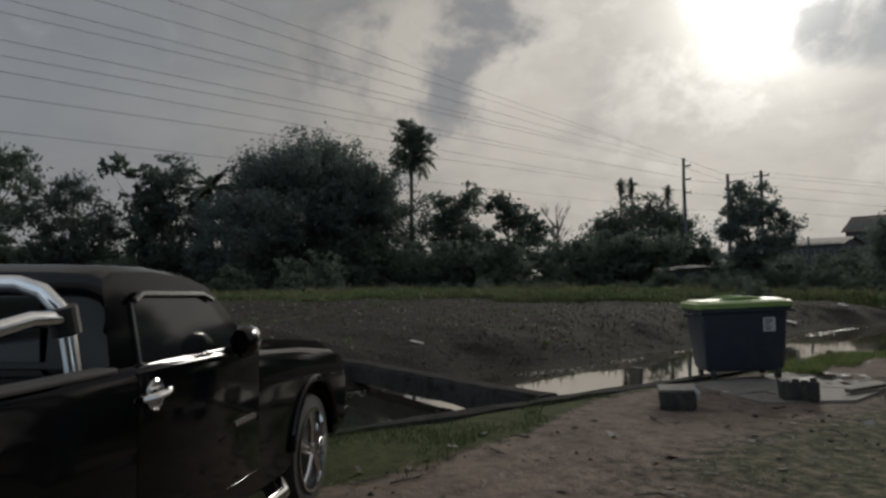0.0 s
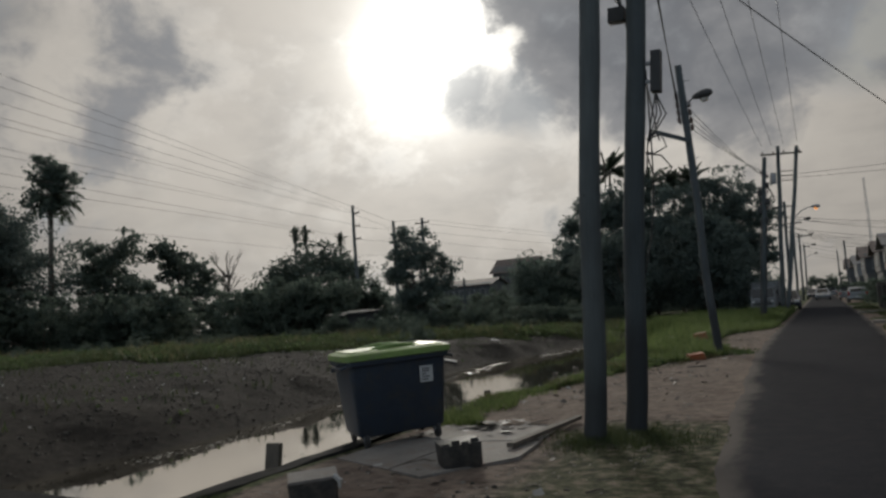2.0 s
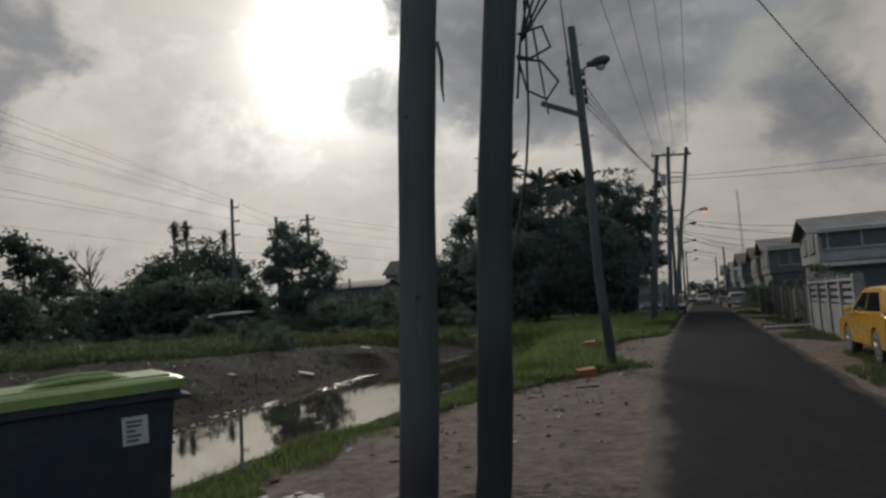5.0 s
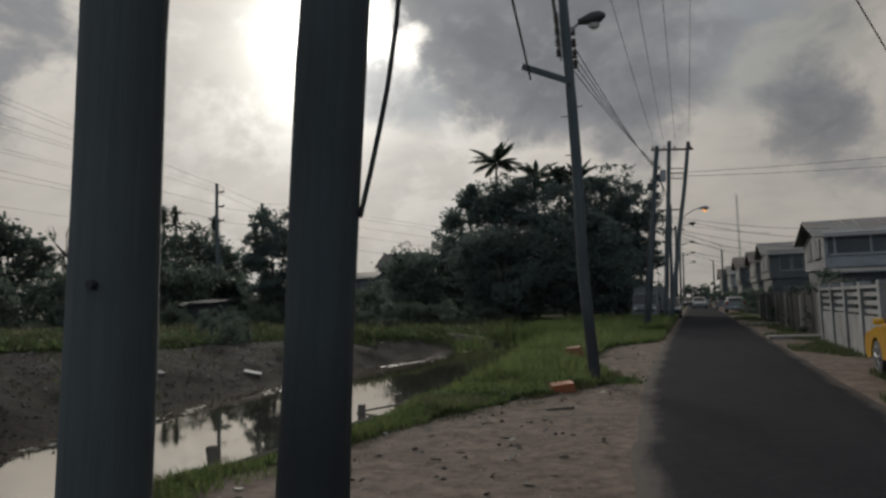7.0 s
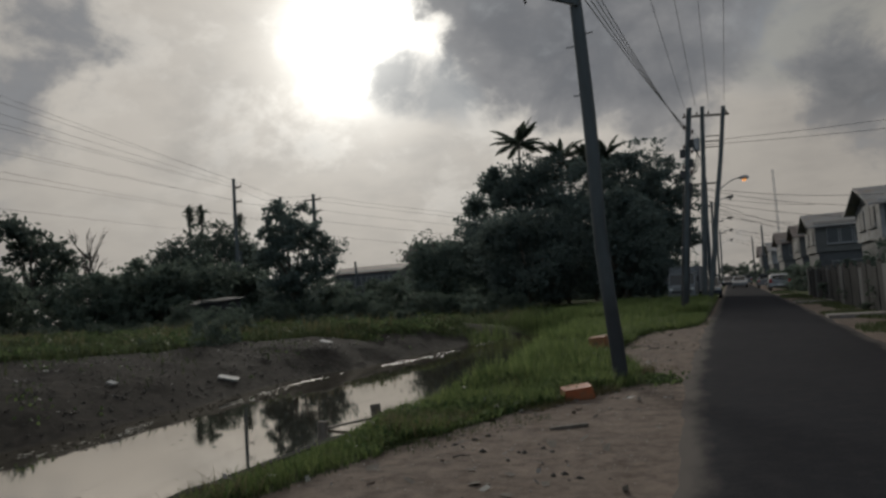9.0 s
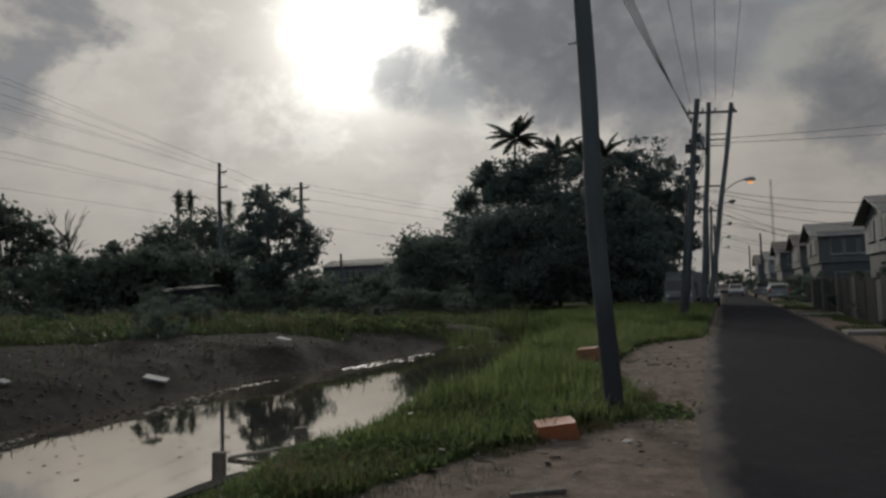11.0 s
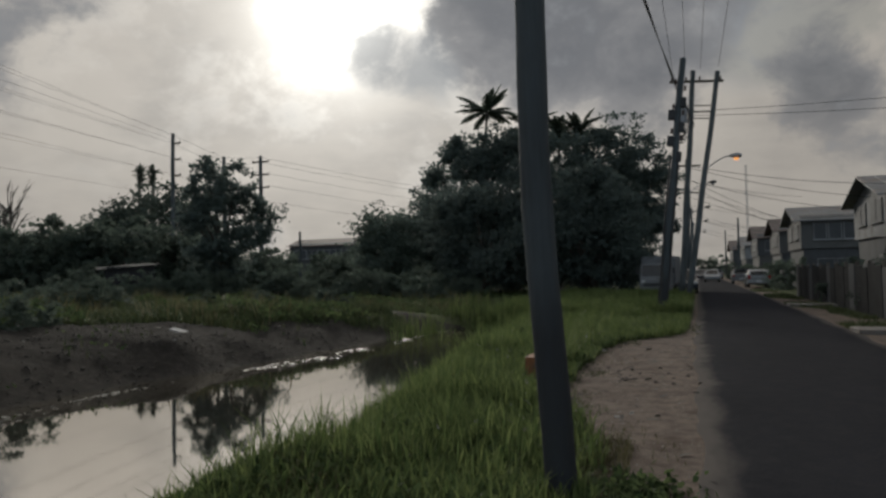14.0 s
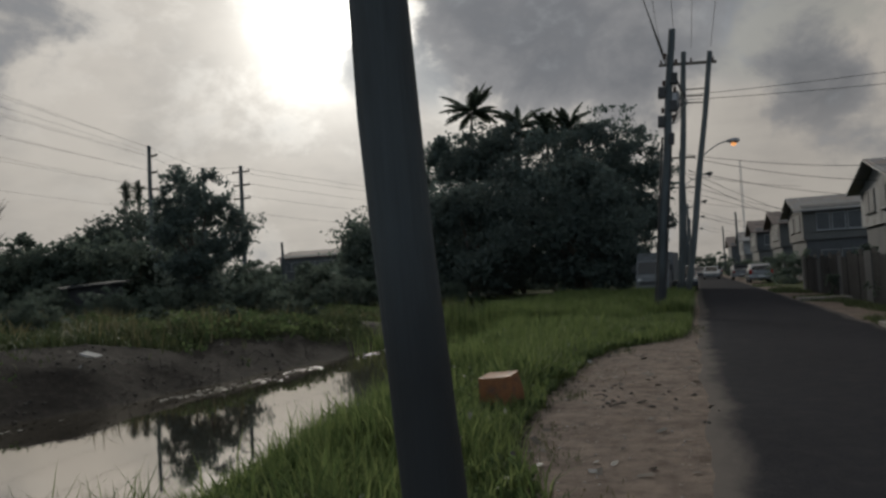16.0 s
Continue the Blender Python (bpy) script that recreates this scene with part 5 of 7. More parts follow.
for z0, x1, y1, z1 in ((5.25, 15, 2.2, 5.35), (5.2, 15, 3.6, 4.75), (5.18, 15, 3.8, 4.6), (5.3, 13, -3.5, 7.2)):
    cable((0.9, 0.6, z0), (x1, y1, z1), 0.12, 0.011, "service_cable", "black service cable crossing the street", "cable", "service cables")
cable((0.8, 0.5, 8.2), (10, 17, 4.3), 0.3, 0.014, "service_cable", "black service cable crossing the street", "cable", "service cables")
cable((0.6, 0.5, 6.5), (9, 20, 3.6), 0.3, 0.010, "service_cable", "black service cable crossing the street", "cable", "service cables")
for z0, x1, y1, z1 in ((6.3, 9.2, 43, 5.1), (6.2, 9.0, 46, 4.8), (5.6, 9.2, 49, 4.4), (5.6, 8.6, 66, 4.6), (5.3, 8.6, 69, 4.4), (8.9, 20, 40, 8.6), (8.7, 20, 42, 8.2)):
    cable((0.8, 42, z0), (x1, y1, z1), 0.22, 0.012, "service_cable", "black service cable crossing the street", "cable", "service cables")
for y in (58, 78, 98):
    for z, zz in ((6.9, 5.0), (6.5, 4.6), (7.6, 6.9)):
        cable((0.4, y, z), (8.6, y + 9, zz), 0.2, 0.014, "service_cable", "black service cable crossing the street", "cable", "service cables", 8)

MAST = thing("radio_mast", "very distant slender lattice radio mast", "mast", Matrix.Translation((28.5, 430, 0)))
_g = Geo()
for _x, _y in ((-0.5, -0.3), (0.5, -0.3), (0, 0.55)):
    _g.tube([(_x, _y, -1), (_x, _y, 59)], 0.12, 4)
part("leg", _g, M_STEEL, MAST)
_g = Geo()
for _k in range(29):
    _g.tube([(-0.5, -0.3, 2 * _k), (0.5, -0.3, 2 * _k + 1)], 0.06, 4)
    _g.tube([(0.5, -0.3, 2 * _k + 1), (-0.5, -0.3, 2 * _k + 2)], 0.06, 4)
part("bracing", _g, M_STEEL, MAST)


# ---- the parked pickup ----
def wheel(root, x, y, r, width, rim_r, out, spokes=5, mat=None):
    """A wheel standing on the ground; out: +1 if its face looks along +x."""
    w = part("wheel", Geo().lathe((x, y, r), (out, 0, 0), [(rim_r, -width), (r * 0.93, -width), (r, -width * 0.8), (r, -width * 0.18), (r * 0.95, -0.01), (rim_r * 1.02, -0.004), (rim_r * 0.99, -0.03)], 36), M_RUBBER, root, "black rubber tyre", True)
    part("rim", Geo().lathe((x, y, r), (out, 0, 0), [(rim_r, -0.03), (rim_r, 0.006), (rim_r * 0.93, 0.006), (rim_r * 0.90, -0.05), (rim_r * 0.86, -0.09), (0.0, -0.10)], 36), mat or M_CHROME, w, "bright rim", True)
    # black disc over the bright rim back, painting the hollow's shade behind the spokes
    part("hollow_shade_disc", Geo().lathe((x, y, r), (out, 0, 0), [(rim_r * 0.90, -0.075), (rim_r * 0.90, -0.055), (0.0, -0.05)], 24), M_BLACKTRIM, w, "flat dark disc standing in for the shaded hollow behind the spokes", True)
    for k in range(spokes):
        a = 2 * math.pi * (k + 0.25) / spokes
        for s in (-0.11, 0.11):
            d0, d1 = Vector((0, math.cos(a + s * 2.0), math.sin(a + s * 2.0))), Vector((0, math.cos(a + s), math.sin(a + s)))
            c = Vector((x, y, r))
            part("spoke", Geo().tube([c + d0 * rim_r * 0.16 + Vector((out * -0.012, 0, 0)), c + d1 * rim_r * 0.6 + Vector((out * -0.008, 0, 0)), c + d1 * rim_r * 0.93 + Vector((out * -0.02, 0, 0))], [0.022, 0.018, 0.022], 6), mat or M_CHROME, w, "", True)
    part("hub", Geo().lathe((x, y, r), (out, 0, 0), [(rim_r * 0.22, -0.05), (rim_r * 0.2, 0.0), (rim_r * 0.13, 0.012), (0.0, 0.014)], 16), mat or M_CHROME, w, "", True)
    return w


def loft(sections):
    """Skin through closed rings of equal count."""
    g = Geo()
    n = len(sections[0])
    vs = [p for s in sections for p in s]
    fs = []
    for i in range(len(sections) - 1):
        for k in range(n):
            a, b = i * n + k, i * n + (k + 1) % n
            fs.append((a, b, b + n, a + n))
    fs += [tuple(reversed(range(n))), tuple(range((len(sections) - 1) * n, len(sections) * n))]
    return g.add(vs, fs)


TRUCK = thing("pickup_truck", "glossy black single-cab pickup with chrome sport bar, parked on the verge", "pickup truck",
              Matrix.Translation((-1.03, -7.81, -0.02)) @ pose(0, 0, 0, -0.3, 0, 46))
TW = 1.78


def mirror_body(outlines):
    """Body shell: for each (inset, outline) a ring on the right, mirrored to the left."""
    rings = []
    for inset, o in outlines:
        rings.append([(-inset, y, z) for y, z in o])
    for inset, o in reversed(outlines):
        rings.append([(-TW + inset, y, z) for y, z in o])
    return loft(rings)


# lower body with wheel arches, front at +y
_low = [(0.74, 0.45), (0.80, 0.62), (0.80, 0.80), (0.66, 0.98)]
_low += [(0.42, 1.05), (-0.2, 1.12), (-0.95, 1.17), (-1.20, 1.20), (-2.62, 1.22), (-2.66, 1.20), (-4.28, 1.20), (-4.30, 0.55), (-3.70, 0.52)]
_low += [(-3.22 + 0.47 * math.cos(a), 0.40 + 0.47 * math.sin(a)) for a in [math.pi * (1 - k / 12) for k in range(13)]]
_low += [(-2.70, 0.40), (-0.55, 0.38)]
_low += [(0.46 * math.cos(a), 0.40 + 0.46 * math.sin(a)) for a in [math.pi * (1 - k / 12) for k in range(13)]]
_low += [(0.52, 0.40)]


def shrink(o, d):
    cy, cz = -1.7, 0.8
    return [(y - d * (1 if y > cy else -1) * 0.5, z - (d if z > 1.0 else 0)) for y, z in o]


part("body", mirror_body([(0.0, shrink(_low, 0.045)), (0.02, shrink(_low, 0.01)), (0.12, _low)]), M_BLACKPAINT, TRUCK, "glossy black bodywork", True)
# bonnet with a raised middle
part("bonnet", loft([[(x, y, z0 + 0.05 * math.sin(math.pi * (-x) / TW)) for x in [-0.12 - (TW - 0.24) * k / 10 for k in range(11)]] + [(x, y, z0 - 0.06) for x in [-TW + 0.12 + (TW - 0.24) * k / 10 for k in range(11)]] for y, z0 in ((0.70, 0.99), (0.60, 1.05), (0.42, 1.095), (-0.2, 1.155), (-0.75, 1.19), (-1.02, 1.205))]), M_BLACKPAINT, TRUCK, "", True)
# cab
_cab = [(-0.98, 1.17), (-1.20, 1.39), (-1.40, 1.525), (-1.58, 1.57), (-1.90, 1.595), (-2.20, 1.592), (-2.265, 1.56), (-2.29, 1.17)]


def tilt_x(z):
    return -0.05 - (z - 1.17) * 0.15


def cab_half(sgn):
    """Rings from the side glass to the roof's middle, on one side of the cab."""
    rings = []
    for inset, rise in ((0.0, 0.0), (0.05, 0.022), (0.20, 0.032)):
        rings.append([(tilt_x(z) - (inset if z > 1.3 else inset * 0.3), y, z + (rise if z > 1.45 else 0.0)) for y, z in _cab])
    return rings if sgn > 0 else [[(-TW - x, y, z) for x, y, z in r] for r in reversed(rings)]


part("cab", loft(cab_half(1) + [[(-TW / 2, y, z + (0.045 if z > 1.45 else 0.0)) for y, z in _cab]] + cab_half(-1)), M_BLACKPAINT, TRUCK, "", True)


def side_panel(pts, off, th=0.012):
    g = Geo()
    a = [(tilt_x(z) + off, y, z) for y, z in pts]
    b = [(tilt_x(z) + off - th, y, z) for y, z in pts]
    n = len(pts)
    return g.add(a + b, [tuple(range(n)), tuple(reversed(range(n, 2 * n)))] + [(i, i + n, (i + 1) % n + n, (i + 1) % n) for i in range(n)])


_win = [(-1.12, 1.20), (-1.17, 1.25), (-1.41, 1.45), (-1.50, 1.478), (-2.04, 1.488), (-2.10, 1.46), (-2.09, 1.215), (-2.04, 1.20)]
DOOR = part("door", Geo().box(-0.035, -2.19, 0.5, 0.004, -0.98, 1.19, None, 0.012), M_BLACKPAINT, TRUCK, "", True)
part("window", side_panel(_win, 0.006), M_GLASS, DOOR, "dark tinted window with a faint reflection")
for _a, _b in zip(_win[5:8], _win[6:8] + _win[:1]):
    part("chrome_strip", Geo().tube([(tilt_x(_a[1]) + 0.008, *_a), (tilt_x(_b[1]) + 0.008, *_b)], 0.008, 5), M_CHROME, DOOR)
part("rain_guard", Geo().tube([(tilt_x(z) + 0.02, y, z + 0.012) for y, z in _win[2:6]], 0.014, 6), M_BLACKTRIM, DOOR, "dark rain guard over the window", True)
HAND = part("handle", Geo().lathe((0.006, -2.07, 1.085), (1, 0, 0), [(0.0, 0.002), (0.052, 0.002), (0.058, 0.008), (0.066, 0.004), (0.067, 0.0)], 20), M_CHROME, DOOR, "chrome handle bowl", True)
part("grip", Geo().tube([(0.012, -2.17, 1.078), (0.04, -2.14, 1.083), (0.044, -2.04, 1.092), (0.036, -2.00, 1.097), (0.012, -1.98, 1.098)], [0.012, 0.017, 0.016, 0.014, 0.01], 8), M_CHROME, HAND, "chrome pull grip", True)
for k in range(6):
    part("emblem_bar", Geo().box(0.005, -1.30 + 0.045 * k, 0.80, 0.010, -1.27 + 0.045 * k, 0.825), M_CHROME, DOOR, "small chrome emblem bar")
# the windscreen, mirrors, pillar trim and sport bar
part("windscreen", Geo().add([(-0.16, -1.005, 1.225), (-TW + 0.16, -1.005, 1.225), (-TW + 0.20, -1.385, 1.535), (-0.20, -1.385, 1.535)], [(0, 1, 2, 3)]), M_GLASS, TRUCK)
MIR = part("mirror", loft([[(0.05 + 0.066 * math.cos(a) * w + 0.03, y, 1.245 + 0.085 * math.sin(a) * w) for a in [2 * math.pi * k / 14 for k in range(14)]] for y, w in ((-1.42, 0.75), (-1.38, 1.0), (-1.30, 0.95), (-1.24, 0.6))]), M_BLACKPAINT, TRUCK, "black door mirror with a chrome cap", True)
part("mirror_cap", loft([[(0.05 + 0.069 * math.cos(a) * w + 0.03, y, 1.245 + 0.089 * math.sin(a) * w) for a in [2 * math.pi * k / 14 for k in range(14)]] for y, w in ((-1.34, 0.98), (-1.29, 0.96), (-1.23, 0.6))]), M_CHROME, MIR, "chrome mirror cap", True)
part("mirror_arm", Geo().tube([(-0.07, -1.25, 1.2), (0.04, -1.33, 1.21)], 0.022, 6), M_BLACKTRIM, MIR)
_hoop = [(-0.10, -2.430, 1.18), (-0.125, -2.445, 1.38), (-0.155, -2.455, 1.46), (-0.21, -2.460, 1.515), (-0.30, -2.465, 1.545), (-TW / 2, -2.470, 1.56)]
part("sport_bar", Geo().tube(_hoop + [(-TW - x, y, z) for x, y, z in reversed(_hoop[:-1])], 0.032, 16), M_CHROME, TRUCK, "fat chrome sport bar hoop", True)
for _x in (-0.13, -TW + 0.13):
    part("sport_bar", Geo().tube([(_x, -2.460, 1.415), (_x, -2.630, 1.42), (_x, -2.830, 1.385), (_x, -3.02, 1.31), (_x, -3.20, 1.20)], 0.030, 16), M_CHROME, TRUCK, "chrome brace of the sport bar", True)
    part("clamp", Geo().tube([(_x, -2.435, 1.36), (_x - 0.004, -2.460, 1.46)], 0.052, 16), M_BLACKTRIM, TRUCK)
part("rear_window", Geo().box(-TW + 0.34, -2.302, 1.24, -0.34, -2.293, 1.50, None, 0.003), M_GLASS, TRUCK)
part("bed_rail", Geo().box(-0.10, -4.28, 1.20, 0.0, -2.32, 1.225, None, 0.010), M_RUBBER, TRUCK, "black bed rail")
# lamps, bumper, flares, side step
for _x in (-0.06, -TW + 0.34):
    part("headlight", Geo().box(_x - 0.28, 0.55, 0.82, _x, 0.81, 0.98, None, 0.04), M_LAMPGLASS, TRUCK, "clear wrap-round headlight", True)
part("grille", Geo().box(-TW + 0.4, 0.72, 0.66, -0.4, 0.83, 0.96, None, 0.03), M_BLACKTRIM, TRUCK)
part("bumper", Geo().box(-TW + 0.02, 0.56, 0.44, -0.01, 0.93, 0.66, None, 0.06), M_BLACKPAINT, TRUCK, "black front bumper", True)
part("number_plate", Geo().box(-1.08, 0.925, 0.5, -0.7, 0.94, 0.62), M_PAPER, TRUCK)
for _cy in (0.0, -3.22):
    part("wheel_flare", Geo().tube([(0.008, _cy + 0.48 * math.cos(a), 0.40 + 0.48 * math.sin(a)) for a in [math.pi * (0.05 + 0.9 * k / 14) for k in range(15)]], 0.026, 7), M_BLACKPAINT, TRUCK, "", True)
part("side_step", Geo().tube([(-0.02, -0.62, 0.33), (0.05, -0.72, 0.30), (0.05, -2.5, 0.30), (-0.02, -2.62, 0.33)], 0.035, 10), M_CHROME, TRUCK, "chrome tube side step", True)
part("antenna", Geo().tube([(-0.2, -0.9, 1.18), (-0.2, -0.95, 1.26)], 0.006, 5), M_BLACKTRIM, TRUCK)
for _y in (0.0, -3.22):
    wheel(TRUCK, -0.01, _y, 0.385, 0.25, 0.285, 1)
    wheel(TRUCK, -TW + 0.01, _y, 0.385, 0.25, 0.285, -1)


# ---- the refuse container on the kerb ----
BIN = thing("refuse_bin", "large dark grey wheeled refuse bin with green lid on the kerb", "refuse bin",
            Matrix.Translation((-2.50, -0.12, 0.02)) @ pose(0, 0, 0, 0, -2.0, 50))


def rect_ring(hx, hy, z, r, n=4):
    pts = []
    for cx, cy, a0 in ((hx - r, hy - r, 0), (-hx + r, hy - r, 90), (-hx + r, -hy + r, 180), (hx - r, -hy + r, 270)):
        for k in range(n + 1):
            a = radians(a0 + 90 * k / n)
            pts.append((cx + r * math.cos(a), cy + r * math.sin(a), z))
    return pts


part("body", loft([rect_ring(0.53, 0.34, 0.13, 0.07), rect_ring(0.555, 0.365, 0.17, 0.07), rect_ring(0.62, 0.43, 0.94, 0.07), rect_ring(0.625, 0.435, 0.98, 0.07), rect_ring(0.665, 0.475, 1.00, 0.07), rect_ring(0.668, 0.478, 1.07, 0.07)]), M_BINGREY, BIN, "dark blue-grey tapered plastic tub", True)
LID = part("lid", loft([rect_ring(0.655, 0.47, 1.05, 0.08), rect_ring(0.685, 0.50, 1.06, 0.08), rect_ring(0.688, 0.503, 1.125, 0.08), rect_ring(0.66, 0.475, 1.145, 0.08), rect_ring(0.33, 0.30, 1.175, 0.08)]), M_BINGREEN, BIN, "faded green lid", True)
for _sy in (-0.30, 0.30):
    part("lid_grip", Geo().tube([(-0.36, _sy, 1.150), (-0.22, _sy * 1.02, 1.185), (0.0, _sy * 1.03, 1.198), (0.22, _sy * 1.02, 1.185), (0.36, _sy, 1.150)], [0.018, 0.022, 0.024, 0.022, 0.018], 8), M_BINGREEN, LID, "raised bowed lid grip", True)
part("lid_panel", Geo().box(-0.60, -0.40, 1.146, -0.05, 0.40, 1.168, None, 0.010), M_BINGREEN, LID)
part("lid_panel", Geo().box(0.05, -0.40, 1.146, 0.60, 0.40, 1.168, None, 0.010), M_BINGREEN, LID)
for _sx in (-1, 1):
    part("trunnion", Geo().lathe((_sx * 0.66, 0, 0.96), (_sx, 0, 0), [(0.0, 0.09), (0.03, 0.09), (0.03, 0.0), (0.06, 0.0)], 12), M_BINGREY, BIN, "", True)
    part("corner_handle", Geo().tube([(_sx * 0.655, -0.40, 1.00), (_sx * 0.72, -0.38, 0.985), (_sx * 0.735, -0.20, 0.98), (_sx * 0.72, -0.04, 0.985), (_sx * 0.655, -0.02, 1.0)], 0.018, 8), M_BINGREY, BIN, "", True)
    for _sy in (-1, 1):
        _c = part("castor", Geo().lathe((_sx * 0.46 - 0.03, _sy * 0.31, 0.085), (1, 0, 0), [(0.0, 0.0), (0.06, 0.0), (0.095, 0.005), (0.095, 0.045), (0.06, 0.05), (0.0, 0.05)], 18), M_RUBBER, BIN, "black castor wheel", True)
        part("fork", Geo().box(_sx * 0.46 - 0.045, _sy * 0.31 - 0.03, 0.08, _sx * 0.46 - 0.035, _sy * 0.31 + 0.03, 0.20).box(_sx * 0.46 + 0.025, _sy * 0.31 - 0.03, 0.08, _sx * 0.46 + 0.035, _sy * 0.31 + 0.03, 0.20), M_STEEL, _c)
for _z in (0.42, 0.66):
    part("rib", Geo().box(-0.555 - 0.07 * _z, -0.366 - 0.083 * (_z - 0.17), _z, 0.555 + 0.07 * _z, -0.352 - 0.083 * (_z - 0.17), _z + 0.018, None, 0.004), M_BINGREY, BIN)
_lm = pose(0.34, -0.4285, 0.80, 90, 0, 0) @ pose(0, 0, 0, 4.8, 0, 0)
NOTE = part("label", Geo().box(-0.085, -0.10, 0.0, 0.085, 0.10, 0.006, _lm), M_PAPER, BIN, "white printed notice")
for _k, (_w, _z) in enumerate(((0.11, 0.065), (0.10, 0.035), (0.06, 0.0), (0.10, -0.035), (0.08, -0.068))):
    part("print_bar", Geo().box(-0.06, _z - 0.009, 0.006, -0.06 + _w, _z + 0.009, 0.008, _lm), M_INK, NOTE, "dark line of print")


# ---- vehicles further on ----
def saloon(name, label, paint, x, y, yaw, L=4.2, W=1.66, H=1.45, hatch=True, van=False):
    """A parked car, nose towards its own +y."""
    root = thing(name, label, "car", Matrix.Translation((x, y, 0.02)) @ pose(0, 0, 0, 0, 0, yaw), "parked cars")
    h = L / 2
    wb = L * 0.30
    wr = 0.31
    low = [(h, 0.35), (h, 0.62), (h - 0.12, 0.72), (h - 0.95, 0.88 if not van else 1.0), (-h + 0.25, 0.93), (-h + 0.02, 0.86), (-h, 0.45), (-h + 0.1, 0.28)]
    for c in (-wb, wb):
        low += [(c + 0.37 * math.cos(a), wr + 0.37 * math.sin(a)) for a in [math.pi * (1 - k / 8) for k in range(9)]]
    low += [(h - 0.1, 0.26)]
    sec = []
    for ins, sh in ((0.0, 0.03), (0.05, 0.0), (W - 0.05, 0.0), (W, 0.03)):
        sec.append([(W / 2 - ins, p - (sh if p > 0 else -sh), q) for p, q in low])
    part("body", loft(sec), paint, root, "", True)
    roof = [(h - 1.0, 0.86), (h - 1.75, H - 0.04), (h - 2.1, H), (-h + 0.75, H), (-h + (0.35 if hatch else 0.9), H - 0.12), (-h + (0.08 if hatch else 0.45), 0.9)]
    sec = []
    for ins, top in ((0.05, 0.13), (0.09, 0.17), (W - 0.09, 0.17), (W - 0.05, 0.13)):
        s = 1 if ins < W / 2 else -1
        sec.append([(W / 2 - ins - (s * top if q > 1.1 else 0), p, q - (0.03 if q > 1.1 and top < 0.15 else 0)) for p, q in roof])
    part("cabin", loft(sec), paint, root, "", True)
    for s in (-1, 1):
        def sx(q):
            return s * (W / 2 - 0.046 - max(0, (q - 0.9) / (H - 0.93)) * 0.135)
        for o in ([(h - 1.25, 0.94), (h - 1.8, H - 0.12), (h - 2.25, H - 0.11), (h - 2.25, 0.94)], [(h - 2.33, 0.94), (h - 2.33, H - 0.11), (-h + 0.85, H - 0.11), (-h + 0.5, 0.96)]):
            part("window", Geo().add([(sx(q), p, q) for p, q in o] + [(sx(q) - s * 0.01, p, q) for p, q in o], [(0, 1, 2, 3), (4, 5, 6, 7), (0, 4, 5, 1), (1, 5, 6, 2), (2, 6, 7, 3), (3, 7, 4, 0)]), M_GLASS, root, "dark window")
        for c in (-wb, wb):
            wheel(root, s * (W / 2 - 0.01), c, wr, 0.2, 0.20, s, 5, M_STEEL)
        part("tail_light", Geo().box(s * (W / 2 - 0.12) - 0.09, -h - 0.005, 0.66, s * (W / 2 - 0.12) + 0.09, -h + 0.16, 0.98 if hatch else 0.84, None, 0.02), M_REDLENS, root, "red tail light", True)
        part("headlight", Geo().box(s * (W / 2 - 0.22) - 0.18, h - 0.2, 0.58, s * (W / 2 - 0.22) + 0.18, h + 0.005, 0.72, None, 0.03), M_LAMPGLASS, root, "", True)
        part("door_mirror", Geo().box(s * (W / 2 + 0.06) - 0.08, h - 1.42, 0.92, s * (W / 2 + 0.06) + 0.08, h - 1.30, 1.04, None, 0.03), paint, root, "", True)
    yb, yt = -h + (0.08 if hatch else 0.45), -h + (0.35 if hatch else 0.9)
    part("rear_window", Geo().add([(-W / 2 + 0.2, yb - 0.0, 0.97), (W / 2 - 0.2, yb - 0.0, 0.97), (W / 2 - 0.28, yt - 0.03, H - 0.15), (-W / 2 + 0.28, yt - 0.03, H - 0.15)], [(0, 1, 2, 3)]), M_GLASS, root)
    part("windscreen", Geo().add([(-W / 2 + 0.17, h - 1.04, 0.92), (W / 2 - 0.17, h - 1.04, 0.92), (W / 2 - 0.27, h - 1.70, H - 0.07), (-W / 2 + 0.27, h - 1.70, H - 0.07)], [(0, 1, 2, 3)]), M_GLASS, root)
    part("bumper", Geo().box(-W / 2 + 0.04, -h - 0.06, 0.34, W / 2 - 0.04, -h + 0.12, 0.58, None, 0.05), paint, root, "", True)
    part("number_plate", Geo().box(-0.22, -h - 0.07, 0.45, 0.22, -h - 0.055, 0.55), M_PAPER, root)
    return root


saloon("hatchback", "bright yellow taxi hatchback parked on the house side", M_YELLOW, 5.62, 11.8, 1.0, 3.9, 1.66, 1.41)
saloon("estate_car", "white estate car parked on the street", M_WHITEPAINT, 5.2, 66.0, 0, 4.2, 1.62, 1.38)
saloon("saloon_car", "pale car further along the street", M_SILVER, 4.9, 82.0, 0, 4.2, 1.66, 1.42, False)
saloon("saloon_car", "pale car facing down the street", M_WHITEPAINT, 2.5, 92.0, 180, 4.2, 1.66, 1.42, False)
saloon("saloon_car", "dark car on the verge behind the truck", M_DARKPAINT, 0.1, 54.0, 180, 4.2, 1.66, 1.5)
saloon("saloon_car", "small distant dark car", M_DARKPAINT, 1.3, 108.0, 180, 4.2, 1.66, 1.45, False)
saloon("saloon_car", "small distant pale car", M_SILVER, 3.7, 118.0, 0, 4.2, 1.66, 1.45, False)

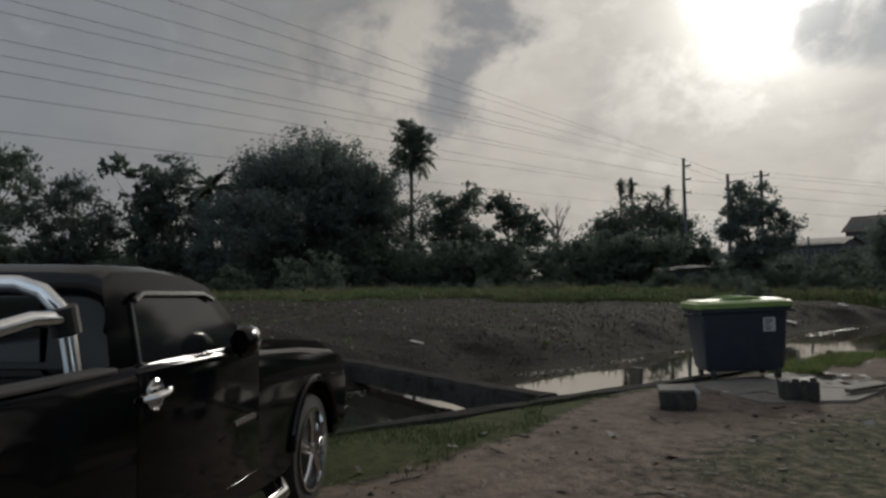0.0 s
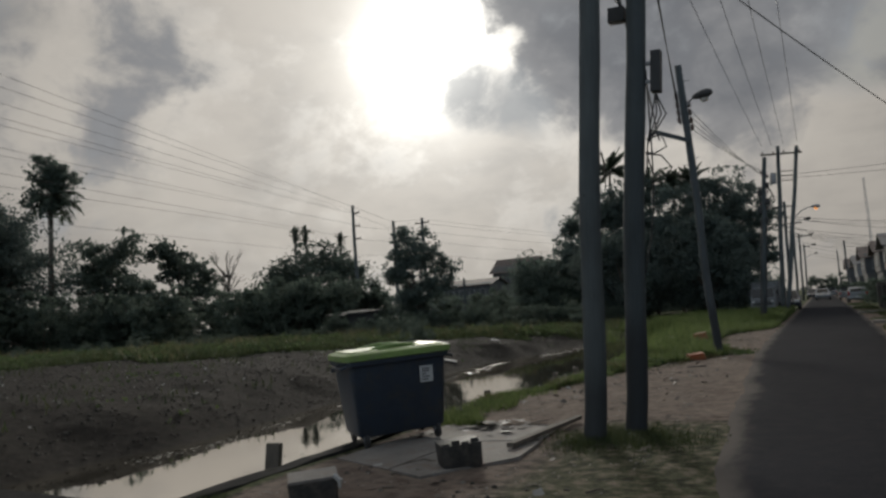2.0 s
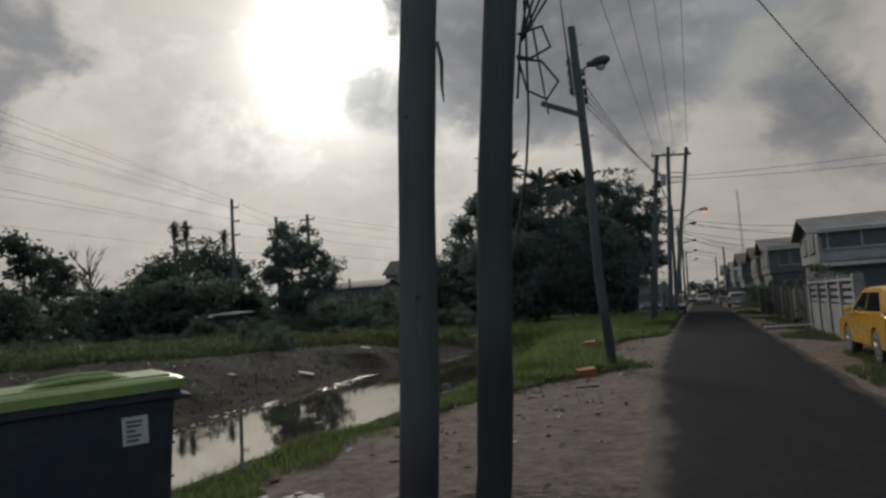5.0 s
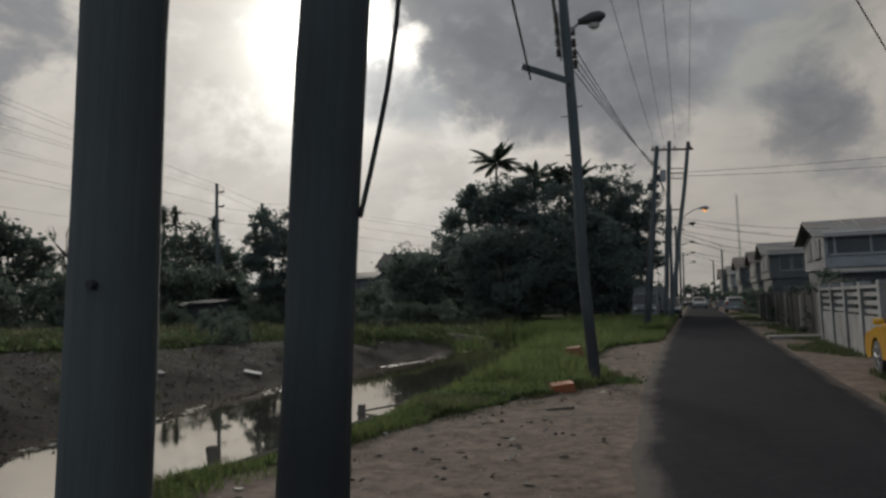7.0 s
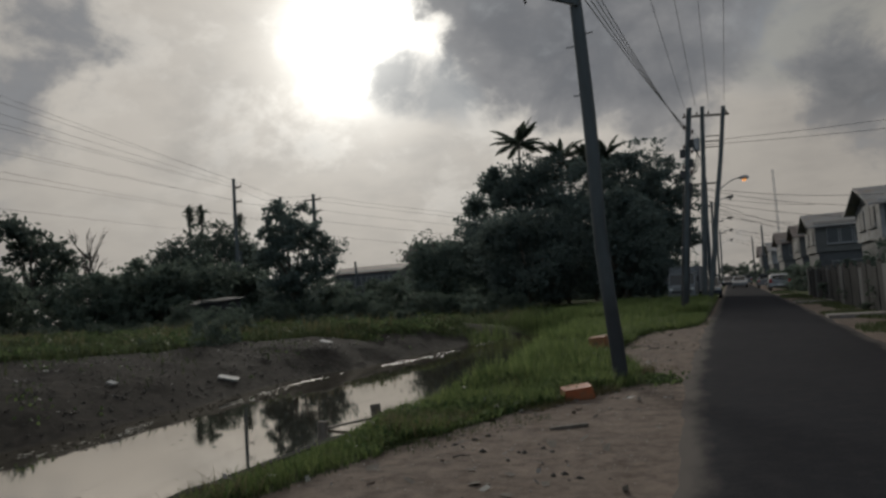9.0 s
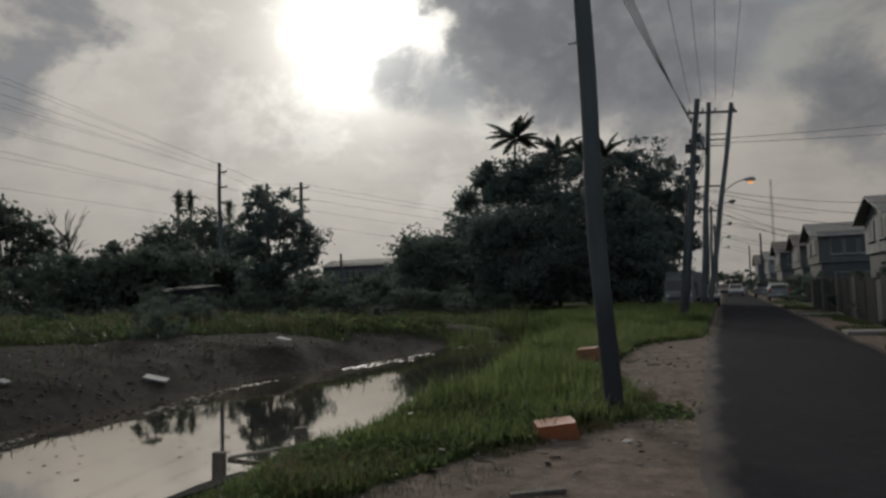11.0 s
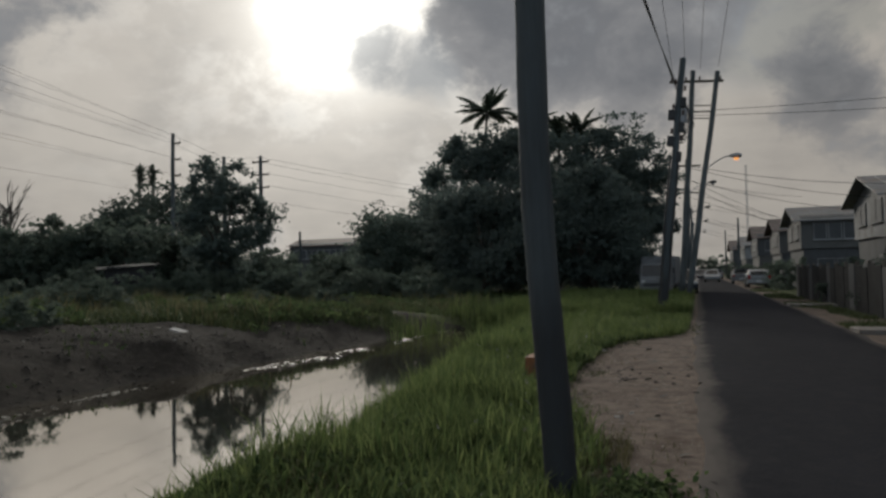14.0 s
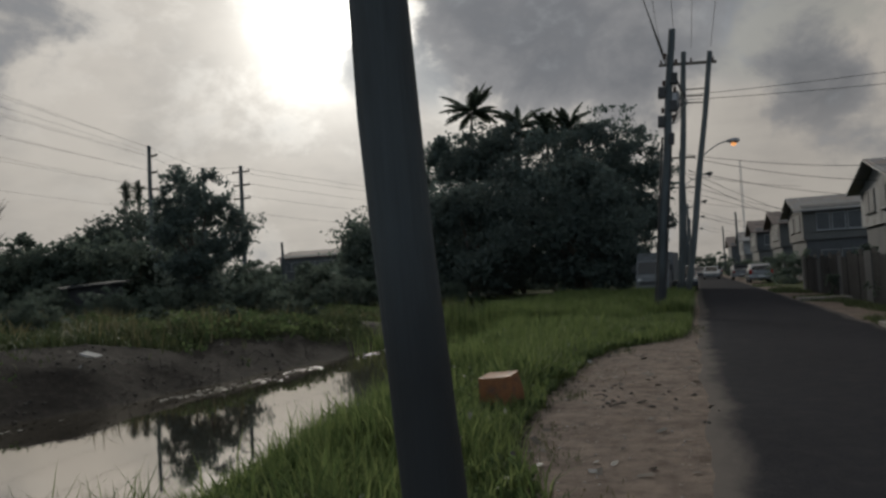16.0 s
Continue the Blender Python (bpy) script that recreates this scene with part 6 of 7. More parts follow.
LORRY = thing("light_truck", "small white box truck parked facing down the street", "truck", Matrix.Translation((-1.15, 47.5, 0.0)) @ pose(0, 0, 0, 0, 0, 176))
part("cargo_box", Geo().box(-0.9, -3.4, 0.75, 0.9, -0.2, 2.25, None, 0.03), M_DULLWHITE, LORRY, "plain white cargo box")
part("cab", Geo().prism([(-0.15, 0.45), (-0.15, 1.85), (0.75, 1.82), (1.2, 1.15), (1.32, 0.95), (1.34, 0.45)], -0.78, 0.78), M_DULLWHITE, LORRY, "", False)
part("windscreen", Geo().add([(-0.68, 0.80, 1.77), (0.68, 0.80, 1.77), (0.70, 1.215, 1.17), (-0.70, 1.215, 1.17)], [(0, 1, 2, 3)]), M_GLASS, LORRY)
part("grille", Geo().box(-0.6, 1.30, 0.62, 0.6, 1.36, 0.80, None, 0.01), M_BLACKTRIM, LORRY)
part("bumper", Geo().box(-0.8, 1.25, 0.38, 0.8, 1.42, 0.58, None, 0.03), M_DULLWHITE, LORRY)
part("chassis", Geo().box(-0.5, -3.3, 0.5, 0.5, 1.2, 0.74), M_BLACKTRIM, LORRY)
for _s in (-1, 1):
    part("headlight", Geo().box(_s * 0.62 - 0.1, 1.29, 0.82, _s * 0.62 + 0.1, 1.35, 0.94, None, 0.015), M_LAMPGLASS, LORRY)
    part("door_mirror", Geo().box(_s * 0.92 - 0.07, 0.95, 1.3, _s * 0.92 + 0.07, 1.0, 1.6, None, 0.02), M_BLACKTRIM, LORRY)
    for _y in (0.75, -2.4):
        wheel(LORRY, _s * 0.80, _y, 0.34, 0.2, 0.2, _s, 5, M_STEEL)


# ---- houses ----
def gable_house(name, label, x0, x1, y0, y1, floor2, eave, ridge, wall, upper, roof, bands, over=0.55, low_open=False):
    """A two-storey house with its gable to the street (at x0). bands: (face, from, to, z0, z1) window strips."""
    root = thing(name, label, "house", Matrix.Translation((x0, y0, 0)), "houses")
    W, D = x1 - x0, y1 - y0
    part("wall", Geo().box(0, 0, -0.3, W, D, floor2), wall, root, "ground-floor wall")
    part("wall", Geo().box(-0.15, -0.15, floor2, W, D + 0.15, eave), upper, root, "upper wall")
    ym = D / 2
    part("gable", Geo().prism([(-0.15, eave), (ym, ridge - 0.12), (D + 0.15, eave)], -0.12, W - 0.05), upper, root)
    n = int((W + over) / 0.6)
    for s in (0, 1):
        a, b = ((-over, eave - over * (ridge - eave) / ym), (ym, ridge)) if s == 0 else ((D + over, eave - over * (ridge - eave) / ym), (ym, ridge))
        r = part("roof", Geo().add([(-over - 0.15, a[0], a[1]), (W + over, a[0], a[1]), (W + over, b[0], b[1]), (-over - 0.15, b[0], b[1]),
                                    (-over - 0.15, a[0], a[1] - 0.08), (W + over, a[0], a[1] - 0.08), (W + over, b[0], b[1] - 0.08), (-over - 0.15, b[0], b[1] - 0.08)],
                                   [(0, 1, 2, 3), (7, 6, 5, 4), (0, 4, 5, 1), (1, 5, 6, 2), (2, 6, 7, 3), (3, 7, 4, 0)]), roof, root, "ribbed metal roof sheet")
        for k in range(n):
            xx = -over + k * (W + 2 * over) / n
            part("roof_rib", Geo().tube([(xx, a[0], a[1] + 0.012), (xx, b[0], b[1] + 0.012)], 0.022, 4), roof, r)
    for face, a, b, z0, z1 in bands:
        k = max(1, round((b - a) / 1.1))
        for j in range(k):
            p, q = a + (b - a) * j / k + 0.05, a + (b - a) * (j + 1) / k - 0.05
            out = -0.15 if z0 >= floor2 else 0.0
            if face == "street":
                w = part("window", Geo().box(out - 0.05, p, z0, out + 0.02, q, z1), M_WALLWHITE, root, "white window frame")
                part("pane", Geo().box(out - 0.062, p + 0.06, z0 + 0.06, out - 0.052, q - 0.06, z1 - 0.06), M_PANE_AND_SHADE, w)
                part("sill", Geo().box(out - 0.12, p - 0.03, z0 - 0.06, out, q + 0.03, z0), M_WALLWHITE, w)
            else:
                w = part("window", Geo().box(p, out - 0.05, z0, q, out + 0.02, z1), M_WALLWHITE, root, "white window frame")
                part("pane", Geo().box(p + 0.06, out - 0.062, z0 + 0.06, q - 0.06, out - 0.052, z1 - 0.06), M_PANE_AND_SHADE, w)
                part("sill", Geo().box(p - 0.03, out - 0.12, z0 - 0.06, q + 0.03, out, z0), M_WALLWHITE, w)
    return root


# ground floor is darker in colour than the white storey above
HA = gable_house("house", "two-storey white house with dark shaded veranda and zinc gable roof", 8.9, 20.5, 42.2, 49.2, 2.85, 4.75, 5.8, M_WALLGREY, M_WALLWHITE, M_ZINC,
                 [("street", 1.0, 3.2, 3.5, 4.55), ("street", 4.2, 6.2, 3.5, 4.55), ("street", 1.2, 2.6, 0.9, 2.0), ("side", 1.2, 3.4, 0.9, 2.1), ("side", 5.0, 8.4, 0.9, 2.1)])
# veranda is not hollow: a near-black sheet carries its shade as colour
part("veranda_shade_sheet", Geo().box(0.05, -0.19, 3.55, 11.4, -0.156, 4.68), M_PANE_AND_SHADE, HA, "flat dark sheet standing in for the veranda's shade")
for _k in range(7):
    part("veranda_post", Geo().box(0.3 + 1.75 * _k, -0.24, 3.55, 0.42 + 1.75 * _k, -0.19, 4.74), M_WALLWHITE, HA)
part("veranda_rail", Geo().box(0.1, -0.26, 3.5, 11.4, -0.155, 3.62), M_WALLWHITE, HA)
LEAN = thing("lean_to", "low zinc-roofed lean-to in front of the white house", "shed", Matrix.Translation((8.4, 35.6, 0)))
part("roof", Geo().add([(-0.3, 0, 2.45), (9, 0, 2.45), (9, 6.2, 2.8), (-0.3, 6.2, 2.8), (-0.3, 0, 2.38), (9, 0, 2.38), (9, 6.2, 2.73), (-0.3, 6.2, 2.73)], [(0, 1, 2, 3), (7, 6, 5, 4), (0, 4, 5, 1), (1, 5, 6, 2), (2, 6, 7, 3), (3, 7, 4, 0)]), M_ZINC, LEAN)
part("wall", Geo().box(0, 0.3, -0.2, 8.8, 0.42, 2.4), M_WALLGREY, LEAN)
part("wall", Geo().box(0, 0.42, -0.2, 0.12, 6.1, 2.45), M_WALLGREY, LEAN)
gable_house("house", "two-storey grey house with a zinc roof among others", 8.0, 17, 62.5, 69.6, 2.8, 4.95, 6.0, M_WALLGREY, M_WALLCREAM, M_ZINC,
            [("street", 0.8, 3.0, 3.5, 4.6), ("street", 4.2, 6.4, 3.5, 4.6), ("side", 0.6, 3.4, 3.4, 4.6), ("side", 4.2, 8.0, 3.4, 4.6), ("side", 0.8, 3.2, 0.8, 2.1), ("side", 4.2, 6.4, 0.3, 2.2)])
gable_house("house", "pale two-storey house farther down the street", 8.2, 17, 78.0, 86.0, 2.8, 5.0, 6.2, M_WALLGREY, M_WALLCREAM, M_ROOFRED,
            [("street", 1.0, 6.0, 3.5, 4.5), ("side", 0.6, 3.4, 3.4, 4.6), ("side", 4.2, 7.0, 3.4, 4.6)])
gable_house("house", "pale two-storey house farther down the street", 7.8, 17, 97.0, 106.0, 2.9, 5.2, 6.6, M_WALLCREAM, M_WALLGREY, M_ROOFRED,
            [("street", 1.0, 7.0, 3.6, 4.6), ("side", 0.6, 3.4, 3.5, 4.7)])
gable_house("house", "low distant house at the street's end", 7.8, 18, 120.0, 130.0, 2.9, 5.0, 6.4, M_WALLCREAM, M_WALLWHITE, M_ZINC, [("street", 1.0, 7.0, 3.6, 4.6), ("side", 0.8, 5.0, 3.6, 4.6)])
gable_house("house", "low distant house at the street's end", 7.6, 18, 150.0, 162.0, 2.9, 5.2, 7.0, M_WALLGREY, M_WALLGREY, M_ROOFRED, [("side", 0.8, 5.0, 3.6, 4.6)])
# houses beside and behind the walk's start, unseen, added to darken the truck's reflections
gable_house("house", "unseen two-storey grey house added beside the street", 9.5, 18, -4.0, 7.0, 2.8, 5.2, 7.0, M_WALLGREY, M_WALLCREAM, M_ZINC, [("street", 1.0, 4.5, 3.6, 4.7), ("street", 6.0, 10.0, 3.6, 4.7), ("street", 1.5, 4.0, 0.8, 2.1)])
gable_house("house", "unseen two-storey grey house added beside the street", 9.5, 18, -22.0, -10.0, 2.8, 5.4, 7.2, M_WALLGREY, M_WALLGREY, M_ROOFRED, [("street", 1.0, 5.0, 3.6, 4.7), ("street", 6.5, 11.0, 3.6, 4.7)])
gable_house("house", "unseen two-storey grey house added beside the street", 9.5, 18, 12.0, 21.0, 2.8, 5.2, 6.8, M_WALLGREY, M_WALLCREAM, M_ZINC, [("street", 1.0, 4.0, 3.6, 4.7)])
# beyond the field
gable_house("house", "hazy distant three-storey house with a high roof behind the trees", -70.0, -59.6, 155, 165, 6.0, 11.6, 14.8, M_WALLCREAM, M_WALLCREAM, M_ROOFRED,
            [("side", 1.0, 4.5, 7.4, 9.6), ("side", 5.8, 9.4, 7.4, 9.6)], 0.8)
gable_house("house", "long low distant building behind the trees", -67.0, -53.5, 116, 124, 3.6, 7.1, 8.3, M_WALLGREY, M_WALLGREY, M_ROOFRED, [("side", 1.0, 12.5, 4.6, 6.2)])
SHACK = thing("shack", "tumbledown low shack with a sagging zinc roof in the field", "shack", Matrix.Translation((-33.5, 42.5, 0.62)) @ pose(0, 0, 0, 0, 0, -38))
part("wall", Geo().box(-2.6, -1.4, -0.4, 2.6, -1.3, 1.6).box(-2.6, -1.3, -0.4, -2.5, 1.4, 1.7).box(2.5, -1.3, -0.4, 2.6, 1.4, 1.7), M_FENCE, SHACK, "weathered board wall")
part("roof", Geo().box(-2.9, -1.8, 0, 2.9, 1.8, 0.05, pose(0, 0, 1.72, 5, 2, 0)), M_FENCE, SHACK, "rusty sheet roof")


# ---- fences and the verge on the house side ----
WALL = thing("garden_wall", "white block garden wall with slotted panels", "wall", Matrix.Translation((5.5, 15.5, 0)))
part("plinth", Geo().box(0, 0, -0.2, 0.15, 7.6, 0.95), M_WALLWHITE, WALL)
part("coping", Geo().box(-0.04, -0.02, 1.58, 0.19, 7.62, 1.66), M_WALLWHITE, WALL)
for _k in range(5):
    part("pillar", Geo().box(-0.05, 1.86 * _k, -0.2, 0.2, 1.86 * _k + 0.24, 1.75, None, 0.015), M_WALLWHITE, WALL)
for _k in range(4):
    for _j in range(3):
        part("slat", Geo().box(0.02, 1.86 * _k + 0.24, 1.0 + 0.2 * _j, 0.12, 1.86 * (_k + 1), 1.1 + 0.2 * _j), M_WALLWHITE, WALL)
FENCE = thing("sheet_fence", "dark corrugated sheet fence along the yards", "fence", Matrix.Translation((5.7, 24.5, 0)))
for _k in range(26):
    part("panel", Geo().box(0.0 + 0.02 * (_k % 2), 0.9 * _k, -0.2, 0.04 + 0.02 * (_k % 2), 0.9 * _k + 0.88, 1.5 + 0.08 * math.sin(_k * 2.1)), M_FENCE if _k % 5 else M_WALLGREY, FENCE)
for _k in range(14):
    part("post", Geo().box(0.06, 1.8 * _k, -0.2, 0.16, 1.8 * _k + 0.1, 1.65), M_TIMBER, FENCE)
for _x, _y, _w in ((5.0, 24.6, 1.0), (5.0, 36.5, 1.2)):
    tagged(part("yard_bridge", Geo().box(_x - 0.9, _y, -0.12, _x + 0.7, _y + _w, 0.10, None, 0.02), M_SLAB), "small concrete slab bridge to a yard", "slab")
for _x, _y, _s in ((6.9, 27.5, 0.55), (7.6, 32.0, 0.7), (7.0, 39.0, 0.6), (6.7, 60.0, 0.7), (6.6, 73.0, 0.75), (7.0, 91.0, 0.9), (6.8, 112, 1.0)):
    again(BUSHES[int(_y) % 3], _x, _y, _s, _y * 40, label="garden bush over the yard fence")
for _k in range(12):
    again(BUSHES[_k % 3], -6 - 2.2 * _k, 128 + 6 * (_k % 3), 1.5, _k * 50, label="distant bushes closing the street")
for _k in range(6):
    again(BUSHES[_k % 3], 2 + 3.0 * _k, 210 + 6 * (_k % 3), 1.6, _k * 70, label="distant bushes closing the street")


# ---- small things on the near verge and banks ----
def stub(x, y, z0, h, w, lean, tilt):
    ob = part("post_stub", Geo().box(-w / 2, -w * 0.35, 0, w / 2, w * 0.35, h, None, 0.012), M_TIMBER)
    ob.matrix_world = pose(x, y, z0, tilt, lean, 20)
    return tagged(ob, "broken timber post stub at the canal edge", "post", "post stubs")


stub(-3.42, -1.45, -0.55, 0.74, 0.17, 4, -5)
stub(-3.95, 5.85, -0.62, 0.52, 0.14, -4, 3)
stub(-3.82, 9.65, -0.60, 0.46, 0.13, 2, 2)
stub(-3.66, 11.0, -0.55, 0.42, 0.15, -5, 0)
stub(-3.5, 0.6, -0.6, 0.45, 0.10, 12, 6)

PAD = thing("concrete_pad", "thin cracked concrete pad under the refuse bin", "slab")
for _o in ([(-2.55, -1.30), (-1.62, -1.70), (-1.52, -0.25), (-2.42, 0.0)], [(-1.58, -1.72), (-1.1, -1.92), (-0.48, -0.95), (-0.55, -0.1), (-1.48, -0.25)], [(-2.40, 0.05), (-1.50, -0.2), (-0.57, -0.05), (-0.64, 1.02), (-1.5, 0.85), (-2.3, 1.0)]):
    _n = len(_o)
    part("slab_piece", Geo().add([(x, y, 0.022) for x, y in _o] + [(x + 0.01, y, -0.12) for x, y in _o], [tuple(range(_n)), tuple(range(_n, 2 * _n))] + [(i, i + _n, (i + 1) % _n + _n, (i + 1) % _n) for i in range(_n)]), M_SLAB, PAD)


def crate(x, y, yaw, w, d, h, lidded, label):
    root = thing("crate", label, "crate", Matrix.Translation((x, y, float(land(x, y)) - 0.01)) @ pose(0, 0, 0, 2, -3, yaw))
    part("shell", loft([rect_ring(w / 2 - 0.02, d / 2 - 0.02, 0.0, 0.03), rect_ring(w / 2, d / 2, 0.03, 0.03), rect_ring(w / 2 + 0.01, d / 2 + 0.01, h, 0.03)]), M_DARKBOX, root, "", True)
    if lidded:
        part("cover", Geo().box(-w / 2 - 0.015, -d / 2 - 0.01, h + 0.002, w / 2 + 0.01, d / 2 + 0.015, h + 0.03, pose(0, 0, 0, 2, 1, 3), 0.008), M_SLAB, root, "pale loose cover")
        part("rag", Geo().tube([(w / 2 - 0.02, -d / 2, h + 0.03), (w / 2 + 0.03, -d / 2 - 0.02, h - 0.02), (w / 2 + 0.02, -d / 2 - 0.03, h - 0.09)], [0.02, 0.03, 0.012], 6), M_BOARD, root)
    else:
        for k in range(4):
            part("broken_rim", Geo().box(-w / 2 + k * w / 4, -d / 2, h - 0.02, -w / 2 + (k + 0.8) * w / 4, -d / 2 + 0.03, h + 0.02 + 0.02 * (k % 2)), M_DARKBOX, root)
    return root


crate(-1.58, -2.90, 38, 0.40, 0.30, 0.24, True, "small dark box with a pale loose cover on the sand")
crate(-0.95, -1.36, 40, 0.40, 0.34, 0.26, False, "old dark battered box on the sand by the bin")


def plank(p, q, w, t, label, mat=None):
    p, q = Vector(p), Vector(q)
    d = q - p
    ob = part("plank", Geo().box(0, -w / 2, 0, d.length, w / 2, t, None, 0.006), mat or M_TIMBER)
    ob.matrix_world = Matrix.Translation(p) @ d.to_track_quat("X", "Z").to_matrix().to_4x4()
    return tagged(ob, label, "plank")


plank((-0.72, -0.6, 0.04), (-0.52, 1.25, 0.05), 0.09, 0.05, "weathered plank lying beside the concrete pad")
plank((-4.25, 10.35, WATER_Z + 0.0), (-3.2, 10.75, -0.24), 0.10, 0.03, "plank sliding into the water")
plank((-0.3, 8.4, 0.0), (0.05, 8.6, 0.01), 0.06, 0.03, "short dark stick on the sand")


def shard_box(name, label, x, y, yaw, w, d, h, mat, cat):
    ob = part(name, loft([rect_ring(w / 2, d / 2, 0, 0.03), rect_ring(w / 2 * 0.98, d / 2 * 1.02, h * 0.5, 0.03), rect_ring(w / 2 * 0.9, d / 2 * 0.92, h, 0.04), rect_ring(w / 2 * 0.6, d / 2 * 0.6, h * 0.96, 0.04)]), mat, None, "", True)
    ob.matrix_world = Matrix.Translation((x, y, float(land(x, y)) - 0.02)) @ pose(0, 0, 0, 6, -5, yaw)
    return tagged(ob, label, cat)


shard_box("orange_crate", "crumpled orange plastic container in the grass", -0.43, 10.45, 25, 0.42, 0.26, 0.18, M_ORANGE, "container")
shard_box("orange_crate", "faded orange-brown box in the grass", -1.2, 16.8, -10, 0.40, 0.30, 0.36, M_BROWNBOX, "box")
for _x, _y, _w, _d, _a in ((-9.55, 14.75, 0.46, 0.32, 30), (-10.1, 20.0, 0.36, 0.22, 10), (-9.6, -1.2, 0.3, 0.15, 60), (-10.2, 12.0, 0.2, 0.14, 0)):
    _b = part("board", Geo().box(-_w / 2, -_d / 2, 0, _w / 2, _d / 2, 0.03, None, 0.006), M_BOARD)
    _b.matrix_world = Matrix.Translation((_x, _y, float(land(_x, _y)) + 0.02)) @ pose(0, 0, 0, 6, 14, _a)
    tagged(_b, "pale discarded board on the dug bank", "board")


def flakes(name, label, xs, ys, zs, size, mat, seed, tilt=0.35, cat="litter"):
    rng = np.random.default_rng(seed)
    n = len(xs)
    a = rng.uniform(0, 6.283, n)
    s = size * rng.uniform(0.35, 1.5, n)
    r = rng.uniform(0.3, 0.9, n)
    t = rng.normal(0, tilt, (n, 2))
    v = []
    for px, py in ((-1, -1), (1, -0.8), (0.9, 1), (-0.8, 0.9)):
        dx, dy = px * s, py * s * r
        v.append(np.stack([xs + dx * np.cos(a) - dy * np.sin(a), ys + dx * np.sin(a) + dy * np.cos(a), zs + dx * t[:, 0] + dy * t[:, 1] + s * 0.1], 1))
    v = np.stack(v, 1).reshape(-1, 3)
    f = np.arange(4 * n).reshape(n, 4)
    return tagged(new(name, raw_mesh(name, v, f, mat)), label, cat, kind="stuff")


def lumps(name, label, xs, ys, zs, size, mat, seed, cat):
    """Small uneven octahedral lumps."""
    rng = np.random.default_rng(seed)
    n = len(xs)
    s = (size * rng.uniform(0.4, 1.6, n))[:, None]
    base = np.array([(1, 0, 0), (0, 1, 0), (-1, 0, 0), (0, -1, 0), (0, 0, 0.7), (0, 0, -0.6)])
    v = np.stack([xs, ys, zs], 1)[:, None, :] + base[None] * s[:, None] * rng.uniform(0.6, 1.3, (n, 6, 1))
    f = np.array([(0, 1, 4), (1, 2, 4), (2, 3, 4), (3, 0, 4), (1, 0, 5), (2, 1, 5), (3, 2, 5), (0, 3, 5)])
    f = (np.arange(n)[:, None, None] * 6 + f[None]).reshape(-1, 3)
    return tagged(new(name, raw_mesh(name, v.reshape(-1, 3), f, mat)), label, cat, kind="stuff")


_x, _y = scatter(1500, -34, -8.4, -10, 14, lambda x, y: (x < canal(y)[0] - 0.8) & (grass_far(x, y) < 0.5), RNG)
flakes("litter", "scraps of pale litter over the dug bank", _x, _y, land(_x, _y) + 0.02, 0.034, M_LITTER, 21)
_x, _y = scatter(150, -26, -8.4, 12, 30, lambda x, y: (x < canal(y)[0] - 0.6) & (grass_far(x, y) < 0.7), RNG)
flakes("litter", "scraps of pale litter over the dug bank", _x, _y, land(_x, _y) + 0.02, 0.05, M_LITTER, 22)
_y = RNG.uniform(-12, 29, 1500)
_y = _y[(wavy(_y * 0, _y, 1.7, 4.0) + 0.5 * wavy(_y * 0, _y, 6.0, 1.0) + RNG.uniform(-0.5, 0.5, 1500)) > 0.05]
_n = len(_y)
_x = canal(_y)[0] + 0.18 * wavy(_y * 0, _y, 1.9, 2.0) + 0.30 + np.abs(RNG.normal(0, 0.16, _n)) + 0.9 * np.maximum(0, wavy(_y * 0, _y, 0.8, 1.0)) * RNG.uniform(0, 1, _n) ** 2
flakes("scum", "pale scum and flotsam along the canal's far edge", _x, _y, np.full(_n, WATER_Z + 0.004), 0.036, M_SCUM, 23, 0.02, "scum")
_x, _y = scatter(360, -6.8, -3.6, -4, 13, lambda x, y: wavy(x, y, 1.1, 6.0) > 0.45, RNG)
flakes("scum", "dark floating leaves and scraps on the water", _x, _y, np.full(len(_x), WATER_Z + 0.003), 0.022, M_BUSH, 24, 0.02, "scum")
_x, _y = scatter(2400, -2.4, 0.8, -9, 24, lambda x, y: x > sand_edge(y), RNG)
lumps("pebbles", "pebbles and crumbs of stone on the sandy verge", _x, _y, land(_x, _y), 0.012, M_PEBBLE, 25, "pebbles")
_x, _y = scatter(900, -2.4, 0.9, -9, 24, lambda x, y: (x > sand_edge(y)) & (wavy(x, y, 1.7, 3.0) > 0.2), RNG)
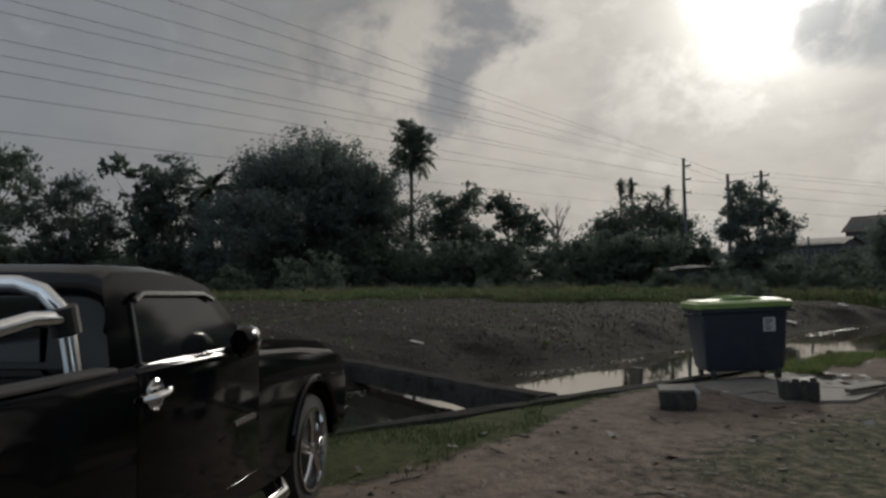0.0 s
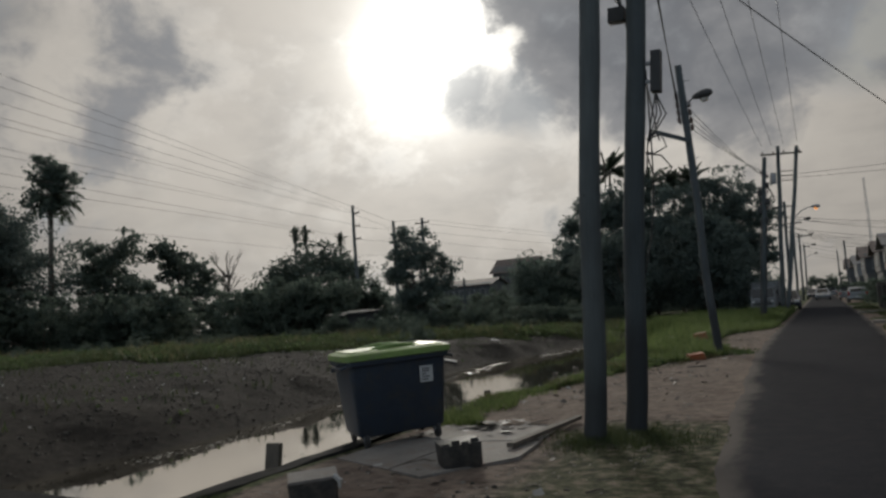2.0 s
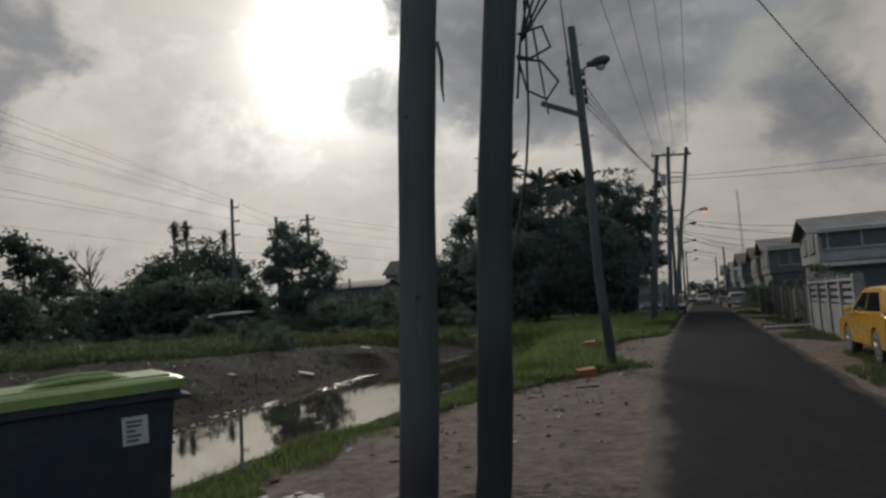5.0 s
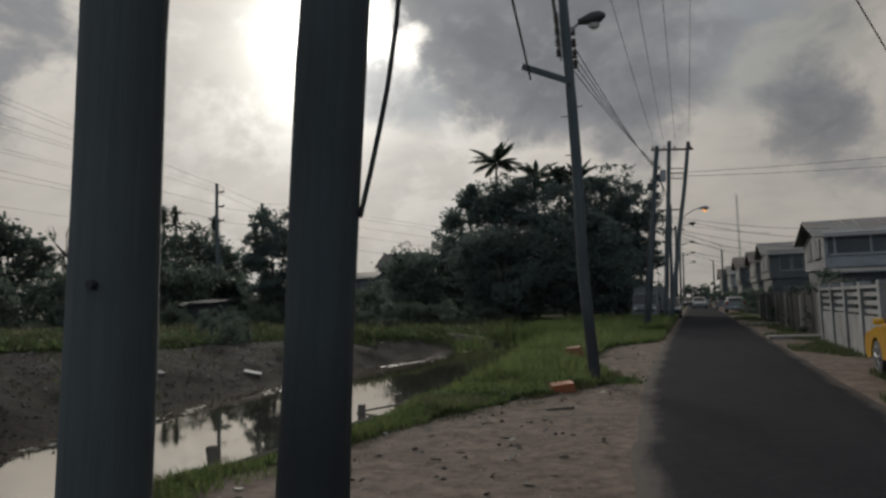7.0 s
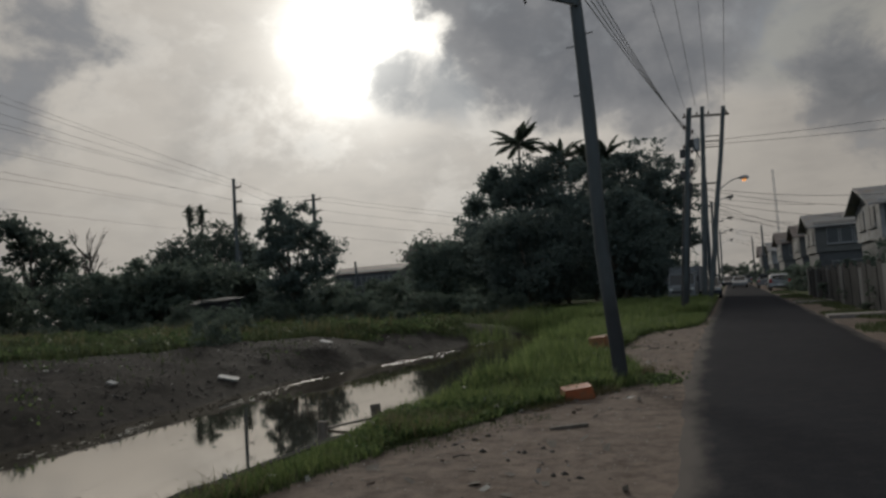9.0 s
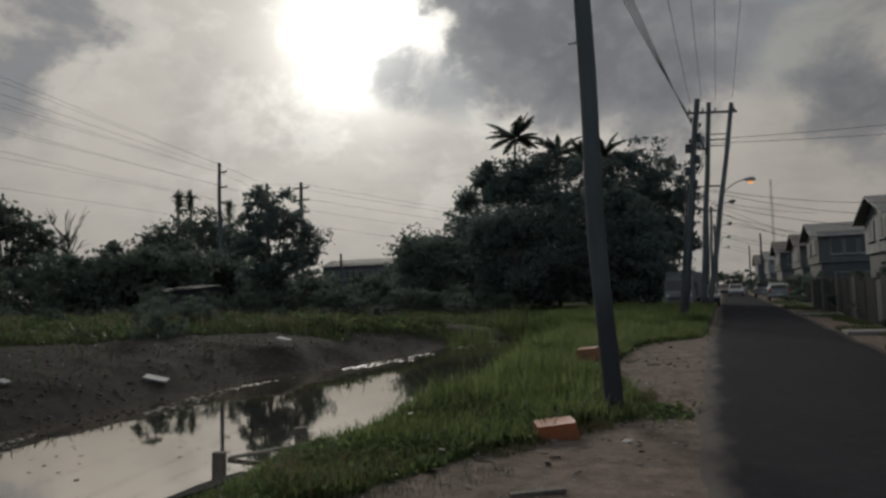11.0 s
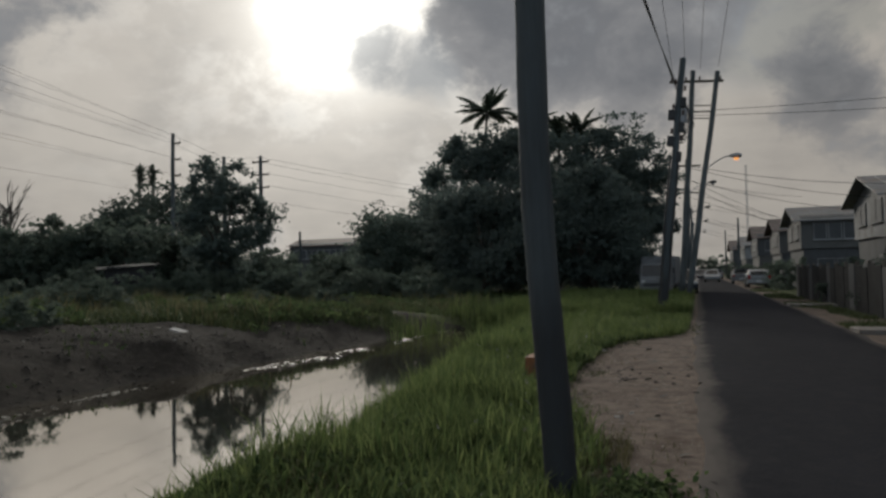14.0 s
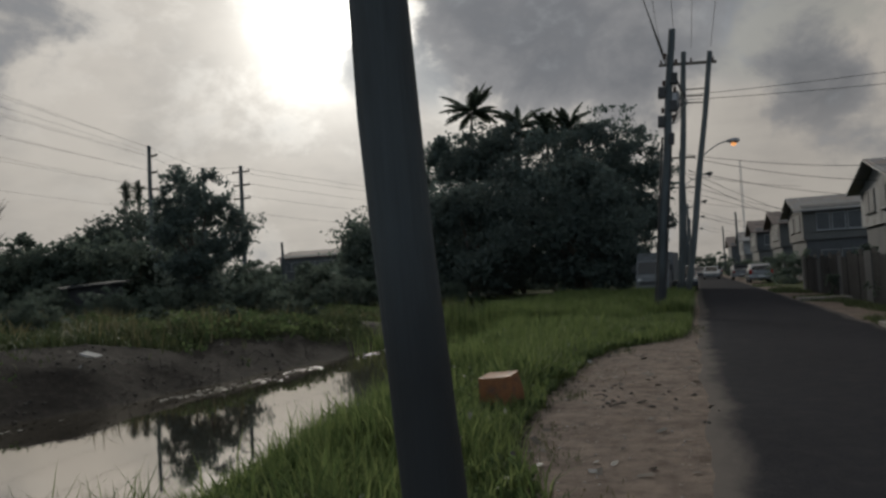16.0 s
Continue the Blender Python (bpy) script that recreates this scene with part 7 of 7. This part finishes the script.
lumps("clods", "dark clods and dead scraps on the sandy verge", _x, _y, land(_x, _y), 0.026, M_CLOD, 26, "clods")
_n = 420
_x, _y = RNG.uniform(-2.3, 0.9, _n), RNG.uniform(-9, 22, _n)
_k = _x > sand_edge(_y)
flakes("dead_leaves", "dark dead leaves and bark scraps on the sandy verge", _x[_k], _y[_k], land(_x[_k], _y[_k]) + 0.008, 0.04, M_TIMBER, 30, 0.2, "leaf litter")
TWIGS = random.Random(8)
for _k in range(26):
    _a, _l = TWIGS.uniform(0, 6.28), TWIGS.uniform(0.12, 0.38)
    _px, _py = TWIGS.uniform(-1.8, 0.6), TWIGS.uniform(-7.5, 18)
    _pz = float(land(_px, _py)) + 0.012
    tagged(part("twig", Geo().tube([(_px, _py, _pz), (_px + math.cos(_a) * _l * 0.5, _py + math.sin(_a) * _l * 0.5, _pz + 0.02), (_px + math.cos(_a + 0.4) * _l, _py + math.sin(_a + 0.4) * _l, _pz)], [0.009, 0.008, 0.004], 5), M_TIMBER, None, "", True), "dark dry twig lying on the sand", "twig", "twigs on the verge")
_x, _y = scatter(12000, -24, -8.0, -10, 28, lambda x, y: (x < canal(y)[0] + 0.1) & (grass_far(x, y) < 0.7), RNG)
lumps("clods", "clods of dug earth on the far bank", _x, _y, land(_x, _y), 0.034, M_CLOD, 27, "clods")
_x, _y = scatter(160, -2.6, 0.8, -8, 22, lambda x, y: x > sand_edge(y) - 0.5, RNG)
flakes("litter", "scraps of paper and plastic on the verge", _x, _y, land(_x, _y) + 0.01, 0.035, M_LITTER, 28)
_x, _y = scatter(420, -5.0, 0.3, 5, 28, on_near_bank, RNG)
flakes("litter", "small pale scraps caught in the bank grass", _x, _y, land(_x, _y) + RNG.uniform(0.04, 0.2, len(_x)), 0.022, M_LITTER, 37, 0.6)
_x, _y = RNG.normal(-1.6, 0.35, 34), RNG.normal(0.75, 0.3, 34)
flakes("litter", "heap of pale sheets behind the bin", _x, _y, land(_x, _y) + 0.03, 0.10, M_LITTER, 29, 0.15)
